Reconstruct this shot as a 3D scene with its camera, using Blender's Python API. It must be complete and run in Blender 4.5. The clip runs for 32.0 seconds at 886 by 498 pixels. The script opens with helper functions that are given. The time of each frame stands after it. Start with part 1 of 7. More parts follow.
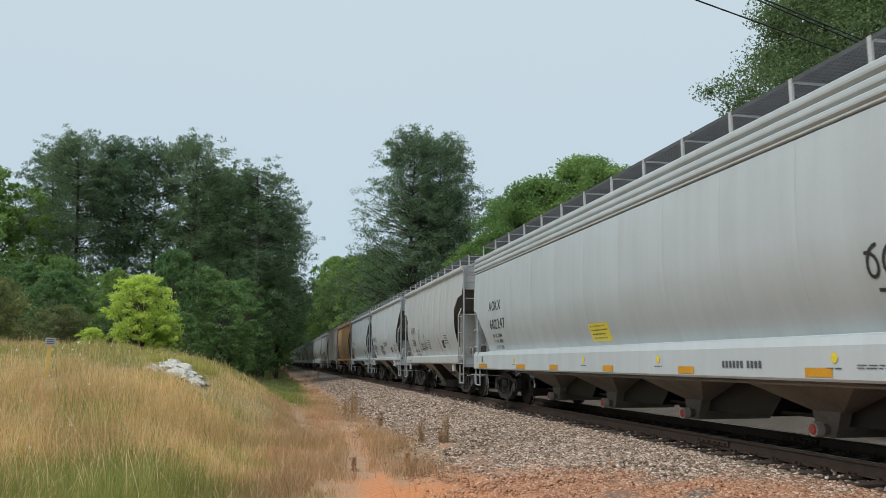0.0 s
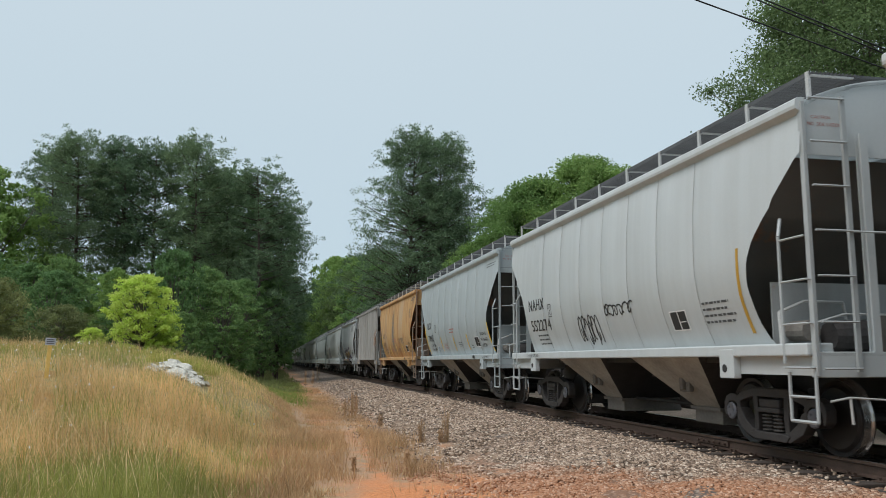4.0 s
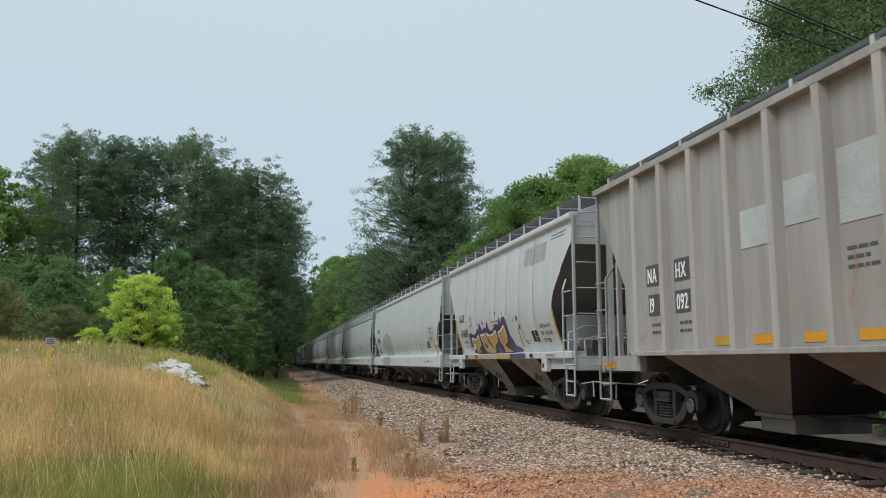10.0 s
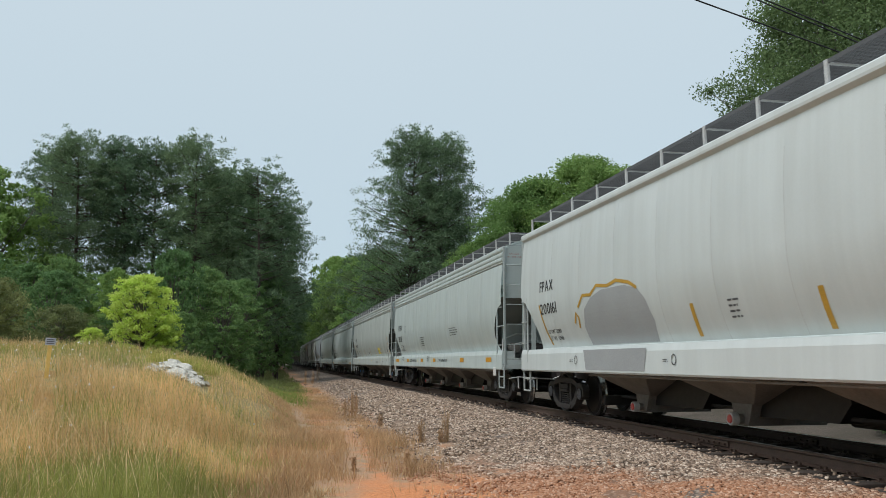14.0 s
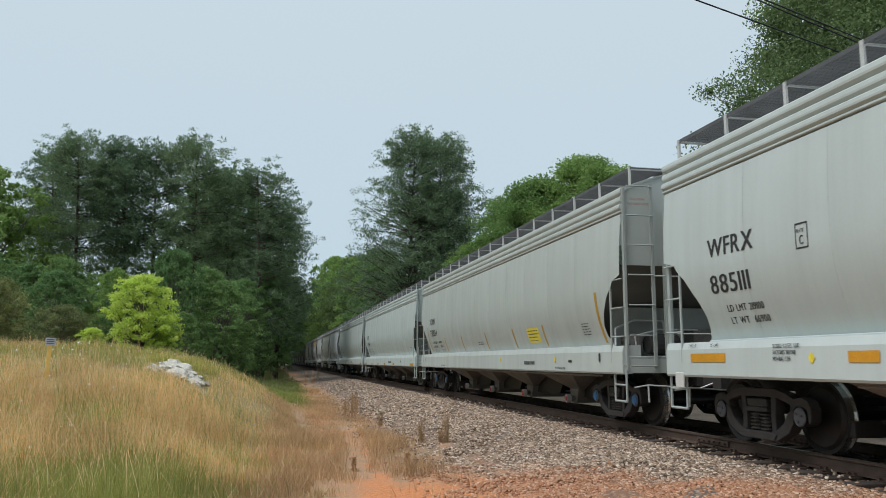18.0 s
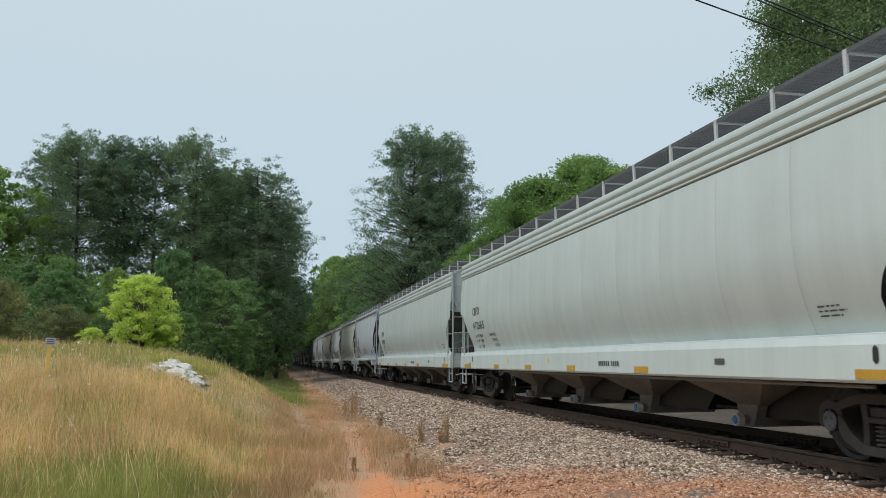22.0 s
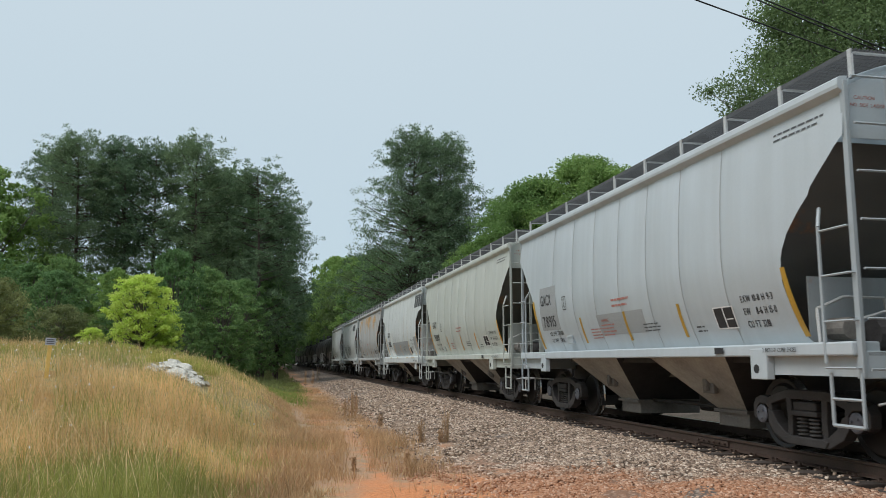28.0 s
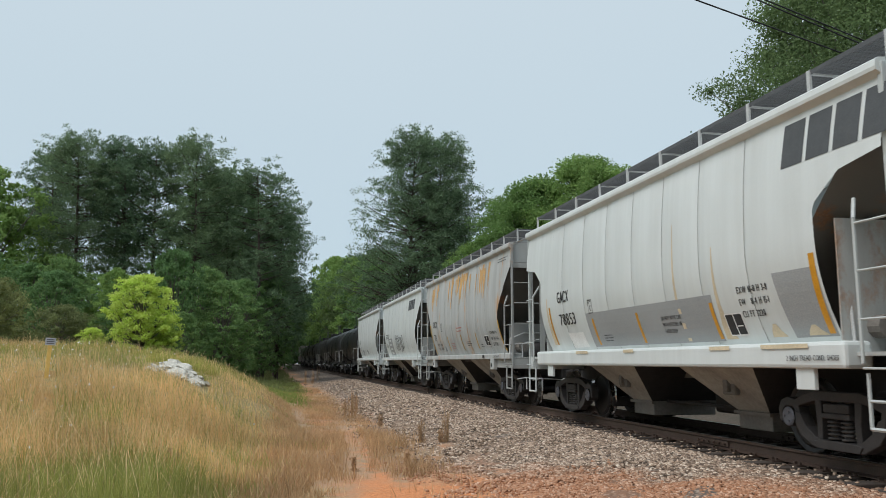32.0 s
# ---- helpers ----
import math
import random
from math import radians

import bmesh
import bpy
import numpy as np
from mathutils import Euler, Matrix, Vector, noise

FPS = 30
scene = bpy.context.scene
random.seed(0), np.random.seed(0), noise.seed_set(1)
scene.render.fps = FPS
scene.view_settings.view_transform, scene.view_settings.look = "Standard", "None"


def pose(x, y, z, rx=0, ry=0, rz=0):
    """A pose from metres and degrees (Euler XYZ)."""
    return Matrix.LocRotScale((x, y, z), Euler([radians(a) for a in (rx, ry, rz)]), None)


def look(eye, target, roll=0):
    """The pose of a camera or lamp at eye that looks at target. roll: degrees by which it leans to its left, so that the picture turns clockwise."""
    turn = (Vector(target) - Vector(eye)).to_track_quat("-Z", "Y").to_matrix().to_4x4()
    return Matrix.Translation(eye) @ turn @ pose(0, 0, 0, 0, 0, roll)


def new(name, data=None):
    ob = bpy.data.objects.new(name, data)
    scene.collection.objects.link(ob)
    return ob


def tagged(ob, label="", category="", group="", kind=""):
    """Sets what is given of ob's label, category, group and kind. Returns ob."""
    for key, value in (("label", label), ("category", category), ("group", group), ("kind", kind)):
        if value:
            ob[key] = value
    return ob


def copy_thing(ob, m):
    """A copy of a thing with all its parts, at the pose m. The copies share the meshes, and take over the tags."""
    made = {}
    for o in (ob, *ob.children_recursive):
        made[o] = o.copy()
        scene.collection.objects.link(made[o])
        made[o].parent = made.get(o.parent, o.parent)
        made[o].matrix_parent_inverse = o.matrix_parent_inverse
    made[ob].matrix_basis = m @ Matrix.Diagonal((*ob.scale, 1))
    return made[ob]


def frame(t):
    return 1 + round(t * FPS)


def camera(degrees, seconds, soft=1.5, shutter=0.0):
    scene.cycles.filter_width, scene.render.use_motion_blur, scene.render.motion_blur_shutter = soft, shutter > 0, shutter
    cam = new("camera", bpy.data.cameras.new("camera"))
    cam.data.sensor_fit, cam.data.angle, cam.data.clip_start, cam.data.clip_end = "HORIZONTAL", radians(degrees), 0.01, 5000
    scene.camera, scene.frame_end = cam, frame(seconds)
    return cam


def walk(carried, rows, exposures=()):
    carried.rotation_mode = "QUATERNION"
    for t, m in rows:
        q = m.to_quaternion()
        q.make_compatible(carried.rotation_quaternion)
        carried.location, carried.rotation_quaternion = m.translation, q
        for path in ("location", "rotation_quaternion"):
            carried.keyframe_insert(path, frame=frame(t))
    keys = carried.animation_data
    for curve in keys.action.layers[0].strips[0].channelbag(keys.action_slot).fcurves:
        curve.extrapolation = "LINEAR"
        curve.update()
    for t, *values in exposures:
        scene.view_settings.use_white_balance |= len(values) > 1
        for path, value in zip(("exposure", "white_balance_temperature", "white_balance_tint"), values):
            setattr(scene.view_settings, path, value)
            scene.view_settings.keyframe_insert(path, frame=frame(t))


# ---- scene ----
# camera: stands still beside the line
FOV, PITCH, YAW, EYE = 57.81, 7.98, 11.89, 1.14
cam = camera(FOV, 32.0, soft=0.4, shutter=0.1)
STAND = pose(0, 0, EYE, 90 + PITCH, 0, -YAW)
walk(cam, [(0.0, STAND), (32.0, STAND)])

# ---- sky and sun: even overcast ----
world = bpy.data.worlds.new("overcast_sky")
scene.world = world
world.use_nodes = True
wn = world.node_tree
wn.nodes.clear()
w_out = wn.nodes.new("ShaderNodeOutputWorld")
w_bg = wn.nodes.new("ShaderNodeBackground")
w_sky = wn.nodes.new("ShaderNodeTexSky")
w_sky.sky_type, w_sky.sun_disc = "NISHITA", False
SUN_EL, SUN_AZ = radians(57), radians(250)
w_sky.sun_elevation, w_sky.sun_rotation = SUN_EL, SUN_AZ
w_mix = wn.nodes.new("ShaderNodeMixRGB")
w_mix.inputs[0].default_value = 0.9
w_ramp = wn.nodes.new("ShaderNodeValToRGB")
w_tc = wn.nodes.new("ShaderNodeTexCoord")
w_sep = wn.nodes.new("ShaderNodeSeparateXYZ")
w_noise = wn.nodes.new("ShaderNodeTexNoise")
w_noise.inputs["Scale"].default_value, w_noise.inputs["Detail"].default_value = 1.6, 3.0
w_add = wn.nodes.new("ShaderNodeMath")
w_add.operation = "MULTIPLY_ADD"
w_add.inputs[1].default_value = 0.22
w_ramp.color_ramp.elements[0].position, w_ramp.color_ramp.elements[0].color = 0.05, (0.528, 0.672, 0.758, 1)
w_ramp.color_ramp.elements[1].position, w_ramp.color_ramp.elements[1].color = 0.75, (0.665, 0.767, 0.835, 1)
w_scale = wn.nodes.new("ShaderNodeMixRGB")
w_scale.blend_type, w_scale.inputs[0].default_value = "MULTIPLY", 1.0
w_scale.inputs[2].default_value = (10, 10, 10, 1)
w_bg.inputs["Strength"].default_value = 0.1
wn.links.new(w_tc.outputs["Generated"], w_sep.inputs[0])
wn.links.new(w_tc.outputs["Generated"], w_noise.inputs["Vector"])
wn.links.new(w_noise.outputs["Fac"], w_add.inputs[0])
wn.links.new(w_sep.outputs["Z"], w_add.inputs[2])
wn.links.new(w_add.outputs[0], w_ramp.inputs[0])
wn.links.new(w_ramp.outputs[0], w_scale.inputs[1])
wn.links.new(w_sky.outputs[0], w_mix.inputs[1])
wn.links.new(w_scale.outputs[0], w_mix.inputs[2])
wn.links.new(w_mix.outputs[0], w_bg.inputs[0])
wn.links.new(w_bg.outputs[0], w_out.inputs[0])
sun = new("sun", bpy.data.lights.new("sun", "SUN"))
sun.data.energy, sun.data.angle, sun.data.color = 2.6, radians(35), (1.0, 0.99, 0.975)
sun.matrix_world = look((-44, -16, 72), (0, 0, 0))
scene.view_settings.exposure = 0.0

# ---- materials ----
def nodes_of(name):
    m = bpy.data.materials.new(name)
    m.use_nodes = True
    t = m.node_tree
    return m, t, t.nodes["Principled BSDF"]


def nd(t, kind, **inputs):
    n = t.nodes.new(kind)
    for k, v in inputs.items():
        n.inputs[k.replace("_", " ")].default_value = v
    return n


def ramp(t, src, stops):
    r = t.nodes.new("ShaderNodeValToRGB")
    e = r.color_ramp.elements
    while len(e) < len(stops):
        e.new(0.5)
    for k, (p, c) in zip(e, stops):
        k.position, k.color = p, (*c, 1) if len(c) == 3 else c
    t.links.new(src, r.inputs[0])
    return r.outputs[0]


def mix(t, fac, a, b, how="MIX"):
    n = t.nodes.new("ShaderNodeMixRGB")
    n.blend_type = how
    for i, v in enumerate((fac, a, b)):
        if isinstance(v, (int, float)):
            n.inputs[i].default_value = v if i == 0 else (v, v, v, 1)
        elif isinstance(v, tuple):
            n.inputs[i].default_value = (*v, 1)
        else:
            t.links.new(v, n.inputs[i])
    return n.outputs[0]


def coords(t, scale=(1, 1, 1), space="Object"):
    tc = t.nodes.new("ShaderNodeTexCoord")
    mp = t.nodes.new("ShaderNodeMapping")
    mp.inputs["Scale"].default_value = scale
    t.links.new(tc.outputs[space], mp.inputs[0])
    return mp.outputs[0]


def noise_tex(t, vec, scale, detail=4.0, rough=0.6):
    n = nd(t, "ShaderNodeTexNoise", Scale=scale, Detail=detail, Roughness=rough)
    t.links.new(vec, n.inputs["Vector"])
    return n.outputs["Fac"]


def bump(t, b, height, strength=0.3, dist=0.02):
    n = nd(t, "ShaderNodeBump", Strength=strength, Distance=dist)
    t.links.new(height, n.inputs["Height"])
    t.links.new(n.outputs[0], b.inputs["Normal"])


def plain(name, color, rough=0.6, metal=0.0, vary=0.25, scale=6.0, fine=60.0, bump_s=0.15, random_obj=0.0):
    """A surface of one colour with grime at two scales."""
    m, t, b = nodes_of(name)
    v = coords(t)
    n1, n2 = noise_tex(t, v, scale), noise_tex(t, v, fine, 2.0)
    c1 = mix(t, ramp(t, n1, [(0.3, (0, 0, 0)), (0.7, (1, 1, 1))]), tuple(x * (1 - vary) for x in color), tuple(min(1, x * (1 + vary * 0.6)) for x in color))
    c2 = mix(t, 0.35, c1, ramp(t, n2, [(0.25, tuple(x * 0.5 for x in color)), (0.75, tuple(min(1, x * 1.4) for x in color))]))
    if random_obj:
        oi = t.nodes.new("ShaderNodeObjectInfo")
        c2 = mix(t, 1.0, c2, ramp(t, oi.outputs["Random"], [(0, (1 - random_obj,) * 3), (1, (1 + random_obj,) * 3)]), "MULTIPLY")
    t.links.new(c2, b.inputs["Base Color"])
    b.inputs["Roughness"].default_value, b.inputs["Metallic"].default_value = rough, metal
    if bump_s:
        bump(t, b, n2, bump_s, 0.01)
    return m


def paint(name, rust=0.0, streak=0.13, dents=0.06, rough=0.36, rust_a=(0.20, 0.075, 0.025), rust_b=(0.42, 0.20, 0.07), pale=0.0):
    """Car paint in the object's own colour, with rain streaks, soft dents and, where asked, rust blooms."""
    m, t, b = nodes_of(name)
    oi = t.nodes.new("ShaderNodeObjectInfo")
    v = coords(t)
    vs = coords(t, (1.0, 3.2, 0.22))
    st = noise_tex(t, vs, 1.0, 6.0, 0.6)
    big = noise_tex(t, v, 0.5, 3.0)
    fine = noise_tex(t, v, 35.0, 3.0)
    c = mix(t, ramp(t, st, [(0.35, (streak,) * 3), (0.7, (0, 0, 0))]), oi.outputs["Color"], (0.19, 0.185, 0.165))
    c = mix(t, 0.10, c, ramp(t, big, [(0.3, (0.25, 0.23, 0.2)), (0.7, (1, 1, 1))]), "MULTIPLY")
    c = mix(t, 0.02, c, ramp(t, fine, [(0.3, (0, 0, 0)), (0.7, (1, 1, 1))]), "OVERLAY")
    if rust:
        vr = coords(t, (1.0, 1.6, 0.55))
        rn = noise_tex(t, vr, 1.1, 8.0, 0.7)
        lo = 0.62 - 0.3 * rust
        c = mix(t, ramp(t, rn, [(lo, (0, 0, 0)), (lo + 0.12, (0.85,) * 3)]), c, ramp(t, fine, [(0.2, rust_a), (0.8, rust_b)]))
    if pale:
        pn = noise_tex(t, coords(t, (1, 0.9, 0.25)), 0.9, 5.0, 0.6)
        c = mix(t, ramp(t, pn, [(0.5, (0, 0, 0)), (0.66, (pale,) * 3)]), c, (0.42, 0.38, 0.31))
    t.links.new(c, b.inputs["Base Color"])
    rr = ramp(t, st, [(0.3, (rough + 0.25,) * 3), (0.7, (rough,) * 3)])
    t.links.new(rr, b.inputs["Roughness"])
    vd = coords(t, (1.0, 1.1, 0.35))
    bump(t, b, noise_tex(t, vd, 0.9, 2.0), dents, 0.03)
    return m


M_PAINT = paint("weathered_car_paint", rough=0.27)
M_PAINT_TAN = paint("rust_mottled_tan_paint", rust=0.42, streak=0.22, rough=0.6, rust_a=(0.25, 0.105, 0.04), rust_b=(0.44, 0.215, 0.08), pale=0.4)
M_PAINT_SPOT = paint("rust_spotted_car_paint", rust=0.18, streak=0.35, rough=0.5, rust_a=(0.36, 0.17, 0.06), rust_b=(0.55, 0.30, 0.10))
M_PAINT_DIRTY = paint("sooty_car_paint", rust=0.05, streak=0.62, rough=0.6)
M_UNDER = plain("road_dust_on_steel", (0.185, 0.168, 0.15), 0.8, vary=0.35, scale=2.0, fine=25)
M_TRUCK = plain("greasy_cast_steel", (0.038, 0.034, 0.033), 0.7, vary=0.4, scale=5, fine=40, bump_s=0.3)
M_WHEEL = plain("rolled_wheel_steel", (0.02, 0.018, 0.018), 0.5, 0.3, vary=0.4, scale=8)
M_SPRING = plain("worn_spring_steel", (0.06, 0.055, 0.052), 0.6, 0.2, vary=0.3, scale=8)
M_ENDCAP = plain("grey_bearing_cap", (0.11, 0.115, 0.135), 0.5, 0.2, vary=0.35, scale=9)
M_BAY = plain("dusty_bay_paint", (0.34, 0.31, 0.27), 0.75, vary=0.4, scale=1.6, fine=20)
M_TREAD = plain("polished_tread", (0.45, 0.44, 0.43), 0.25, 0.9, vary=0.1)
M_GALV = plain("galvanised_bar", (0.50, 0.50, 0.49), 0.5, 0.25, vary=0.15, scale=4)
M_GRATE = plain("galvanised_grating", (0.10, 0.103, 0.107), 0.6, 0.3, vary=0.3, scale=3)
M_BLACK = plain("black_lettering", (0.022, 0.022, 0.024), 0.6, vary=0.2, bump_s=0)
M_DGREY = plain("charcoal_lettering", (0.07, 0.075, 0.08), 0.6, vary=0.2, bump_s=0)
M_WHITE = plain("white_stencil", (0.78, 0.78, 0.76), 0.55, vary=0.1, bump_s=0)
M_RUST_RUN = plain("orange_rust_run", (0.55, 0.33, 0.13), 0.7, vary=0.4, scale=3, fine=25)
M_STAIN = plain("pale_rust_stain", (0.58, 0.49, 0.34), 0.6, vary=0.3, scale=2, bump_s=0)
M_SOOT = plain("soot_smear", (0.26, 0.235, 0.20), 0.7, vary=0.4, scale=2, bump_s=0)
M_RED = plain("faded_red_stencil", (0.42, 0.16, 0.13), 0.6, vary=0.2, bump_s=0)
M_YELLOW = plain("yellow_reflective_sheet", (0.74, 0.47, 0.03), 0.4, vary=0.15, scale=3, bump_s=0)
M_LEMON = plain("lemon_yellow_sign", (0.74, 0.60, 0.05), 0.45, vary=0.12, scale=3, bump_s=0)
M_OCHRE = plain("dulled_yellow_sheet", (0.45, 0.26, 0.03), 0.5, vary=0.25, scale=3, bump_s=0)
M_ORANGE = plain("orange_reflector", (0.58, 0.27, 0.015), 0.4, vary=0.15, scale=3, bump_s=0)
M_GREYPATCH = plain("grey_overpaint", (0.31, 0.325, 0.33), 0.55, vary=0.1, scale=1.2, bump_s=0)
M_FADED = plain("faded_pale_overpaint", (0.40, 0.435, 0.425), 0.6, vary=0.3, scale=1.5, bump_s=0)
M_PURPLE = plain("violet_spray_paint", (0.065, 0.05, 0.125), 0.6, vary=0.3, scale=2, bump_s=0)
M_GOLD = plain("gold_spray_paint", (0.46, 0.30, 0.115), 0.5, vary=0.25, scale=2, bump_s=0)
M_BLUE = plain("blue_plastic_cap", (0.03, 0.16, 0.38), 0.4, vary=0.15)
M_REDCAP = plain("red_plastic_cap", (0.55, 0.08, 0.07), 0.4, vary=0.15)
M_WHITECAP = plain("pale_metal_cap", (0.5, 0.48, 0.46), 0.5, vary=0.2)
M_TANK = plain("matt_black_tank_paint", (0.018, 0.018, 0.019), 0.42, vary=0.4, scale=1.5, fine=20)
M_SEAM = plain("weld_seam_grime", (0.31, 0.31, 0.30), 0.7, vary=0.4, scale=3, bump_s=0)
M_SEAM_SOFT = plain("faint_weld_seam", (0.43, 0.44, 0.43), 0.6, vary=0.3, scale=3, bump_s=0)
M_RAIL = plain("rusty_rail_steel", (0.085, 0.055, 0.042), 0.65, 0.2, vary=0.35, scale=4, fine=50)
M_RAILTOP = plain("worn_rail_head", (0.28, 0.26, 0.25), 0.3, 0.8, vary=0.15)
M_TIE = plain("creosoted_timber", (0.055, 0.042, 0.034), 0.85, vary=0.4, scale=4, fine=30, bump_s=0.5, random_obj=0.35)
M_ROCK = plain("pale_chalky_rock", (0.56, 0.54, 0.48), 0.9, vary=0.5, scale=7, fine=30, bump_s=0.8)
M_WIRE = plain("black_cable", (0.02, 0.02, 0.02), 0.6, vary=0.1, bump_s=0)
M_POST = plain("yellow_marker_post", (0.78, 0.50, 0.14), 0.6, vary=0.2)
M_PLATE = plain("grey_sign_plate", (0.42, 0.44, 0.5), 0.5, vary=0.2)
M_TEAL = plain("teal_metal_roof", (0.14, 0.36, 0.33), 0.45, vary=0.12)
M_CLAP = plain("white_siding", (0.72, 0.72, 0.70), 0.6, vary=0.08)


def glass_mat():
    m, t, b = nodes_of("dark_window_glass")
    b.inputs["Base Color"].default_value = (0.03, 0.035, 0.04, 1)
    b.inputs["Roughness"].default_value = 0.08
    return m


M_GLASS = glass_mat()


def bark_mat(name, a, b_):
    m, t, b = nodes_of(name)
    v = coords(t, (6, 6, 1.2))
    n = noise_tex(t, v, 2.5, 6.0)
    t.links.new(ramp(t, n, [(0.3, a), (0.7, b_)]), b.inputs["Base Color"])
    b.inputs["Roughness"].default_value = 0.9
    bump(t, b, n, 0.8, 0.04)
    return m


M_BARK_PINE = bark_mat("pine_bark", (0.03, 0.024, 0.02), (0.11, 0.082, 0.066))
M_BARK_GREY = bark_mat("grey_bark", (0.06, 0.052, 0.042), (0.2, 0.18, 0.15))


def leaf_mat(name, dark, mid, light, clear=0.25):
    """Leaves: each blade picks its own shade; a little light shines through."""
    m, t, b = nodes_of(name)
    geo = t.nodes.new("ShaderNodeNewGeometry")
    oi = t.nodes.new("ShaderNodeObjectInfo")
    v = coords(t)
    big = noise_tex(t, v, 0.55, 3.0)
    c = ramp(t, geo.outputs["Random Per Island"], [(0.0, dark), (0.55, mid), (1.0, light)])
    c = mix(t, 0.55, c, ramp(t, big, [(0.3, tuple(x * 0.55 for x in mid)), (0.72, tuple(x * 1.5 for x in mid))]))
    c = mix(t, 1.0, c, ramp(t, oi.outputs["Random"], [(0, (0.78, 0.82, 0.8)), (1, (1.2, 1.12, 1.0))]), "MULTIPLY")
    t.links.new(c, b.inputs["Base Color"])
    b.inputs["Roughness"].default_value = 0.65
    b.inputs["Specular IOR Level"].default_value = 0.25
    tr = t.nodes.new("ShaderNodeBsdfTranslucent")
    ms = t.nodes.new("ShaderNodeMixShader")
    ms.inputs[0].default_value = clear
    t.links.new(c, tr.inputs[0])
    t.links.new(b.outputs[0], ms.inputs[1])
    t.links.new(tr.outputs[0], ms.inputs[2])
    t.links.new(ms.outputs[0], t.nodes["Material Output"].inputs[0])
    return m


M_NEEDLE = leaf_mat("pine_needles", (0.06, 0.10, 0.062), (0.13, 0.205, 0.118), (0.23, 0.32, 0.18), 0.4)
M_LEAF = leaf_mat("broad_leaves", (0.065, 0.125, 0.052), (0.155, 0.275, 0.108), (0.29, 0.42, 0.17), 0.45)
M_LEAF_LIGHT = leaf_mat("fresh_spring_leaves", (0.10, 0.18, 0.055), (0.20, 0.325, 0.10), (0.32, 0.44, 0.16), 0.48)
M_LEAF_BUSH = leaf_mat("yellow_green_leaves", (0.27, 0.39, 0.07), (0.52, 0.68, 0.15), (0.80, 0.88, 0.34), 0.55)
M_LEAF_DULL = leaf_mat("olive_brush_leaves", (0.09, 0.115, 0.05), (0.19, 0.23, 0.10), (0.33, 0.35, 0.17), 0.4)
M_LEAF_OAK = leaf_mat("oak_leaves", (0.06, 0.105, 0.045), (0.12, 0.19, 0.085), (0.2, 0.29, 0.13), 0.45)
M_STALK = leaf_mat("pale_seed_stalks", (0.6, 0.44, 0.24), (0.75, 0.6, 0.38), (0.88, 0.76, 0.55), 0.3)
M_FLOWER = plain("white_petals", (0.8, 0.8, 0.76), 0.6, vary=0.05, bump_s=0)
M_GRASS_DRY = leaf_mat("dry_straw_grass", (0.40, 0.235, 0.11), (0.87, 0.60, 0.31), (0.96, 0.77, 0.49), 0.42)
M_GRASS_GREEN = leaf_mat("green_grass", (0.13, 0.165, 0.045), (0.37, 0.385, 0.115), (0.60, 0.56, 0.23), 0.42)
M_GRASS_LAWN = leaf_mat("lush_grass", (0.10, 0.16, 0.035), (0.20, 0.285, 0.075), (0.33, 0.40, 0.14), 0.35)
M_SEED = leaf_mat("brown_seed_heads", (0.20, 0.12, 0.07), (0.36, 0.235, 0.145), (0.52, 0.38, 0.25), 0.2)
M_WEED = leaf_mat("dead_weed_stems", (0.28, 0.17, 0.095), (0.53, 0.345, 0.20), (0.72, 0.54, 0.35), 0.25)


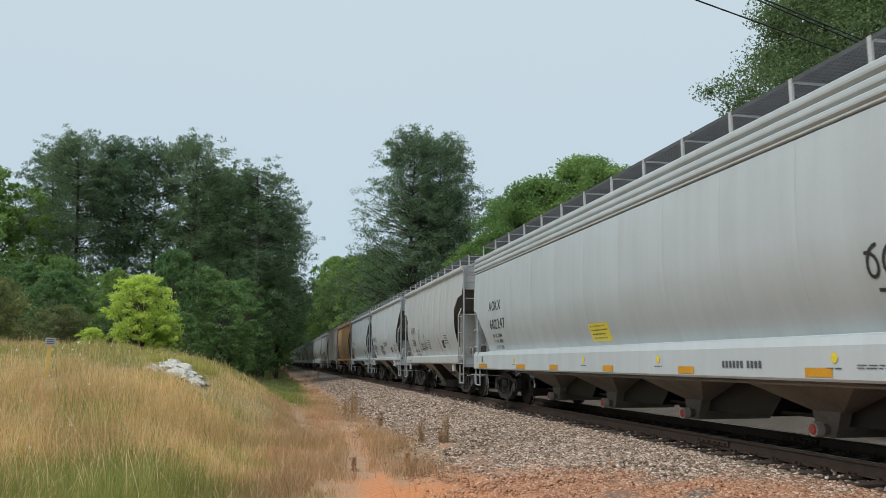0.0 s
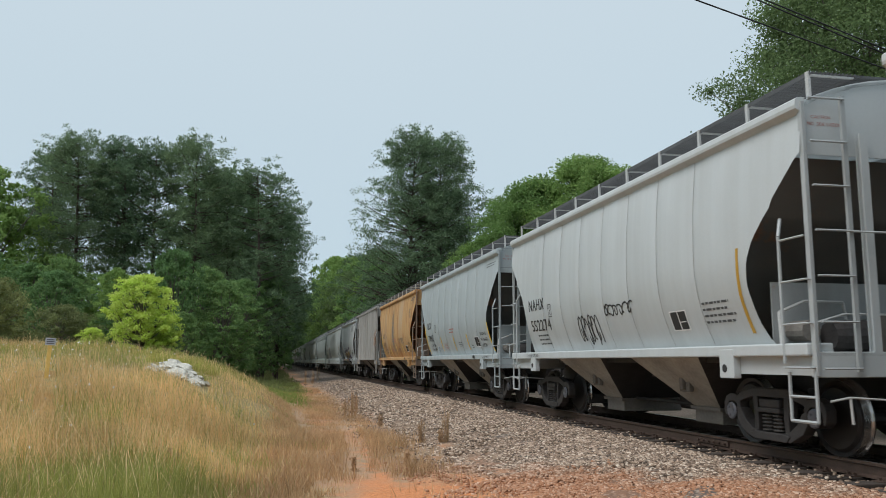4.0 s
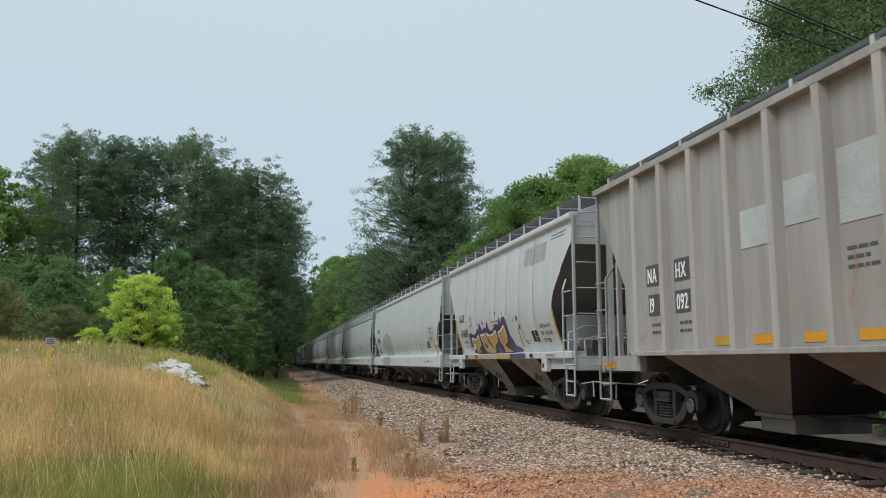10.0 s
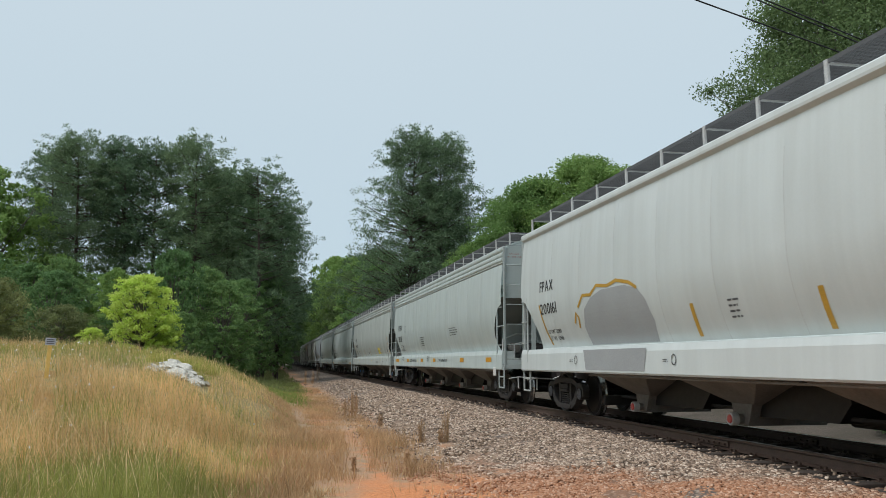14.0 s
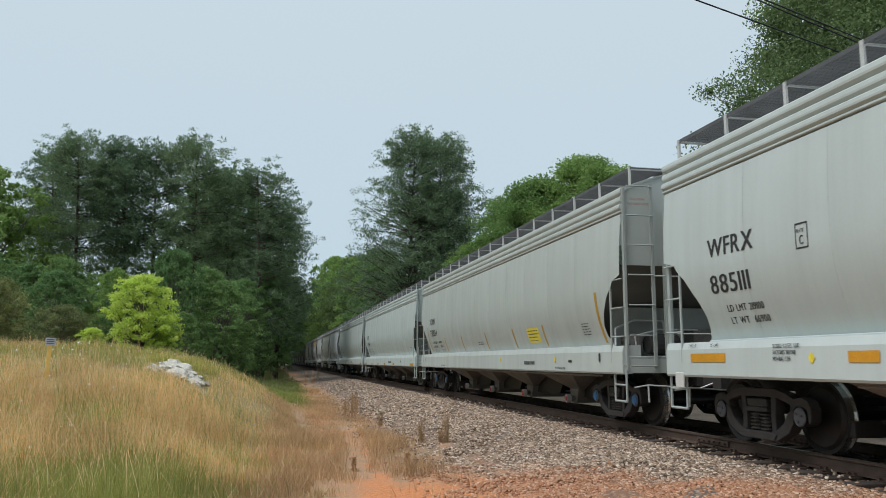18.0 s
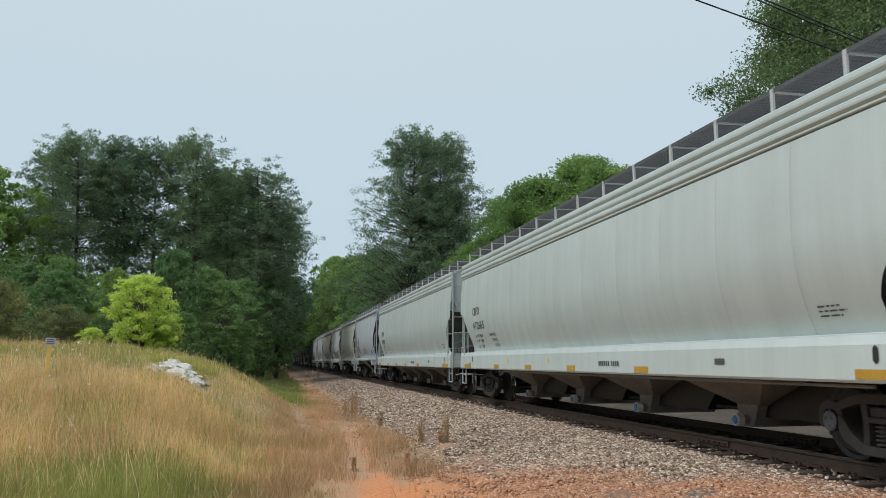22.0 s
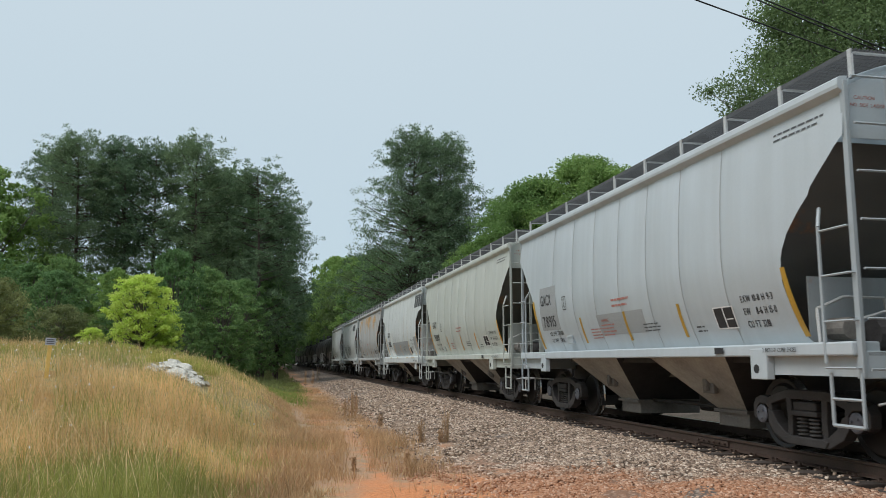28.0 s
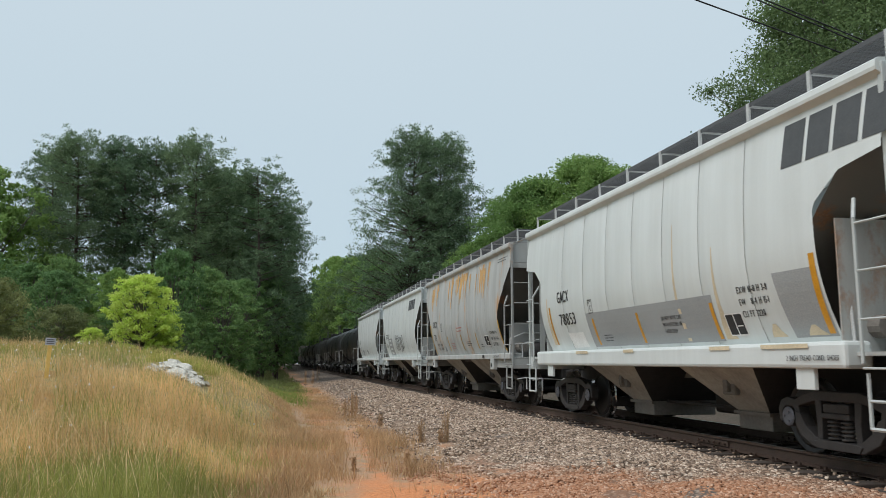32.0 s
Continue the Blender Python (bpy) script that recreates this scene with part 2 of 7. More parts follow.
def stone_mat():
    m, t, b = nodes_of("granite_ballast")
    geo = t.nodes.new("ShaderNodeNewGeometry")
    oi = t.nodes.new("ShaderNodeObjectInfo")
    v = coords(t)
    add = t.nodes.new("ShaderNodeMath")
    add.operation = "ADD"
    fr = t.nodes.new("ShaderNodeMath")
    fr.operation = "FRACT"
    t.links.new(geo.outputs["Random Per Island"], add.inputs[0])
    t.links.new(oi.outputs["Random"], add.inputs[1])
    t.links.new(add.outputs[0], fr.inputs[0])
    c = ramp(t, fr.outputs[0], [(0.0, (0.075, 0.055, 0.042)), (0.28, (0.205, 0.145, 0.105)), (0.58, (0.35, 0.258, 0.19)), (0.82, (0.49, 0.385, 0.295)), (1.0, (0.68, 0.59, 0.50))])
    n = noise_tex(t, v, 45, 3)
    c = mix(t, 0.3, c, ramp(t, n, [(0.3, (0.12, 0.1, 0.09)), (0.7, (0.7, 0.64, 0.6))]), "OVERLAY")
    # clay dust trodden over the stones by the worn path
    sp = t.nodes.new("ShaderNodeSeparateXYZ")
    t.links.new(v, sp.inputs[0])
    reach = t.nodes.new("ShaderNodeMath")
    reach.operation = "MULTIPLY_ADD"
    reach.inputs[1].default_value = 1.5
    t.links.new(sp.outputs["X"], reach.inputs[0])
    t.links.new(sp.outputs["Y"], reach.inputs[2])
    wobble = t.nodes.new("ShaderNodeMath")
    wobble.operation = "MULTIPLY_ADD"
    wobble.inputs[1].default_value = 5.0
    t.links.new(noise_tex(t, v, 1.3, 4.0), wobble.inputs[0])
    t.links.new(reach.outputs[0], wobble.inputs[2])
    dust = t.nodes.new("ShaderNodeMapRange")
    dust.inputs["From Min"].default_value, dust.inputs["From Max"].default_value = 20.0, 18.0
    t.links.new(wobble.outputs[0], dust.inputs["Value"])
    c = mix(t, mix(t, 1.0, dust.outputs[0], (0.55, 0.55, 0.55), "MULTIPLY"), c, (0.47, 0.19, 0.08))
    t.links.new(c, b.inputs["Base Color"])
    b.inputs["Roughness"].default_value = 0.85
    bump(t, b, n, 0.5, 0.01)
    return m


M_STONE = stone_mat()


def ground_mat():
    """Soil by place: ballast dust along the line, red clay track beside it, brown turf under the grass."""
    m, t, b = nodes_of("clay_and_turf")
    tc = t.nodes.new("ShaderNodeTexCoord")
    sep = t.nodes.new("ShaderNodeSeparateXYZ")
    t.links.new(tc.outputs["Object"], sep.inputs[0])
    v = tc.outputs["Object"]
    wob = noise_tex(t, v, 0.6, 5.0, 0.65)
    wob2 = noise_tex(t, v, 2.6, 4.0)
    fine = noise_tex(t, v, 22.0, 4.0, 0.7)
    vor = nd(t, "ShaderNodeTexVoronoi", Scale=17.0)
    t.links.new(v, vor.inputs["Vector"])

    def shifted(amount, amount2):
        a = t.nodes.new("ShaderNodeMath")
        a.operation = "MULTIPLY_ADD"
        a.inputs[1].default_value = amount
        t.links.new(wob, a.inputs[0])
        t.links.new(sep.outputs["X"], a.inputs[2])
        a2 = t.nodes.new("ShaderNodeMath")
        a2.operation = "MULTIPLY_ADD"
        a2.inputs[1].default_value = amount2
        t.links.new(wob2, a2.inputs[0])
        t.links.new(a.outputs[0], a2.inputs[2])
        return a2.outputs[0]

    def band(src, lo, hi):
        r = t.nodes.new("ShaderNodeMapRange")
        r.inputs["From Min"].default_value, r.inputs["From Max"].default_value = lo, hi
        t.links.new(src, r.inputs["Value"])
        return r.outputs[0]

    s = shifted(2.2, 0.9)
    turf = mix(t, ramp(t, wob2, [(0.35, (0, 0, 0)), (0.65, (1, 1, 1))]), (0.30, 0.21, 0.10), (0.23, 0.21, 0.085))
    clay = mix(t, ramp(t, fine, [(0.3, (0, 0, 0)), (0.7, (1, 1, 1))]), (0.40, 0.14, 0.05), (0.64, 0.265, 0.105))
    gritty = mix(t, ramp(t, fine, [(0.3, (0, 0, 0)), (0.7, (1, 1, 1))]), mix(t, ramp(t, wob2, [(0.4, (0, 0, 0)), (0.62, (1, 1, 1))]), (0.34, 0.175, 0.10), (0.235, 0.17, 0.105)), (0.36, 0.25, 0.155))
    stone_c = nd(t, "ShaderNodeTexVoronoi", Scale=17.0)
    t.links.new(v, stone_c.inputs["Vector"])
    ballast = mix(t, ramp(t, vor.outputs["Distance"], [(0.1, (1, 1, 1)), (0.55, (0, 0, 0))]), (0.10, 0.075, 0.06),
                  ramp(t, stone_c.outputs["Color"], [(0.15, (0.16, 0.115, 0.085)), (0.5, (0.34, 0.265, 0.2)), (0.9, (0.56, 0.47, 0.38))]))
    c = mix(t, band(s, 1.9, 2.4), turf, gritty)
    # worn clay lies bare where the track bends towards the rails
    worn = noise_tex(t, coords(t, (1.0, 0.55, 1.0)), 0.85, 5.0, 0.6)
    bare = mix(t, 1.0, ramp(t, worn, [(0.53, (0, 0, 0)), (0.63, (0.85,) * 3)]), mix(t, 1.0, band(s, 2.3, 3.0), band(s, 5.2, 4.2), "MULTIPLY"), "MULTIPLY")
    c = mix(t, bare, c, clay)
    wy = t.nodes.new("ShaderNodeMath")
    wy.operation = "MULTIPLY_ADD"
    wy.inputs[1].default_value = 2.6
    t.links.new(wob2, wy.inputs[0])
    t.links.new(sep.outputs["Y"], wy.inputs[2])
    c = mix(t, mix(t, 1.0, band(wy.outputs[0], 13.2, 11.6), mix(t, 1.0, band(s, 2.25, 2.75), band(s, 4.9, 4.0), "MULTIPLY"), "MULTIPLY"), c, clay)
    # a foot-worn trail of bare clay slants from the patch towards the gravel
    trail = t.nodes.new("ShaderNodeMath")
    trail.operation = "MULTIPLY_ADD"
    trail.inputs[1].default_value = -0.06
    t.links.new(sep.outputs["Y"], trail.inputs[0])
    t.links.new(s, trail.inputs[2])
    ends = mix(t, 1.0, band(wy.outputs[0], 25.0, 20.0), band(wy.outputs[0], 10.0, 11.5), "MULTIPLY")
    broken = ramp(t, noise_tex(t, v, 3.4, 6.0, 0.7), [(0.44, (0.0, 0.0, 0.0)), (0.6, (0.7, 0.7, 0.7))])
    c = mix(t, mix(t, 1.0, mix(t, 1.0, ends, broken, "MULTIPLY"), mix(t, 1.0, band(trail.outputs[0], 2.1, 2.4), band(trail.outputs[0], 2.8, 2.5), "MULTIPLY"), "MULTIPLY"), c, clay)
    stony = mix(t, mix(t, 1.0, band(wy.outputs[0], 16.5, 13.0), band(s, 6.2, 4.6), "MULTIPLY"), ballast, mix(t, 0.6, ballast, clay))
    c = mix(t, band(s, 4.2, 5.2), c, stony)
    # soil past the rails is darkened to paint the shade seen below the cars
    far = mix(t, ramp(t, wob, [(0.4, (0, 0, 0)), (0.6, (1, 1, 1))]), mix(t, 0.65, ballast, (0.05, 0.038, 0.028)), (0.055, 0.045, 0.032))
    # bed between the rails: oil stain and the cars' shadow in one dark colour
    oily_shade = mix(t, ramp(t, fine, [(0.3, (0, 0, 0)), (0.7, (1, 1, 1))]), (0.035, 0.028, 0.023), (0.085, 0.068, 0.055))
    c = mix(t, band(sep.outputs["X"], 6.7, 7.0), c, oily_shade)
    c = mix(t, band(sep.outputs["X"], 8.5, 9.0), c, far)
    t.links.new(c, b.inputs["Base Color"])
    b.inputs["Roughness"].default_value = 0.92
    h = mix(t, 0.5, fine, vor.outputs["Distance"])
    bump(t, b, h, 0.5, 0.05)
    return m


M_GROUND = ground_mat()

# ---- mesh helpers ----
def part(name, bm, material, parent=None, label="", smooth=False):
    """Link a bmesh as one mesh object, under a thing or a part."""
    me = bpy.data.meshes.new(name)
    bm.to_mesh(me)
    bm.free()
    me.materials.append(material)
    if smooth:
        me.polygons.foreach_set("use_smooth", [True] * len(me.polygons))
    ob = new(name, me)
    ob.parent = parent
    if label:
        ob["label"] = label
    return ob


def thing(name, label, category, group="", kind=""):
    return tagged(new(name), label, category, group, kind)


def raw(name, verts, faces, material, parent=None, smooth=False):
    me = bpy.data.meshes.new(name)
    me.from_pydata(verts, [], faces)
    me.materials.append(material)
    if smooth:
        me.polygons.foreach_set("use_smooth", [True] * len(me.polygons))
    ob = new(name, me)
    ob.parent = parent
    return ob


def box(bm, x0, x1, y0, y1, z0, z1, bevel=0.0):
    vs = [bm.verts.new((x, y, z)) for x in (x0, x1) for y in (y0, y1) for z in (z0, z1)]
    fs = [bm.faces.new([vs[i] for i in q]) for q in ((0, 1, 3, 2), (4, 6, 7, 5), (0, 4, 5, 1), (2, 3, 7, 6), (0, 2, 6, 4), (1, 5, 7, 3))]
    if bevel:
        es = list({e for f in fs for e in f.edges})
        bmesh.ops.bevel(bm, geom=es, offset=bevel, segments=2, affect="EDGES", profile=0.5)
    return bm


def rod(bm, a, b, r=0.012, n=6):
    """A round bar from a to b."""
    a, b = Vector(a), Vector(b)
    q = (b - a).to_track_quat("Z", "Y")
    ring = [q @ Vector((math.cos(i * math.tau / n) * r, math.sin(i * math.tau / n) * r, 0)) for i in range(n)]
    v0, v1 = [bm.verts.new(a + p) for p in ring], [bm.verts.new(b + p) for p in ring]
    for i in range(n):
        j = (i + 1) % n
        bm.faces.new((v0[i], v0[j], v1[j], v1[i]))
    bm.faces.new(v0[::-1])
    bm.faces.new(v1)
    return bm


def rods(bm, pts, r=0.012, n=6):
    for a, b in zip(pts, pts[1:]):
        rod(bm, a, b, r, n)
    return bm


def prism(bm, outline, x0, x1):
    """Outline of (y, z) pulled from x0 to x1."""
    a = [bm.verts.new((x0, y, z)) for y, z in outline]
    b = [bm.verts.new((x1, y, z)) for y, z in outline]
    n = len(a)
    bm.faces.new(a)
    bm.faces.new(b[::-1])
    for i in range(n):
        j = (i + 1) % n
        bm.faces.new((a[j], a[i], b[i], b[j]))
    return bm


def lathe(bm, prof, n=24, axis="X", at=(0, 0, 0)):
    """Profile of (along, radius) turned about an axis through at."""
    rows = []
    for u, r in prof:
        row = []
        for i in range(n):
            c, s = math.cos(i * math.tau / n) * r, math.sin(i * math.tau / n) * r
            p = (u, c, s) if axis == "X" else (c, u, s) if axis == "Y" else (c, s, u)
            row.append(bm.verts.new((p[0] + at[0], p[1] + at[1], p[2] + at[2])))
        rows.append(row)
    for a, b in zip(rows, rows[1:]):
        for i in range(n):
            j = (i + 1) % n
            bm.faces.new((a[i], a[j], b[j], b[i]))
    for r in (rows[0], rows[-1][::-1]):
        if prof[0][1] > 1e-4:
            bm.faces.new(r)
    return bm


def B():
    return bmesh.new()


# ---- letters: one mesh for each character, set from the built-in font ----
GLYPH = {}
for ch in "ABCDEFGHIJKLMNOPQRSTUVWXYZ0123456789-.":
    fc = bpy.data.curves.new("letter", "FONT")
    fc.body, fc.resolution_u, fc.size = ch, 3, 1.0
    fo = new("letter", fc)
    GLYPH[ch] = fo
dg = bpy.context.evaluated_depsgraph_get()
for ch, fo in list(GLYPH.items()):
    me = bpy.data.meshes.new_from_object(fo.evaluated_get(dg))
    vs = [tuple(v.co[:2]) for v in me.vertices]
    xs = [v[0] for v in vs]
    lo, hi = min(xs), max(xs)
    GLYPH[ch] = ([(x - lo, y) for x, y in vs], [tuple(p.vertices) for p in me.polygons], hi - lo)
    fd = fo.data
    bpy.data.objects.remove(fo)
    bpy.data.curves.remove(fd)
    bpy.data.meshes.remove(me)


def bulge(z):
    """Half width of a car's curved side at height z: round below, nearly upright above."""
    return 1.62 - 0.21 * (2.55 - z) ** 2 if z < 2.55 else 1.62 - 0.10 * ((z - 2.55) / 1.5) ** 2


def flat_side(z):
    return 1.622


SKIN = 0.004
OFFSET = [0.0]  # shift along the car for all that is painted on it


def lettering(car, words, y, z, size, material=None, narrow=0.72, side=bulge, slant=0.0, name="lettering"):
    """Words on the near side of a car; y is where they begin (they run towards -y), z their foot."""
    verts, faces, at = [], [], 0.0
    for ch in words:
        if ch == " ":
            at += 0.45 * size * narrow
            continue
        g, fs, w = GLYPH[ch]
        k = len(verts)
        for gx, gy in g:
            zz = z + gy * size
            yy = y + OFFSET[0] - at - gx * size * narrow - slant * gy * size
            verts.append((-side(zz) - SKIN, yy, zz))
        faces += [tuple(i + k for i in f) for f in fs]
        at += (w + 0.13) * size * narrow
    # strokes of a stencil are broad: a second pass, a hair prouder and to the side
    once, shapes = list(verts), list(faces)
    for step in (1, 2):
        k = len(verts)
        verts += [(x - 0.0006 * step, yy - 0.03 * step * size, zz) for x, yy, zz in once]
        faces += [tuple(i + k for i in f) for f in shapes]
    return raw(name, verts, faces, material or M_BLACK, car)


def sheet(car, name, outline, material, side=bulge, lift=SKIN, rows=6, label=""):
    """A painted patch or plate between two edges: outline rows of (z, y_left, y_right), from foot to top, on the car's near side."""
    verts, faces = [], []
    pts = []
    for (z0, a0, b0), (z1, a1, b1) in zip(outline, outline[1:]):
        for i in range(rows):
            k = i / rows
            pts.append((z0 + (z1 - z0) * k, a0 + (a1 - a0) * k, b0 + (b1 - b0) * k))
    pts.append(outline[-1])
    for z, a, b in pts:
        verts += [(-side(z) - lift, a + OFFSET[0], z), (-side(z) - lift, b + OFFSET[0], z)]
    for i in range(len(pts) - 1):
        faces.append((2 * i, 2 * i + 1, 2 * i + 3, 2 * i + 2))
    ob = raw(name, verts, faces, material, car)
    if label:
        ob["label"] = label
    return ob


def bars(car, y, z, w, h, n, material=None, side=bulge, name="small_print"):
    """Small print that cannot be read: rows of thin bars."""
    verts, faces = [], []
    rng = random.Random(int(abs(y * 971 + z * 313) * 10))
    step = h / n
    y += OFFSET[0]
    for i in range(n):
        z0 = z + h - (i + 1) * step + 0.25 * step
        z1 = z0 + step * 0.36
        at, end = 0.0, w * rng.uniform(0.7, 1.0)
        while at < end - 0.01:
            l = min(end - at, rng.uniform(0.05, 0.16))
            k = len(verts)
            verts += [(-side(z0) - SKIN, y - at, z0), (-side(z0) - SKIN, y - at - l, z0), (-side(z1) - SKIN, y - at - l, z1), (-side(z1) - SKIN, y - at, z1)]
            faces.append((k, k + 1, k + 2, k + 3))
            at += l + 0.025
    return raw(name, verts, faces, material or M_DGREY, car)


def tri_strip(car, name, path, width, material, side=bulge, lift=SKIN + 0.002):
    """A brush stroke along (y, z) points on the near side."""
    verts, faces = [], []
    for i, (y, z) in enumerate(path):
        p, q = path[max(0, i - 1)], path[min(len(path) - 1, i + 1)]
        dy, dz = q[0] - p[0], q[1] - p[1]
        l = math.hypot(dy, dz) or 1
        ny, nz = -dz / l * width / 2, dy / l * width / 2
        for s in (1, -1):
            zz = z + s * nz
            verts.append((-side(zz) - lift, y + OFFSET[0] + s * ny, zz))
    for i in range(len(path) - 1):
        faces.append((2 * i, 2 * i + 1, 2 * i + 3, 2 * i + 2))
    return raw(name, verts, faces, material, car)

# ---- ground ----
def smooth(a, b, v):
    k = min(1.0, max(0.0, (v - a) / (b - a)))
    return k * k * (3 - 2 * k)


def ground_z(x, y):
    """Height of the ground: flat verge, ballast bank, grassy mound to the west, low bank behind the line."""
    z = -0.5
    z += 0.30 * smooth(2.6, 5.6, x) * (1 - smooth(9.4, 11.2, x))
    z -= 0.45 * smooth(9.2, 11.0, x) * (1 - smooth(13.5, 18, x))
    z -= 0.065 * smooth(6.05, 6.3, x) * (1 - smooth(8.7, 9.1, x))
    near = smooth(-0.15, -2.7, x)
    q = min(1.0, max(0.0, (x + 3.4) / 4.1))
    k = smooth(13, 22, y)
    m = (near * (1 - k) + (1 - q * q) * k) * smooth(8.5, 24.0, y) * (1 - 0.75 * smooth(25, 46, y))
    z += 1.74 * m
    z += 0.5 * smooth(-6, -14, x) * smooth(12, 30, y)
    z += 0.24 * smooth(-2.6, -5.2, x) * smooth(15, 22, y)
    z += 0.10 * noise.noise((x * 0.5, y * 0.5, 0.3)) * (1 - smooth(4.6, 5.6, x) * (1 - smooth(9.6, 10.5, x)))
    if x < 5:
        z += 0.05 * noise.noise((x * 1.9, y * 1.9, 4.0))
    return z


def build_ground():
    xs = [-400, -200, -100, -60, -40] + [-30 + 0.6 * i for i in range(110)] + [37, 42, 50, 70, 110, 200, 400]
    ys = [-300, -120, -50, -20, -8] + [-4 + 0.6 * i for i in range(100)] + [57 + 3 * i for i in range(30)] + [150, 175, 210, 260, 340, 460, 700]
    verts = [(x, y, ground_z(x, y)) for y in ys for x in xs]
    n = len(xs)
    faces = [(j * n + i, j * n + i + 1, (j + 1) * n + i + 1, (j + 1) * n + i) for j in range(len(ys) - 1) for i in range(n - 1)]
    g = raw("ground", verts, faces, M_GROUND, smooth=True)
    tagged(g, "red clay and turf ground with a gravel bank beside the rails", "ground", kind="structure")


build_ground()

# ---- track ----
def build_track():
    for s in (1, -1):
        x = TRACK_LINE + s * 0.7525
        bm = B()
        o = [(-0.075, -0.172), (0.075, -0.172), (0.075, -0.158), (0.012, -0.14), (0.009, -0.045), (0.036, -0.034), (0.037, -0.006), (0.028, 0.0), (-0.028, 0.0), (-0.037, -0.006), (-0.036, -0.034), (-0.009, -0.045), (-0.012, -0.14), (-0.075, -0.158)]
        a = [bm.verts.new((x + u, -60, z)) for u, z in o]
        b = [bm.verts.new((x + u, 520, z)) for u, z in o]
        for i in range(len(o)):
            j = (i + 1) % len(o)
            f = bm.faces.new((a[i], a[j], b[j], b[i]))
            f.material_index = 1 if i in (7,) else 0
        bmesh.ops.recalc_face_normals(bm, faces=bm.faces[:])
        r = part("rail", bm, M_RAIL)
        r.data.materials.append(M_RAILTOP)
        tagged(r, "rusty steel rail with a worn bright head", "rail", "rails of the track", "structure")
        for y in (11.6, 23.5, 35.4):
            bm = B()
            box(bm, *sorted((x - 0.045, x + 0.045)), y - 0.45, y + 0.45, -0.13, -0.05, 0.006)
            for k in range(6):
                lathe(bm, [(x - 0.075, 0.018), (x - 0.045, 0.018)], 6, "X", (0, y - 0.38 + k * 0.152, -0.09))
            part("joint_bar", bm, M_RAIL, r, "rust-brown bolted rail joint")


TRACK_LINE = 7.5
build_track()

# ---- rolling stock ----
TRACK_X = 7.5
PALE = (0.60, 0.61, 0.59)


def side_grid(L, s_of_z, z0, z1, seams, zs_n=30, bow=0.012):
    """One curved side sheet (near side, x < 0) whose ends are cut back by s_of_z at each height."""
    cut = max(s_of_z(z0 + (z1 - z0) * i / 20) for i in range(21)) + 0.15
    ys = []
    inner = L / 2 - cut
    edges = [-inner] + [s for s in seams if -inner < s < inner] + [inner]
    for a, b in zip(edges, edges[1:]):
        ys += [a, a + 0.03] + [a + (b - a) * k for k in (0.25, 0.5, 0.75)] + [b - 0.03]
    ys.append(inner)
    bm = B()
    rows = []
    for i in range(zs_n + 1):
        z = z0 + (z1 - z0) * i / zs_n
        end = L / 2 - s_of_z(z)
        row_y = [-end + (-inner + end) * k / 4 for k in range(4)] + ys + [inner + (end - inner) * k / 4 for k in range(1, 5)]
        row = []
        for y in row_y:
            d = min([abs(y - s) for s in seams] or [9])
            off = -bow if d < 0.02 else (-bow * 0.45 if d < 0.05 else 0.0)
            row.append(bm.verts.new((-bulge(z) - off, y, z)))
        rows.append(row)
    for a, b in zip(rows, rows[1:]):
        for i in range(len(a) - 1):
            if (a[i].co - a[i + 1].co).length > 1e-5:
                bm.faces.new((a[i], b[i], b[i + 1], a[i + 1]))
    geo = bm.faces[:]
    bmesh.ops.solidify(bm, geom=geo, thickness=0.014)
    for ed in bm.edges:
        ed.smooth = ed.calc_face_angle(0.0) < 0.5
    return bm


def mirror_x(bm):
    geo = bm.verts[:] + bm.edges[:] + bm.faces[:]
    d = bmesh.ops.duplicate(bm, geom=geo)["geom"]
    for v in d:
        if isinstance(v, bmesh.types.BMVert):
            v.co.x = -v.co.x
    bmesh.ops.reverse_faces(bm, faces=[f for f in d if isinstance(f, bmesh.types.BMFace)])
    return bm


def table(rows):
    """Linear table: z to value."""
    def f(z):
        if z <= rows[0][0]:
            return rows[0][1]
        for (a, u), (b, v) in zip(rows, rows[1:]):
            if z <= b:
                return u + (v - u) * (z - a) / (b - a)
        return rows[-1][1]
    return f


CUT_SHORT = table([(1.3, 1.0), (1.4, 1.1), (1.6, 1.17), (2.1, 1.23), (2.4, 1.17), (2.65, 1.02), (2.9, 0.76), (3.0, 0.63), (3.08, 0.60), (3.45, 0.18), (3.52, 0.13), (3.55, 0.04)])
CUT_BOX = table([(1.3, 1.02), (1.4, 1.08), (2.88, 1.12), (3.20, 0.66), (3.24, 0.58), (3.27, 0.04)])
CUT_LONG = table([(1.4, 0.86), (1.5, 0.97), (1.65, 1.03), (1.8, 1.03), (2.0, 0.92), (2.35, 0.62), (2.42, 0.5), (2.5, 0.42), (2.56, 0.38), (2.6, 0.06)])

WHEEL_R = 0.457
SHARED = {}


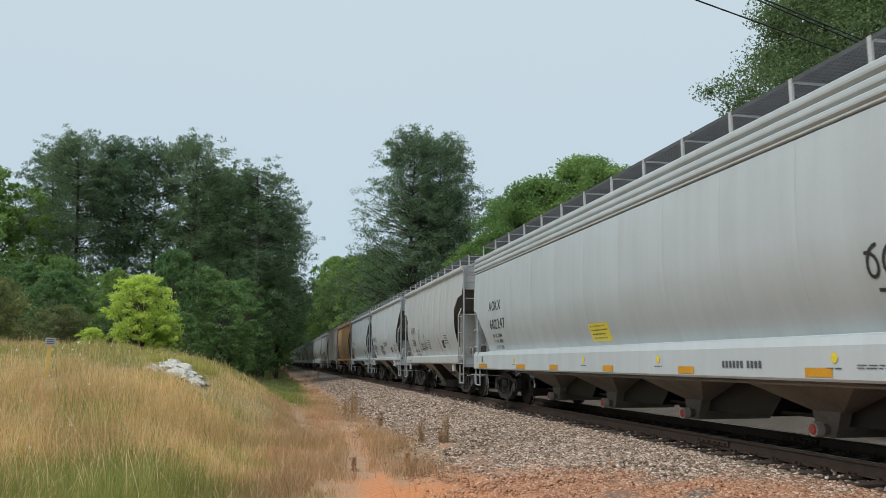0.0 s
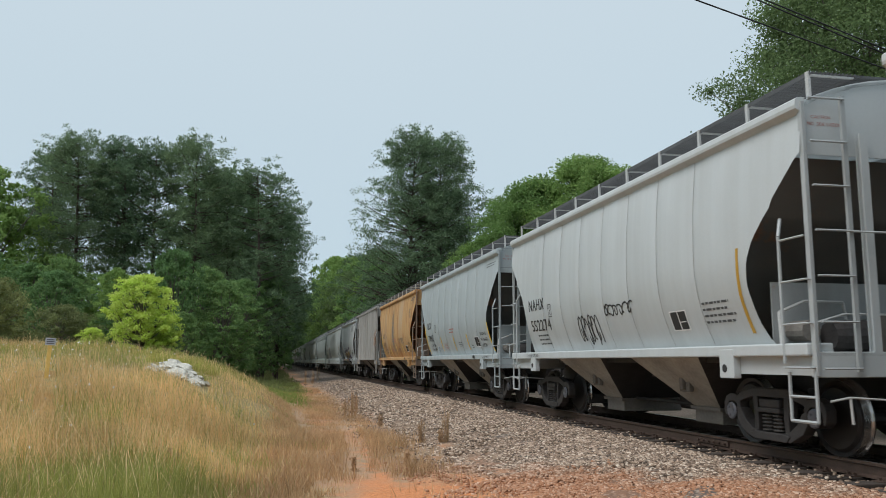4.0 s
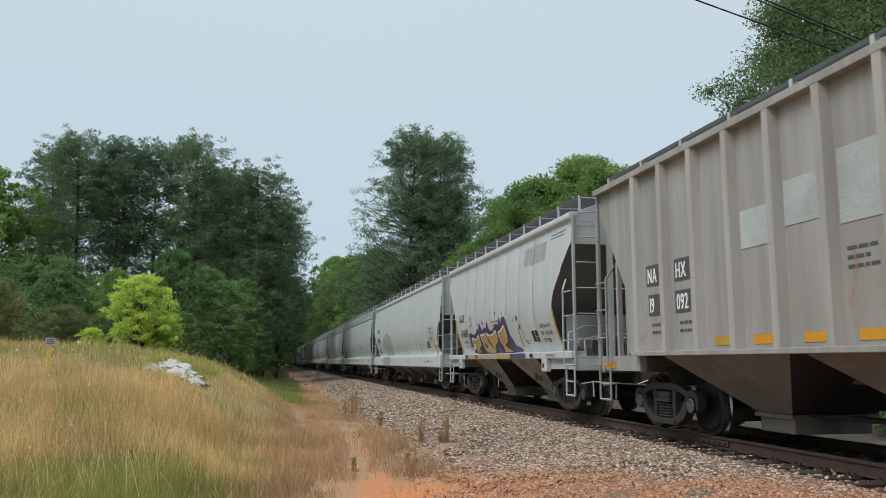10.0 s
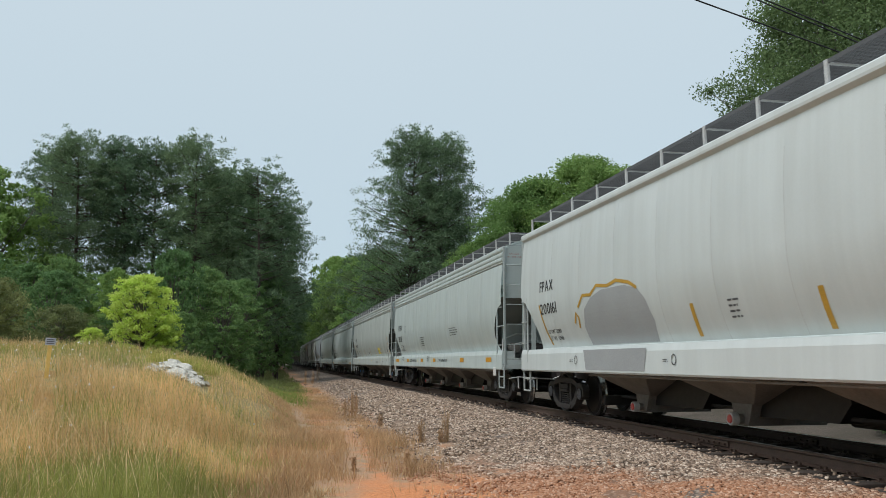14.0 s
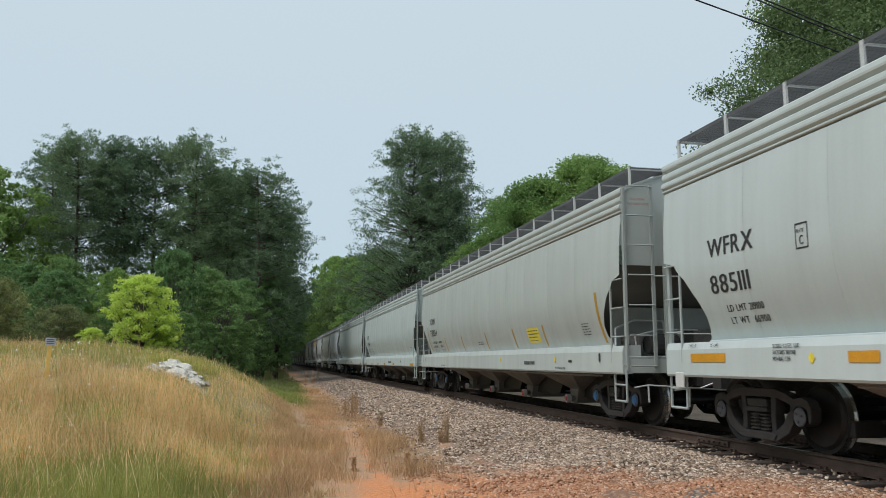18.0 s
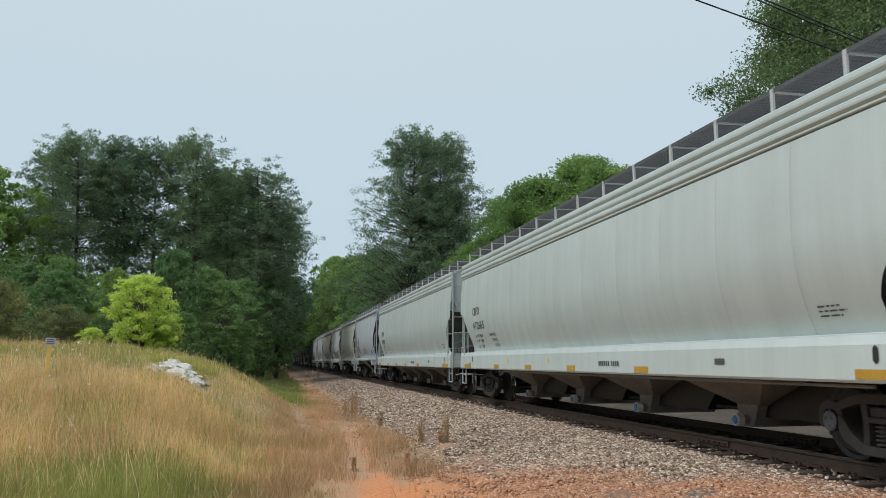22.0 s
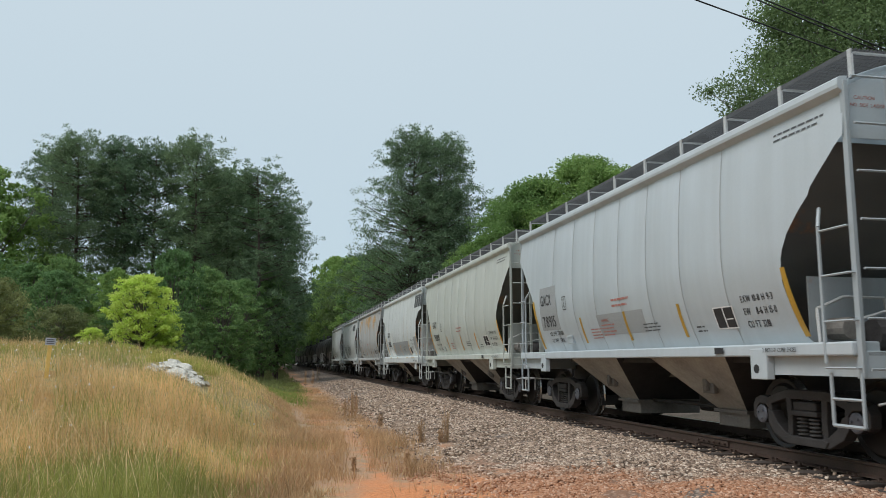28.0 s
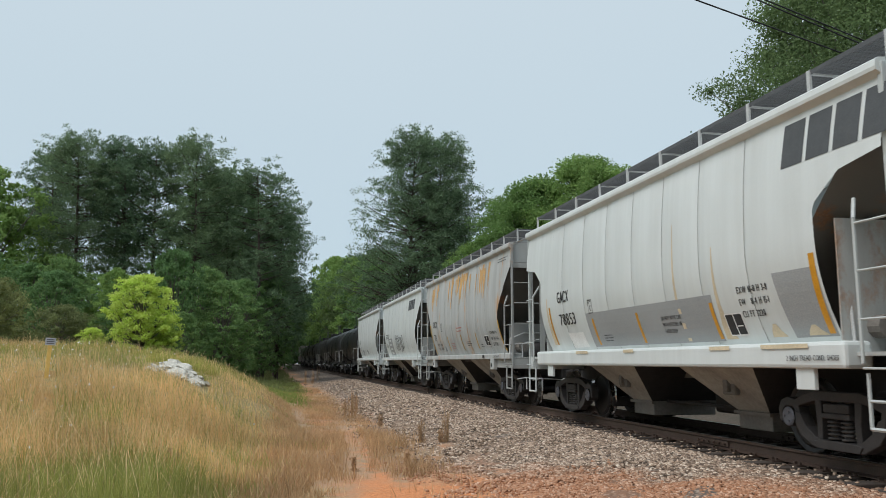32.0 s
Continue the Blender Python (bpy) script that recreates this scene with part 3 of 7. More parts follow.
def wheelset(parent, y):
    """Axle, two wheels and the turning bearing caps; spins about x through its own origin."""
    if "wheel" not in SHARED:
        bm = B()
        for s in (1, -1):
            pr = [(0.80, 0.14), (0.80, 0.36), (0.765, 0.40), (0.785, 0.445), (0.785, 0.457), (0.70, 0.462), (0.672, 0.485), (0.655, 0.485), (0.65, 0.41), (0.70, 0.36), (0.715, 0.14)]
            lathe(bm, [(u * s, r) for u, r in pr], 32)
        lathe(bm, [(-0.8, 0.085), (0.8, 0.085)], 12)
        for s in (1, -1):
            lathe(bm, [(0.9 * s, 0.075), (0.9 * s, 0.12), (1.11 * s, 0.12), (1.125 * s, 0.10), (1.125 * s, 0.02)], 16)
            for k in range(3):
                a = k * math.tau / 3
                lathe(bm, [(1.12 * s, 0.015), (1.138 * s, 0.015), (1.139 * s, 0.001)], 6, at=(0, math.cos(a) * 0.06, math.sin(a) * 0.06))
        ob = part("wheelset", bm, M_WHEEL, parent)
        me = ob.data
        me.materials.append(M_TREAD)
        me.materials.append(M_ENDCAP)
        for p in me.polygons:
            r = math.hypot(p.center.y, p.center.z)
            if r > 0.452 and 0.67 < abs(p.center.x) < 0.775:
                p.material_index = 1
            elif abs(p.center.x) > 1.1:
                p.material_index = 2
        SHARED["wheel"] = me
    else:
        ob = new("wheelset", SHARED["wheel"])
        ob.parent = parent
    ob.matrix_parent_inverse = Matrix.Translation((0, y, WHEEL_R))
    return ob


def side_frame_mesh():
    """One cast side frame (near side): bowed top chord, open triangles, spring window, pedestals over the bearings."""
    bm = B()
    x0, x1 = -1.10, -0.95
    prism(bm, [(-0.80, 0.66), (-0.62, 0.735), (-0.38, 0.79), (0.38, 0.79), (0.62, 0.735), (0.80, 0.66), (0.78, 0.56), (0.60, 0.625), (0.38, 0.675), (-0.38, 0.675), (-0.60, 0.625), (-0.78, 0.56)][::-1], x0, x1)
    for s in (1, -1):
        o = [(s * 0.70, 0.60), (s * 0.78, 0.68), (s * 0.92, 0.70), (s * 1.04, 0.655), (s * 1.10, 0.56), (s * 1.09, 0.42), (s * 1.04, 0.37), (s * 1.02, 0.53), (s * 0.96, 0.585), (s * 0.82, 0.585), (s * 0.755, 0.53), (s * 0.74, 0.36), (s * 0.66, 0.34)]
        prism(bm, o if s < 0 else o[::-1], x0, x1)
        o = [(s * 0.76, 0.54), (s * 0.755, 0.36), (s * 0.66, 0.24), (s * 0.42, 0.125), (s * 0.30, 0.12), (s * 0.30, 0.235), (s * 0.40, 0.255), (s * 0.56, 0.36), (s * 0.66, 0.50)]
        prism(bm, o if s < 0 else o[::-1], x0 - 0.012, x1)
        o = [(s * 0.40, 0.70), (s * 0.29, 0.70), (s * 0.27, 0.45), (s * 0.29, 0.2), (s * 0.38, 0.2), (s * 0.37, 0.45)]
        prism(bm, o if s > 0 else o[::-1], x0 + 0.006, x1)
    prism(bm, [(-0.42, 0.20), (-0.36, 0.12), (0.36, 0.12), (0.42, 0.20), (0.3, 0.225), (-0.3, 0.225)][::-1], x0 - 0.03, x1 + 0.03)
    bmesh.ops.recalc_face_normals(bm, faces=bm.faces[:])
    bmesh.ops.bevel(bm, geom=[ed for ed in bm.edges if len(ed.link_faces) == 2 and ed.calc_face_angle(0) > 0.5], offset=0.012, segments=2, affect="EDGES", profile=0.5)
    return bm


def truck(car, y):
    """A two-axle freight truck: side frames, bolster, springs, wheelsets."""
    if "bolster" not in SHARED:
        bm = B()
        box(bm, -1.135, 1.135, -0.25, 0.25, 0.475, 0.54, 0.015)
        box(bm, -1.12, 1.12, -0.22, 0.22, 0.54, 0.65, 0.02)
        box(bm, -0.35, 0.35, -0.25, 0.25, 0.6, 0.78, 0.02)
        ob = part("bolster", bm, M_TRUCK)
        SHARED["bolster"] = ob.data
        bpy.data.objects.remove(ob)
        ob = part("side_frame", side_frame_mesh(), M_TRUCK)
        SHARED["side_frame"] = ob.data
        bpy.data.objects.remove(ob)
        bm = B()
        prof = []
        for k in range(5):
            z = 0.235 + k * 0.047
            prof += [(z, 0.05), (z + 0.005, 0.082), (z + 0.012, 0.09), (z + 0.022, 0.09), (z + 0.03, 0.08), (z + 0.034, 0.05)]
        lathe(bm, prof, 10, "Z")
        ob = part("coil_spring", bm, M_SPRING)
        SHARED["coil_spring"] = ob.data
        bpy.data.objects.remove(ob)
        bm = B()
        box(bm, -0.07, 0.07, -0.11, 0.11, 0.545, 0.62, 0.015)
        ob = part("bearing_adapter", bm, M_TRUCK)
        SHARED["bearing_adapter"] = ob.data
        bpy.data.objects.remove(ob)
    tr = new("truck", SHARED["bolster"])
    tr.parent = car
    tr.location = (0, y, 0)
    for s in (1, -1):
        f = new("side_frame", SHARED["side_frame"])
        f.parent = tr
        if s < 0:
            f.rotation_euler = (0, 0, math.pi)
        for dy in (-0.115, 0.115):
            n = new("coil_spring", SHARED["coil_spring"])
            n.parent, n.location = tr, (s * 1.035, dy, 0)
        for dy in (-0.89, 0.89):
            a = new("bearing_adapter", SHARED["bearing_adapter"])
            a.parent, a.location = tr, (s * 1.0, dy, 0)
    for dy in (-0.89, 0.89):
        wheelset(tr, dy)
    return tr


def rigging(car, L):
    """Brake beam rods, cylinder and pipes slung between the trucks."""
    e = L / 2
    bm = B()
    for x, z in ((-0.35, 0.42), (0.3, 0.38), (0.62, 0.5)):
        rod(bm, (x, -e + 2.4, z), (x, e - 2.4, z), 0.03)
    for s in (1, -1):
        box(bm, -0.75, 0.75, *sorted((s * (e - 2.95), s * (e - 2.75))), 0.24, 0.44, 0.02)
    part("brake_rigging", bm, M_TRUCK, car)
    # three dark boxes added to block the bright gap under the car
    for y0, y1 in ((-e + 3.0, -e + 4.1), (e - 4.1, e - 3.0), (-0.55, 0.55)):
        bm = B()
        box(bm, 0.15, 0.95, y0, y1, 0.26, 0.75, 0.05)
        part("valve_box", bm, M_TRUCK, car)


def couplers(car, L):
    rigging(car, L)
    for s in (1, -1):
        bm = B()
        box(bm, -0.11, 0.11, *sorted((s * (L / 2 - 0.5), s * (L / 2 + 0.42))), 0.72, 0.92, 0.02)
        prism(bm, [(s * (L / 2 + 0.36), 0.66), (s * (L / 2 + 0.62), 0.66), (s * (L / 2 + 0.62), 0.98), (s * (L / 2 + 0.36), 0.98)], -0.16, 0.17)
        part("coupler", bm, M_TRUCK, car)
        bm = B()
        e = s * (L / 2 + 0.06)
        rods(bm, [(-1.45, e, 0.70), (-1.2, e, 0.74), (-0.3, e + s * 0.1, 0.68), (-0.1, e + s * 0.25, 0.78)], 0.014)
        rods(bm, [(-1.2, e, 0.74), (-1.2, e + s * 0.02, 0.45)], 0.016)
        part("uncoupling_lever", bm, M_GALV, car)
        bm = B()
        rods(bm, [(0.25, e, 0.8), (0.28, e + s * 0.2, 0.55), (0.2, e + s * 0.5, 0.42), (0.05, e + s * 0.6, 0.5)], 0.028)
        part("brake_hose", bm, M_BLACK, car)


def running_boards(car, L, z, half=1.32, wide=0.62):
    """Roof walkways of open grating along both edges, with stanchions down to the roof, joined across at the ends."""
    key = ("board", L, z)
    if key not in SHARED:
        verts, faces = [], []

        def bar(x0, x1, y0, y1, z0, z1):
            k = len(verts)
            verts.extend([(x, y, zz) for x in (x0, x1) for y in (y0, y1) for zz in (z0, z1)])
            faces.extend([tuple(k + i for i in q) for q in ((0, 1, 3, 2), (4, 6, 7, 5), (0, 4, 5, 1), (2, 3, 7, 6), (0, 2, 6, 4), (1, 5, 7, 3))])
        n = int((L - 0.3) / 0.1)
        for i in range(n):
            y = -L / 2 + 0.15 + i * 0.1
            bar(-half, -half + wide, y, y + 0.01, z - 0.01, z)
        for i in range(13):
            x = -half + i * wide / 12
            bar(x - 0.004, x + 0.004, -L / 2 + 0.1, L / 2 - 0.1, z - 0.024 - (0.03 if i in (0, 12) else 0), z + 0.002)
        me = bpy.data.meshes.new("running_board")
        me.from_pydata(verts, [], faces)
        me.materials.append(M_GRATE)
        SHARED[key] = me
        bm = B()
        for k in range(13):
            y = L / 2 - 0.13 - k * 0.042
            box(bm, -half + wide, half - wide, y - 0.006, y + 0.006, z - 0.028, z)
        for x in (-0.6, 0, 0.6):
            box(bm, x - 0.01, x + 0.01, L / 2 - 0.64, L / 2 - 0.12, z - 0.03, z)
        me2 = bpy.data.meshes.new("end_board")
        bm.to_mesh(me2)
        bm.free()
        me2.materials.append(M_GRATE)
        SHARED[key + (1,)] = me2
        bm = B()
        box(bm, -half - 0.02, -half + 0.01, -0.03, 0.03, z - 0.34, z)
        box(bm, -half - 0.01, -half + wide, -0.02, 0.02, z - 0.05, z - 0.03)
        me3 = bpy.data.meshes.new("stanchion")
        bm.to_mesh(me3)
        bm.free()
        me3.materials.append(M_GALV)
        SHARED[key + (2,)] = me3
    for s in (1, -1):
        for me in (SHARED[key], SHARED[key + (1,)]):
            ob = new(me.name.split(".")[0], me)
            ob.parent = car
            if s < 0:
                ob.rotation_euler = (0, 0, math.pi)
    n = max(5, round(L / 1.35))
    for s in (1, -1):
        for i in range(n + 1):
            ob = new("stanchion", SHARED[key + (2,)])
            ob.parent, ob.location = car, (0, -L / 2 + 0.14 + (L - 0.28) * i / n, 0)
            if s < 0:
                ob.rotation_euler = (0, 0, math.pi)


def ladder_set(car, L, deck, colour, top, platform_z=1.02):
    """Corner posts, end ladder, short side ladders, sill steps at each corner of a car."""
    e = L / 2
    colour = tuple(c * 0.74 for c in colour[:3]) + (1,)
    for sy in (1, -1):
        for sx in (1, -1):
            bm = B()
            x = sx * 1.50
            box(bm, *sorted((x, x + sx * 0.05)), *sorted((sy * (e - 0.075), sy * e)), platform_z - 0.05, top - 0.06, 0.006)
            ob = part("corner_post", bm, M_PAINT, car)
            ob.color = colour
            bm = B()
            y1, y2 = sy * (e - 0.03), sy * (e - 0.50)
            xx = sx * 1.60
            rods(bm, [(xx, y2, platform_z + 0.1), (xx, y2, 2.62), (xx - sx * 0.12, y2 - sy * 0.12, 2.86)], 0.022)
            for k in range(4):
                z = platform_z + 0.05 + k * 0.5
                rod(bm, (xx, y1, z), (xx, y2, z), 0.014)
                if k < 3:
                    rods(bm, [(xx, y1, z), (xx - sx * 0.06, y1, z)], 0.014)
            ob = part("side_ladder", bm, M_PAINT, car)
            ob.color = colour
            bm = B()
            rods(bm, [(xx - sx * 0.05, y1, 1.02), (xx - sx * 0.05, y1, 0.46), (xx - sx * 0.05, y2, 0.46), (xx - sx * 0.05, y2, 1.02)], 0.022)
            rod(bm, (xx - sx * 0.05, y1, 0.74), (xx - sx * 0.05, y2, 0.74), 0.018)
            ob = part("sill_step", bm, M_PAINT, car)
            ob.color = colour
        sx = -1 if sy < 0 else 1
        bm = B()
        yy = sy * (e + 0.03)
        for x in (sx * 1.02,):
            box(bm, x - 0.028, x + 0.028, yy - 0.012, yy + 0.03, platform_z, top + 0.02)
        n = 7
        for k in range(n):
            z = platform_z + 0.04 + k * (top - platform_z - 0.07) / (n - 1)
            rod(bm, (sx * 1.50, yy + sy * 0.03, z), (sx * 1.02, yy + sy * 0.03, z), 0.014)
        ob = part("end_ladder", bm, M_PAINT, car)
        ob.color = colour


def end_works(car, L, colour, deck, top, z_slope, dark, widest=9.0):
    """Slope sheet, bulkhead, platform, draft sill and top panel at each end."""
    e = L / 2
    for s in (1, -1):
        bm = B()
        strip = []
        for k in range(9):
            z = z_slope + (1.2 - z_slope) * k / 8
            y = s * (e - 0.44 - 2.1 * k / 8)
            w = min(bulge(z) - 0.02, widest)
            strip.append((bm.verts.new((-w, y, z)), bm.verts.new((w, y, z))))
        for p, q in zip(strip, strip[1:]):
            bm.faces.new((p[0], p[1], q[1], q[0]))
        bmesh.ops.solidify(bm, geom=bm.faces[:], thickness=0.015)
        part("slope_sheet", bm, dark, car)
        bm = B()
        o = []
        for k in range(13):
            x = -1.47 + 2.94 * k / 12
            o.append((x, top + 0.38 * (1 - (x / 1.47) ** 2)))
        a = [bm.verts.new((x, s * (e - 0.10), z)) for x, z in o] + [bm.verts.new((1.47, s * (e - 0.10), z_slope - 0.05)), bm.verts.new((-1.47, s * (e - 0.10), z_slope - 0.05))]
        f = bm.faces.new(a)
        r = bmesh.ops.extrude_face_region(bm, geom=[f])["geom"]
        for v in r:
            if isinstance(v, bmesh.types.BMVert):
                v.co.y -= s * 0.02
        bmesh.ops.recalc_face_normals(bm, faces=bm.faces[:])
        ob = part("end_panel", bm, M_PAINT, car)
        ob.color = colour
        bm = B()
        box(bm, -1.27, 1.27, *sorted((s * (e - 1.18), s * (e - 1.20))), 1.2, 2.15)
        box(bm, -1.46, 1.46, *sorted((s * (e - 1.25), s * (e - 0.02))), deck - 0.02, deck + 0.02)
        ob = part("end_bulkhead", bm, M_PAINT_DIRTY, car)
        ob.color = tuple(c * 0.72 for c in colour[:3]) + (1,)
        bm = B()
        box(bm, -1.52, 1.52, *sorted((s * (e - 0.14), s * (e - 0.02))), deck - 0.26, deck + 0.03, 0.01)
        ob = part("end_sill", bm, M_PAINT, car)
        ob.color = colour
        bm = B()
        box(bm, -0.22, 0.22, *sorted((s * (e - 3.2), s * (e - 0.05))), 0.72, 1.05)
        part("draft_sill", bm, M_TRUCK, car)
        for x in (-0.72, 0.72):
            bm = B()
            y0, y1 = sorted((s * (e - 0.11), s * (e - 0.02)))
            box(bm, x - 0.05, x + 0.05, y0, y0 + 0.014, deck, top - 0.3)
            box(bm, x - 0.05, x + 0.05, y1 - 0.014, y1, deck, top - 0.3)
            box(bm, x - 0.008, x + 0.008, y0, y1, deck, top - 0.3)
            ob = part("end_stiffener", bm, M_PAINT, car)
            ob.color = colour
        bm = B()
        rods(bm, [(-1.02, s * (e + 0.06), 2.62), (1.02, s * (e + 0.06), 2.62)], 0.013)
        rods(bm, [(-0.6, s * (e + 0.03), 1.62), (0.6, s * (e + 0.03), 1.62)], 0.013)
        ob = part("end_grab_bar", bm, M_PAINT, car)
        ob.color = colour
    # hand brake wheel and its gear box on the tail end
    bm = B()
    lathe(bm, [(-0.012, 0.27), (0.0, 0.295), (0.012, 0.27)], 20, "Y", (-0.55, e - 0.25, 2.35))
    for k in range(6):
        a = k * math.tau / 6
        rod(bm, (-0.55, e - 0.25, 2.35), (-0.55 + 0.27 * math.cos(a), e - 0.25, 2.35 + 0.27 * math.sin(a)), 0.02)
    part("brake_wheel", bm, M_GALV, car)
    bm = B()
    box(bm, -0.68, -0.42, e - 0.55, e - 0.3, 2.15, 2.55, 0.03)
    rod(bm, (-0.55, e - 0.42, 2.2), (-0.55, e - 0.42, 1.2), 0.02)
    part("brake_gear", bm, M_TRUCK, car)
    bm = B()
    lathe(bm, [(-0.3, 0.05), (-0.3, 0.17), (-0.2, 0.2), (0.2, 0.2), (0.3, 0.17), (0.3, 0.05)], 14, "X", (-0.5, -e + 0.75, 1.45))
    part("air_reservoir", bm, M_TRUCK, car)
    bm = B()
    rods(bm, [(-1.35, -e + 0.9, 1.26), (-1.3, -e + 1.0, 1.75), (-0.9, -e + 1.05, 1.9), (-0.3, -e + 1.1, 1.9), (-0.2, -e + 1.1, 1.3)], 0.02)
    part("brake_pipe", bm, M_GALV, car)
    bm = B()
    rods(bm, [(-1.1, -e + 0.55, 1.24), (-1.1, -e + 0.6, 1.6), (-0.6, -e + 0.7, 1.72), (0.2, -e + 0.7, 1.72)], 0.016)
    part("brake_pipe", bm, M_GALV, car)
    bm = B()
    lathe(bm, [(-e + 0.8, 0.02), (-e + 0.8, 0.13), (-e + 1.15, 0.13)], 12, "Y", (-1.0, 0, 1.52))
    part("brake_cylinder", bm, M_UNDER, car)
    bm = B()
    box(bm, 0.15, 0.55, -e + 0.8, -e + 1.15, 1.25, 1.75, 0.03)
    part("brake_valve", bm, M_UNDER, car)


def roof(car, L, eave, colour, hatches=True):
    bm = B()
    rows = []
    n = 12
    for y in (-L / 2 + 0.06, L / 2 - 0.06):
        row = []
        for k in range(n + 1):
            x = -1.54 + 3.08 * k / n
            row.append(bm.verts.new((x, y, eave + 0.38 * (1 - (x / 1.54) ** 2))))
        rows.append(row)
    for k in range(n):
        bm.faces.new((rows[0][k], rows[0][k + 1], rows[1][k + 1], rows[1][k]))
    bmesh.ops.solidify(bm, geom=bm.faces[:], thickness=0.02)
    ob = part("roof", bm, M_PAINT, car, smooth=False)
    ob.color = colour
    if hatches:
        bm = B()
        box(bm, -0.36, 0.36, -L / 2 + 0.8, L / 2 - 0.8, eave + 0.3, eave + 0.43, 0.04)
        ob = part("hatch_trough", bm, M_PAINT, car)
        ob.color = colour


def eave_rail(car, L, lines, colour):
    """Rounded rails along the top of each side; lines of (z0, z1, how far proud). Each overhangs, with a sloping underside."""
    for s in (1, -1):
        for z0, z1, d in lines:
            bm = B()
            h = z1 - z0
            w = bulge((z0 + z1) / 2)
            o = [(w - 0.03, z0), (w + 0.1 * d, z0), (w + 0.92 * d, z0 + 0.3 * h), (w + d, z0 + 0.5 * h), (w + 0.92 * d, z0 + 0.84 * h), (w + 0.6 * d, z0 + 0.97 * h), (w + 0.1 * d, z1), (w - 0.03, z1)]
            a = [bm.verts.new((s * x, -L / 2 + 0.02, z)) for x, z in o]
            b = [bm.verts.new((s * x, L / 2 - 0.02, z)) for x, z in o]
            bm.faces.new(a)
            bm.faces.new(b)
            for i in range(len(o)):
                j = (i + 1) % len(o)
                bm.faces.new((a[i], a[j], b[j], b[i]))
            bmesh.ops.recalc_face_normals(bm, faces=bm.faces[:])
            ob = part("eave_rail", bm, M_PAINT, car)
            ob.color = colour


def bay(car, y, top_span, top_z, foot_z, foot_span, material, half_top=1.5, half_foot=0.42, lean=0.0, gate=True):
    """One discharge hopper under a car: four sloping sheets."""
    bm = B()
    t = [bm.verts.new((x, y + yy, top_z)) for x, yy in ((-half_top, -top_span / 2), (half_top, -top_span / 2), (half_top, top_span / 2), (-half_top, top_span / 2))]
    f = [bm.verts.new((x, y + lean + yy, foot_z)) for x, yy in ((-half_foot, -foot_span / 2), (half_foot, -foot_span / 2), (half_foot, foot_span / 2), (-half_foot, foot_span / 2))]
    for i in range(4):
        j = (i + 1) % 4
        bm.faces.new((t[i], t[j], f[j], f[i]))
    bm.faces.new(f)
    bmesh.ops.recalc_face_normals(bm, faces=bm.faces[:])
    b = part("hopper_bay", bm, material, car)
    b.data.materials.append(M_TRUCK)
    # sheets facing along the car take dark steel: their shade is painted in
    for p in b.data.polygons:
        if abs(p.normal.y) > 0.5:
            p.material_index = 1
    if not gate:
        return b
    bm = B()
    box(bm, -half_foot - 0.06, half_foot + 0.06, y + lean - foot_span / 2 - 0.08, y + lean + foot_span / 2 + 0.08, foot_z - 0.03, foot_z + 0.02)
    box(bm, -half_foot, half_foot, y + lean - foot_span / 2 - 0.04, y + lean + foot_span / 2 + 0.04, foot_z - 0.24, foot_z - 0.02, 0.015)
    part("outlet_gate", bm, M_UNDER, b)
    return b


def vibrator_pad(b, y, z, half):
    bm = B()
    box(bm, -half - 0.03, -half + 0.06, y - 0.16, y + 0.16, z - 0.14, z + 0.14, 0.02)
    box(bm, -half - 0.09, -half - 0.02, y - 0.06, y + 0.06, z - 0.1, z + 0.1, 0.02)
    part("vibrator_bracket", bm, M_UNDER, b)


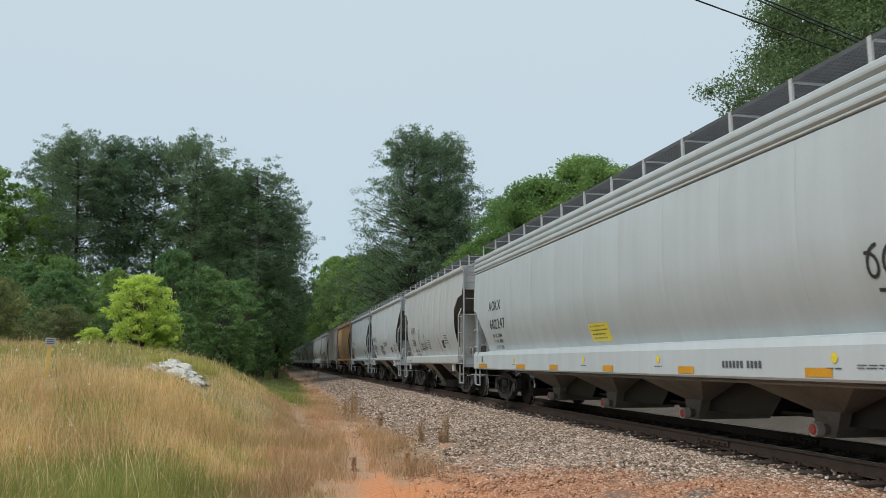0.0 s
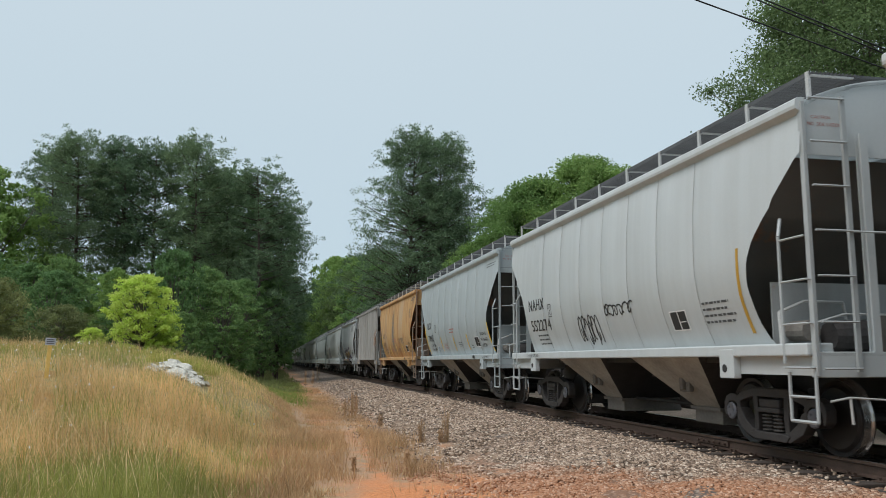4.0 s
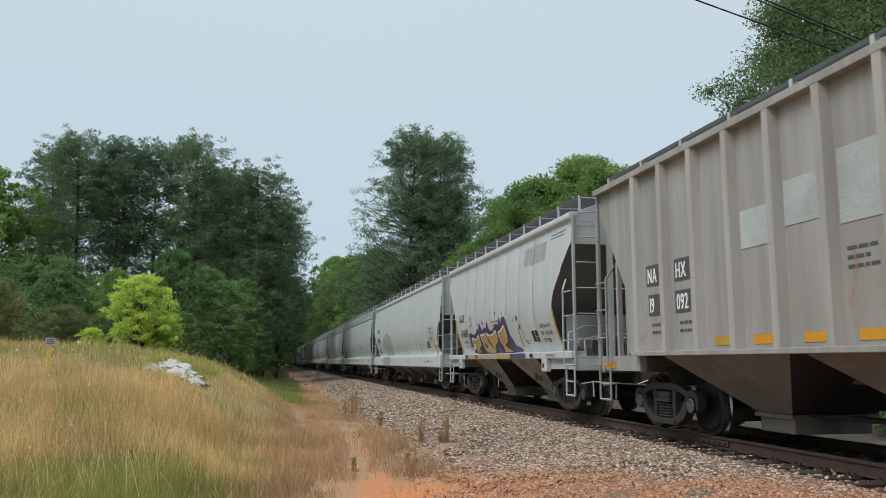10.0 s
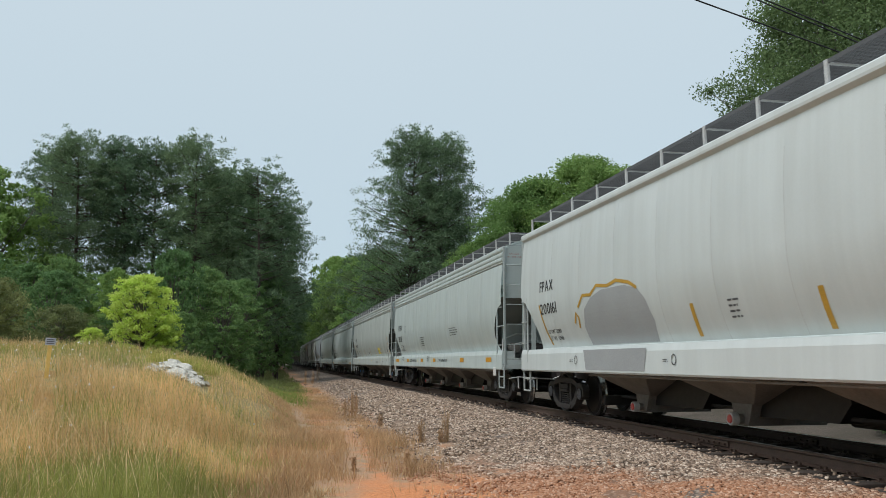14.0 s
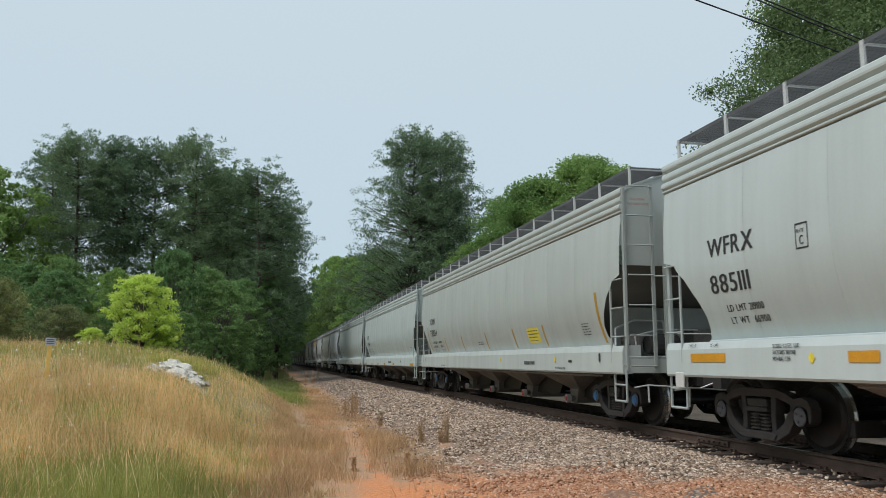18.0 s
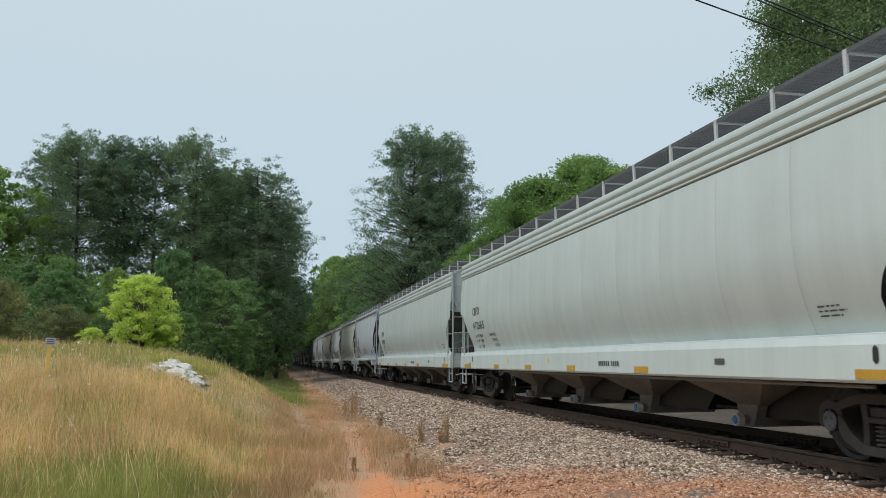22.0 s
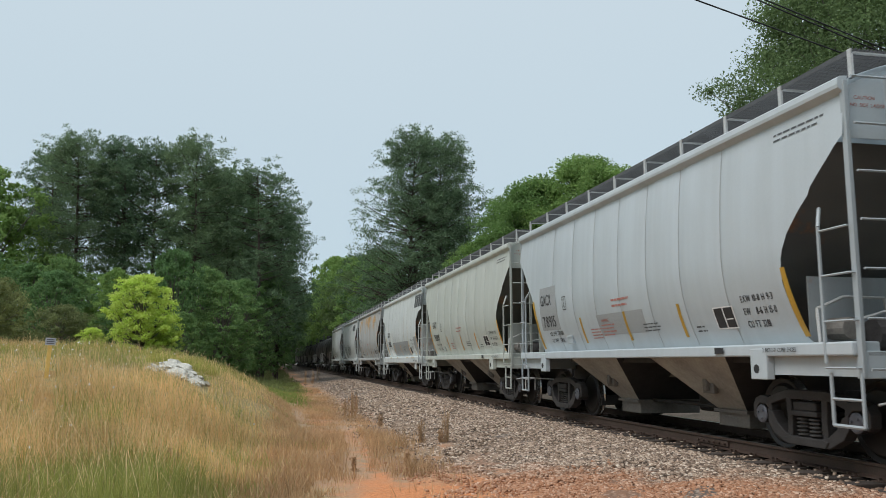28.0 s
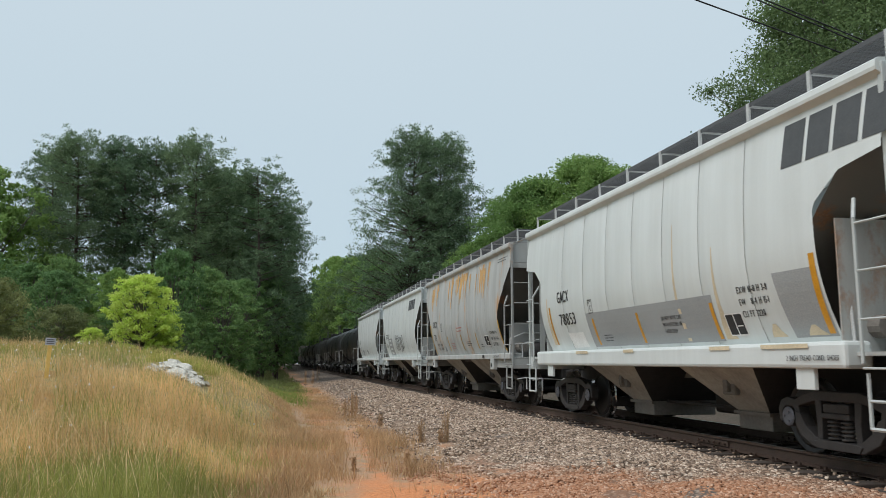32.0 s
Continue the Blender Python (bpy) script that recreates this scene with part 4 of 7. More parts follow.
def short_hopper(colour, sill_kind="angle", shell_mat=None, name="covered_hopper_car", L=11.65):
    """Two-bay covered hopper with curved sides."""
    car = thing(name, "car", "freight car", "cars of the train")
    col = (*colour, 1)
    mat = shell_mat or M_PAINT
    cutter = CUT_BOX if sill_kind == "box" else CUT_SHORT
    seams = [-3.35, -2.2, -1.1, 0.0, 1.1, 2.2, 3.35]
    for s in (1, -1):
        bm = side_grid(L, cutter, 1.33, 4.12, seams)
        ob = part("side_sheet", bm, mat, car, smooth=True)
        ob.color = col
        if s < 0:
            ob.rotation_euler = (0, 0, math.pi)
    # thin grey strips paint the shadow line along each weld
    for y in seams:
        sheet(car, "weld_seam", [(1.38, y + 0.005, y - 0.005), (4.04, y + 0.005, y - 0.005)], M_SEAM, lift=-0.004, rows=14)
    eave_rail(car, L, [(4.02, 4.215, 0.10)], col)
    roof(car, L, 4.16, col)
    running_boards(car, L, 4.58)
    e = L / 2
    for s in (1, -1):
        bm = B()
        if sill_kind == "box":
            box(bm, *sorted((s * 1.26, s * 1.61)), -e + 0.75, e - 0.75, 1.06, 1.36, 0.045)
            for y in (-e + 1.5, e - 1.5):
                box(bm, *sorted((s * 1.5, s * 1.56)), y - 0.16, y + 0.16, 0.82, 1.08, 0.01)
        else:
            box(bm, *sorted((s * 1.26, s * 1.605)), -e + 0.08, e - 0.08, 1.2, 1.35, 0.02)
            for y in (-e + 1.75, e - 1.75):
                box(bm, *sorted((s * 1.5, s * 1.61)), y - 0.17, y + 0.17, 0.92, 1.3, 0.012)
            for y in (-e + 0.9, e - 0.9):
                box(bm, *sorted((s * 1.42, s * 1.5)), y - 0.75, y + 0.75, 0.98, 1.22)
        ob = part("side_sill", bm, mat, car)
        ob.color = col
    end_works(car, L, col, 1.22, 4.12, 3.6 if sill_kind != "box" else 3.5, M_PAINT_DIRTY)
    # shade of the end recess, plus dirt, is mixed into the slope sheets' colour
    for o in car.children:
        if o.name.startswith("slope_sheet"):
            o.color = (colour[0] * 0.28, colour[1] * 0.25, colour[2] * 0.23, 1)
    if sill_kind == "box":
        for s in (1, -1):
            bm = B()
            box(bm, -1.44, 1.44, *sorted((s * (e - 1.0), s * (e - 0.98))), 1.22, 2.72)
            ob = part("end_bulkhead", bm, M_PAINT_DIRTY, car)
            ob.color = tuple(c * 0.95 for c in colour) + (1,)
            # solid black oval; its colour gives the hole's dark inside
            bm = B()
            a = [bm.verts.new((0.5 + 0.27 * math.cos(k * math.tau / 20), s * (e - 0.972), 1.88 + 0.5 * math.sin(k * math.tau / 20))) for k in range(20)]
            b = [bm.verts.new((v.co.x, s * (e - 0.99), v.co.z)) for v in a]
            bm.faces.new(a)
            for k in range(20):
                bm.faces.new((a[k], a[(k + 1) % 20], b[(k + 1) % 20], b[k]))
            bmesh.ops.recalc_face_normals(bm, faces=bm.faces[:])
            part("access_hole", bm, M_BLACK, car, "black oval plate painting the dark opening in the end wall")
    ladder_set(car, L, 1.22, col, 4.22)
    # dark box added so the hollow above the bays looks shaded
    bm = B()
    box(bm, -1.24, 1.24, -e + 2.5, e - 2.5, 1.12, 1.3)
    part("underframe", bm, M_TRUCK, car)
    if sill_kind != "box":
        for y in (-e + 1.75, e - 1.75):
            # black disc on the pad, painting the shade inside the hole
            bm = B()
            lathe(bm, [(-1.6, 0.055), (-1.616, 0.055), (-1.617, 0.001)], 12, "X", (0, y + 0.04, 1.05))
            part("jacking_hole", bm, M_BLACK, car)
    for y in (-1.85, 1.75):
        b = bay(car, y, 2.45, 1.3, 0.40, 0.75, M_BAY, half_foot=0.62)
        vibrator_pad(b, y, 0.8, 1.0)
    bm = B()
    box(bm, -0.2, 0.2, -e + 2.5, e - 2.5, 0.85, 1.25)
    part("centre_sill", bm, M_UNDER, car)
    for y in (-e + 1.6, e - 1.6):
        truck(car, y)
    couplers(car, L)
    return car


def long_hopper(colour, ribs_on_eave=True, name="long_covered_hopper_car", L=19.25, sill=(0.92, 1.41), caps=None):
    """Four-bay covered hopper with a deep side sill."""
    car = thing(name, "car", "freight car", "cars of the train")
    col = (*colour, 1)
    seams = [-7.4 + i * 1.645 for i in range(10)]
    for s in (1, -1):
        bm = side_grid(L, CUT_LONG, 1.40, 3.72 if ribs_on_eave else 4.14, seams, bow=0.005)
        ob = part("side_sheet", bm, M_PAINT, car, smooth=True)
        ob.color = col
        if s < 0:
            ob.rotation_euler = (0, 0, math.pi)
    # fainter strips, again with the weld's shadow put into their colour
    for y in seams:
        sheet(car, "weld_seam", [(1.44, y + 0.004, y - 0.004), (3.7, y + 0.004, y - 0.004)], M_SEAM_SOFT, lift=-0.003, rows=12)
    if ribs_on_eave:
        eave_rail(car, L, [(3.74, 3.78, 0.02), (3.78, 3.90, 0.05), (3.91, 4.04, 0.05), (4.05, 4.2, 0.065)], col)
    else:
        eave_rail(car, L, [(4.02, 4.21, 0.07)], col)
    roof(car, L, 4.17, col)
    running_boards(car, L, 4.60)
    e = L / 2
    for s in (1, -1):
        bm = B()
        o = [(s * 1.60, sill[0]), (s * 1.62, sill[0] + 0.03), (s * 1.615, sill[1] - 0.10), (s * 1.585, sill[1]), (s * 1.27, sill[1] + 0.012), (s * 1.27, sill[0] + 0.05), (s * 1.52, sill[0])]
        a = [bm.verts.new((x, -e + 0.03, z)) for x, z in o]
        b = [bm.verts.new((x, e - 0.03, z)) for x, z in o]
        bm.faces.new(a)
        bm.faces.new(b)
        for i in range(len(o)):
            j = (i + 1) % len(o)
            bm.faces.new((a[i], a[j], b[j], b[i]))
        bmesh.ops.recalc_face_normals(bm, faces=bm.faces[:])
        ob = part("side_sill", bm, M_PAINT, car)
        ob.color = tuple(min(0.8, c * 1.04) for c in colour) + (1,)
        bm = B()
        w0 = bulge(sill[1] + 0.02)
        box(bm, *sorted((s * (w0 - 0.02), s * (w0 + 0.022))), -e + 0.9, e - 0.9, sill[1] + 0.006, sill[1] + 0.03, 0.006)
        ob = part("sill_lip", bm, M_PAINT, car)
        ob.color = tuple(min(0.85, c * 1.1) for c in colour) + (1,)
    end_works(car, L, col, 1.2, 4.14, 2.87, M_PAINT_DIRTY)
    # slope sheets' colour lowered for the shadow and dirt inside the end cut
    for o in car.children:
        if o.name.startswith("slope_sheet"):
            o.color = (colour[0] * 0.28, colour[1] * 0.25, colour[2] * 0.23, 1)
    ladder_set(car, L, 1.2, col, 4.24)
    cap = caps or M_REDCAP
    for k in range(4):
        y = -4.95 + 3.3 * k
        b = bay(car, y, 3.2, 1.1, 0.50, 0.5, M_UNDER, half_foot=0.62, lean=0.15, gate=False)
        bm = B()
        prism(bm, [(y - 0.12, 0.52), (y + 0.42, 0.52), (y + 0.36, 0.30), (y + 0.28, 0.2), (y + 0.02, 0.2), (y - 0.04, 0.30)], -0.66, 0.66)
        bmesh.ops.recalc_face_normals(bm, faces=bm.faces[:])
        part("outlet_chute", bm, M_UNDER, b)
        # inner slope sheet stands in shadow; the near-black wheel steel paints that
        bm = B()
        prism(bm, [(y - 0.12, 0.5), (y - 0.02, 0.34), (y - 1.75, 0.36), (y - 2.0, 0.62), (y - 1.9, 0.95), (y - 0.3, 0.95)], -0.5, 0.5)
        bmesh.ops.recalc_face_normals(bm, faces=bm.faces[:])
        part("inner_slope", bm, M_WHEEL, b)
        bm = B()
        lathe(bm, [(-0.80, 0.02), (-0.80, 0.065), (0.80, 0.065), (0.80, 0.02)], 12, "X", (0, y + 0.15, 0.30))
        part("outlet_pipe", bm, M_UNDER, b)
        bm = B()
        lathe(bm, [(-0.86, 0.055), (-0.87, 0.088), (-0.86, 0.095), (-0.76, 0.095), (-0.76, 0.02)], 16, "X", (0, y + 0.15, 0.30))
        part("cap_ring", bm, M_WHITECAP, b)
        bm = B()
        lathe(bm, [(-0.885, 0.001), (-0.885, 0.05), (-0.87, 0.066), (-0.855, 0.066)], 14, "X", (0, y + 0.15, 0.30))
        part("pipe_cap", bm, cap, b)
    bm = B()
    box(bm, -0.22, 0.22, -e + 2.6, e - 2.6, 0.8, 1.15)
    part("centre_sill", bm, M_UNDER, car)
    bm = B()
    rod(bm, (-1.5, -e + 1.2, sill[0] - 0.04), (-1.5, e - 4, sill[0] - 0.04), 0.02)
    part("release_rod", bm, M_UNDER, car)
    for y in (-e + 1.55, e - 1.55):
        truck(car, y)
    couplers(car, L)
    return car


def ribbed_hopper(colour, name="ribbed_hopper_car", L=11.4):
    """Two-bay hopper with upright outside posts and flat panels."""
    car = thing(name, "car", "freight car", "cars of the train")
    col = (*colour, 1)
    e = L / 2
    flat = 1.50
    zb, zt = 1.28, 4.3
    for s in (1, -1):
        bm = B()
        o = [(-e + 1.14, zb), (e - 1.14, zb), (e - 1.1, 2.42), (e - 0.12, 3.86), (e - 0.08, zt), (-e + 0.08, zt), (-e + 0.12, 3.86), (-e + 1.1, 2.42)]
        prism(bm, o, s * flat, s * (flat - 0.02))
        bmesh.ops.recalc_face_normals(bm, faces=bm.faces[:])
        ob = part("side_panel", bm, M_PAINT_DIRTY, car)
        ob.color = col
        for k in range(10):
            y = -4.6 + 0.9525 * k
            bm = B()
            a = s * flat
            o = [(a, y - 0.10), (s * (flat + 0.12), y - 0.065), (s * (flat + 0.12), y + 0.065), (a, y + 0.10)]
            lo = [bm.verts.new((x, yy, zb)) for x, yy in o]
            hi = [bm.verts.new((x, yy, zt - 0.05)) for x, yy in o]
            for i in range(4):
                j = (i + 1) % 4
                bm.faces.new((lo[i], lo[j], hi[j], hi[i]))
            bm.faces.new(lo)
            bm.faces.new(hi)
            bmesh.ops.recalc_face_normals(bm, faces=bm.faces[:])
            ob = part("side_post", bm, M_PAINT_DIRTY, car)
            ob.color = tuple(min(1, c * 1.22) for c in colour) + (1,)
        bm = B()
        box(bm, *sorted((s * (flat - 0.06), s * (flat + 0.125))), -e + 0.05, e - 0.05, zt - 0.06, zt + 0.05, 0.012)
        box(bm, *sorted((s * (flat - 0.14), s * (flat + 0.125))), -e + 1.5, e - 1.5, zb - 0.05, zb + 0.02, 0.008)
        for y in (-e + 0.82, e - 0.82):
            box(bm, *sorted((s * 1.38, s * 1.5)), y - 0.78, y + 0.78, 0.98, 1.24)
        ob = part("side_chord", bm, M_PAINT_DIRTY, car)
        ob.color = col
        for q in (-1, 1):
            bm = B()
            box(bm, *sorted((s * 1.42, s * 1.5)), *sorted((q * (e - 0.72), q * (e - 0.80))), 1.2, 2.9)
            ob = part("end_brace", bm, M_PAINT_DIRTY, car)
            ob.color = col
    roof(car, L, zt - 0.05, col)
    running_boards(car, L, 4.60)
    end_works(car, L, col, 1.2, 4.22, 3.85, M_PAINT_DIRTY, 1.46)
    # low factors paint recess shadow and grime onto the slope sheets
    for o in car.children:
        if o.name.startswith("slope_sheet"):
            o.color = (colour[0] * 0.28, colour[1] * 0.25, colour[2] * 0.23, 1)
    ladder_set(car, L, 1.2, col, 4.3)
    for s in (1, -1):
        bm = B()
        box(bm, -1.44, 1.44, *sorted((s * (e - 1.17), s * (e - 1.14))), 1.2, 2.95)
        ob = part("end_wall", bm, M_PAINT_DIRTY, car)
        ob.color = tuple(c * 0.8 for c in colour) + (1,)
        for x in (-1.42, -0.5, 0.5, 1.42):
            bm = B()
            box(bm, x - 0.05, x + 0.05, *sorted((s * (e - 1.14), s * (e - 1.04))), 1.2, 2.95)
            ob = part("end_post", bm, M_PAINT_DIRTY, car)
            ob.color = tuple(c * 0.8 for c in colour) + (1,)
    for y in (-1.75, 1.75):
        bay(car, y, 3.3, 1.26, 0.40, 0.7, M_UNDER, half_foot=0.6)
    bm = B()
    box(bm, -0.2, 0.2, -e + 2.5, e - 2.5, 0.85, 1.2)
    part("centre_sill", bm, M_UNDER, car)
    for y in (-e + 1.6, e - 1.6):
        truck(car, y)
    couplers(car, L)
    return car


def tank_car(L=16.6):
    car = thing("tank_car", "black tank car with dome ends and top walkway", "tank car", "tank cars")
    e = L / 2
    bm = B()
    pr = [(-e + 0.5, 0.02), (-e + 0.55, 0.6), (-e + 0.75, 1.1), (-e + 1.1, 1.42), (-e + 1.5, 1.5), (e - 1.5, 1.5), (e - 1.1, 1.42), (e - 0.75, 1.1), (e - 0.55, 0.6), (e - 0.5, 0.02)]
    lathe(bm, pr, 40, "Y", (0, 0, 2.62))
    part("tank", bm, M_TANK, car, smooth=True)
    for y in (-4, 0, 4):
        bm = B()
        lathe(bm, [(y - 0.05, 1.5), (y - 0.05, 1.515), (y + 0.05, 1.515), (y + 0.05, 1.5)], 40, "Y", (0, 0, 2.62))
        part("seam_band", bm, M_TANK, car)
    bm = B()
    lathe(bm, [(4.05, 0.02), (4.05, 0.42), (4.5, 0.42), (4.52, 0.3), (4.53, 0.02)], 20, "Z")
    part("manway", bm, M_TANK, car)
    bm = B()
    for s in (1, -1):
        for y in (-1.2, 0, 1.2):
            rod(bm, (s * 0.8, y, 4.0), (s * 0.8, y, 4.75), 0.02)
        rod(bm, (s * 0.8, -1.2, 4.75), (s * 0.8, 1.2, 4.75), 0.02)
    box(bm, -0.8, 0.8, -1.2, 1.2, 3.98, 4.02)
    part("top_platform", bm, M_GRATE, car)
    bm = B()
    for s in (1, -1):
        box(bm, *sorted((s * 1.3, s * 1.5)), -e + 0.1, -e + 3.4, 1.0, 1.2)
        box(bm, *sorted((s * 1.3, s * 1.5)), e - 3.4, e - 0.1, 1.0, 1.2)
    box(bm, -0.3, 0.3, -e + 0.1, e - 0.1, 0.85, 1.15)
    part("under_frame", bm, M_TANK, car)
    for s in (1, -1):
        bm = B()
        for y in (-0.25, 0.25):
            rods(bm, [(s * 1.52, y, 0.6), (s * 1.55, y, 2.6), (s * 0.85, y, 4.0)], 0.022)
        for k in range(8):
            z = 0.75 + k * 0.28
            rod(bm, (s * 1.55, -0.25, z), (s * 1.55, 0.25, z), 0.014)
        part("ladder", bm, M_TANK, car)
        bm = B()
        for sy in (1, -1):
            rods(bm, [(s * 1.5, sy * (e - 0.2), 1.1), (s * 1.5, sy * (e - 0.2), 2.1), (s * 1.5, sy * (e - 3.2), 2.1), (s * 1.5, sy * (e - 3.2), 1.1)], 0.02)
        part("handrail", bm, M_GALV, car)
    for y in (-e + 1.9, e - 1.9):
        truck(car, y)
    couplers(car, L)
    return car


def recolour(car, colour, mat=None):
    """Repaint a copied car: every painted part takes the new colour."""
    for o in car.children:
        base = o.name.split(".")[0]
        if base in ("side_sheet", "side_sill", "eave_rail", "roof", "hatch_trough", "end_panel", "corner_post", "side_ladder", "sill_step", "end_ladder", "end_sill", "end_stiffener", "end_grab_bar"):
            k = 1.04 if base == "side_sill" and len(car.children) > 0 and "long" in car.name else 1.0
            if base in ("corner_post", "side_ladder", "sill_step", "end_ladder"):
                k = 0.74
            o.color = tuple(min(0.85, c * k) for c in colour) + (1,)
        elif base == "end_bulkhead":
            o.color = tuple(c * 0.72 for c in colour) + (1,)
        # the repaint keeps the recess shade and dirt in the colour
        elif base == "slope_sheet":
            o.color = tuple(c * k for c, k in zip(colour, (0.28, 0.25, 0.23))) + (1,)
        if mat and base in ("side_sheet", "side_sill", "eave_rail", "end_sill", "end_panel", "corner_post", "end_ladder", "side_ladder", "roof"):
            o.data = o.data.copy()
            o.data.materials[0] = mat
    return car


# where the middle of each car stands along the line at the start, front to back
MID = [13.87, 30.89, 43.88, 56.77, 69.72, 82.76, 95.52, 112.33, 133.25, 154.03, 174.7, 195.42, 212.29, 224.84, 237.48, 250.5, 263.4, 276.8]


def gone(t):
    """Metres the train has rolled by time t; it slows a little."""
    return 7.5644 * t - 0.011671 * t * t - 0.0001575 * t ** 3


TRAIN = []


def couple(car, y):
    car.location = (TRACK_X, y, 0)
    TRAIN.append((car, y))
    return car


WARM, COOL, WHITE_, TAN = (0.491, 0.509, 0.505), (0.422, 0.474, 0.495), (0.647, 0.686, 0.680), (0.52, 0.305, 0.12)

LONG_RIB = long_hopper((0.475, 0.519, 0.531), True)
LONG_PLAIN = long_hopper((0.549, 0.595, 0.588), False)
SHORT = short_hopper(COOL)
BOXY = short_hopper(WARM, "box")
RIBBED = ribbed_hopper((0.365, 0.352, 0.332))

car_a = couple(LONG_RIB, MID[0])
car_b = couple(BOXY, MID[1])
car_c = couple(recolour(copy_thing(SHORT, Matrix()), (0.510, 0.545, 0.556)), MID[2])
car_d = couple(SHORT, MID[3])
car_e = couple(recolour(copy_thing(SHORT, Matrix()), TAN, M_PAINT_TAN), MID[4])
for o in car_e.children:
    if o.name.split(".")[0] in ("end_sill", "corner_post", "end_ladder", "side_ladder", "end_bulkhead", "end_stiffener", "end_grab_bar", "sill_step"):
        o.color = (0.24, 0.14, 0.085, 1)
        o.data = o.data.copy()
        o.data.materials[0] = M_PAINT_DIRTY
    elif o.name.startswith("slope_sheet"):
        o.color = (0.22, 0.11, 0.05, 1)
car_f = couple(RIBBED, MID[5])
car_g = couple(recolour(copy_thing(SHORT, Matrix()), (0.545, 0.574, 0.577)), MID[6])
car_h = couple(LONG_PLAIN, MID[7])
car_i = couple(recolour(copy_thing(LONG_RIB, Matrix()), (0.478, 0.540, 0.530)), MID[8])
car_j = couple(recolour(copy_thing(LONG_RIB, Matrix()), (0.448, 0.489, 0.468)), MID[9])
car_k = couple(recolour(copy_thing(LONG_RIB, Matrix()), (0.496, 0.562, 0.548)), MID[10])
car_l = couple(recolour(copy_thing(LONG_RIB, Matrix()), (0.486, 0.550, 0.537)), MID[11])
car_m = couple(recolour(copy_thing(SHORT, Matrix()), (0.471, 0.524, 0.556)), MID[12])
car_n = couple(recolour(copy_thing(SHORT, Matrix()), (0.515, 0.545, 0.505)), MID[13])
car_o = couple(recolour(copy_thing(BOXY, Matrix()), WHITE_), MID[14])
car_p = couple(recolour(copy_thing(SHORT, Matrix()), (0.46, 0.475, 0.47), M_PAINT_SPOT), MID[15])
car_q = couple(recolour(copy_thing(SHORT, Matrix()), WHITE_), MID[16])
car_r = couple(recolour(copy_thing(SHORT, Matrix()), WHITE_), MID[17])
TANK = tank_car(16.2)
for k in range(7):
    couple(TANK if k == 0 else copy_thing(TANK, Matrix()), 291.5 + k * 17.4)
couple(copy_thing(RIBBED, Matrix()), 291.5 + 6 * 17.4 + 8.7 + 6.0)


def bearing_caps(car, material):
    for tr in [o for o in car.children if o.name.startswith("truck")]:
        for y in (-0.89, 0.89):
            bm = B()
            lathe(bm, [(-1.125, 0.09), (-1.14, 0.085), (-1.142, 0.001)], 16, "X", (0, y, WHEEL_R))
            part("bearing_cap", bm, material, tr, "blue painted bearing cap")


bearing_caps(car_j, M_BLUE)
bearing_caps(car_l, M_BLUE)
for car, cap in ((car_l, M_BLUE), (car_k, M_BLUE)):
    for b in [o for o in car.children_recursive if o.name.startswith("pipe_cap")]:
        if b.parent.parent is car:
            b.data = b.data.copy()
            b.data.materials[0] = cap


# ---- what is painted on the cars ----
def car_tag(car, name, label, category="hopper car"):
    car.name = name
    OFFSET[0] = 0.0 if "four-bay" in label else -0.2
    tagged(car, label, category, "cars of the train")


def stripe(car, y, z0, z1, w=0.085, mat=None):
    sheet(car, "reflector_stripe", [(z0, y, y - w), (z1, y, y - w)], mat or M_YELLOW, label="yellow reflective stripe")


def sill_mark(car, y0, y1, z0, z1, mat, name="sill_reflector"):
    return sheet(car, name, [(z0, y0, y1), (z1, y0, y1)], mat, flat_side, rows=1)


def data_panel(car, y, z, w=0.5, h=0.3):
    """Black consolidated stencil with white frame and rules."""
    p = sheet(car, "data_panel", [(z, y, y - w), (z + h, y, y - w)], M_WHITE, rows=3)
    for a, b in ((0.05, 0.47), (0.53, 0.95)):
        sheet(car, "panel_field", [(z + 0.06 * h, y - a * w, y - b * w), (z + 0.94 * h, y - a * w, y - b * w)], M_BLACK, lift=SKIN * 2, rows=3)
    sheet(car, "panel_rule", [(z + 0.4 * h, y - 0.58 * w, y - 0.9 * w), (z + 0.45 * h, y - 0.58 * w, y - 0.9 * w)], M_WHITE, lift=SKIN * 3, rows=1)


def plate_c(car, y, z, s=0.28, mat=None):
    for a, b, c, d in ((0, 1, 0, 0.06), (0, 1, 0.94, 1), (0, 0.07, 0, 1), (0.93, 1, 0, 1)):
        sheet(car, "plate_frame", [(z + c * s, y - a * s * 0.75, y - b * s * 0.75), (z + d * s, y - a * s * 0.75, y - b * s * 0.75)], mat or M_BLACK, rows=2)
    lettering(car, "C", y - 0.07, z + 0.05, 0.15, mat)
    lettering(car, "PLATE", y - 0.025, z + 0.19, 0.06, mat)


def tag(car, seed, y, z, w, h, mat=None, width=0.03, n=5):
    """Sprayed scribble: looping strokes, no letters."""
    rng = random.Random(seed)
    for k in range(n):
        cy, cz = y - w * (k + 0.5) / n, z + h / 2
        pts = []
        a0, turns = rng.uniform(0, math.tau), rng.uniform(0.7, 1.3)
        for i in range(18):
            u = i / 17
            a = a0 + turns * math.tau * u
            pts.append((cy - (u - 0.5) * w / n * 0.7 + math.cos(a) * w / n * 0.45, cz + math.sin(a) * h * 0.5 * (0.6 + 0.4 * u)))
        tri_strip(car, "spray_stroke", pts, width, mat or M_BLACK)


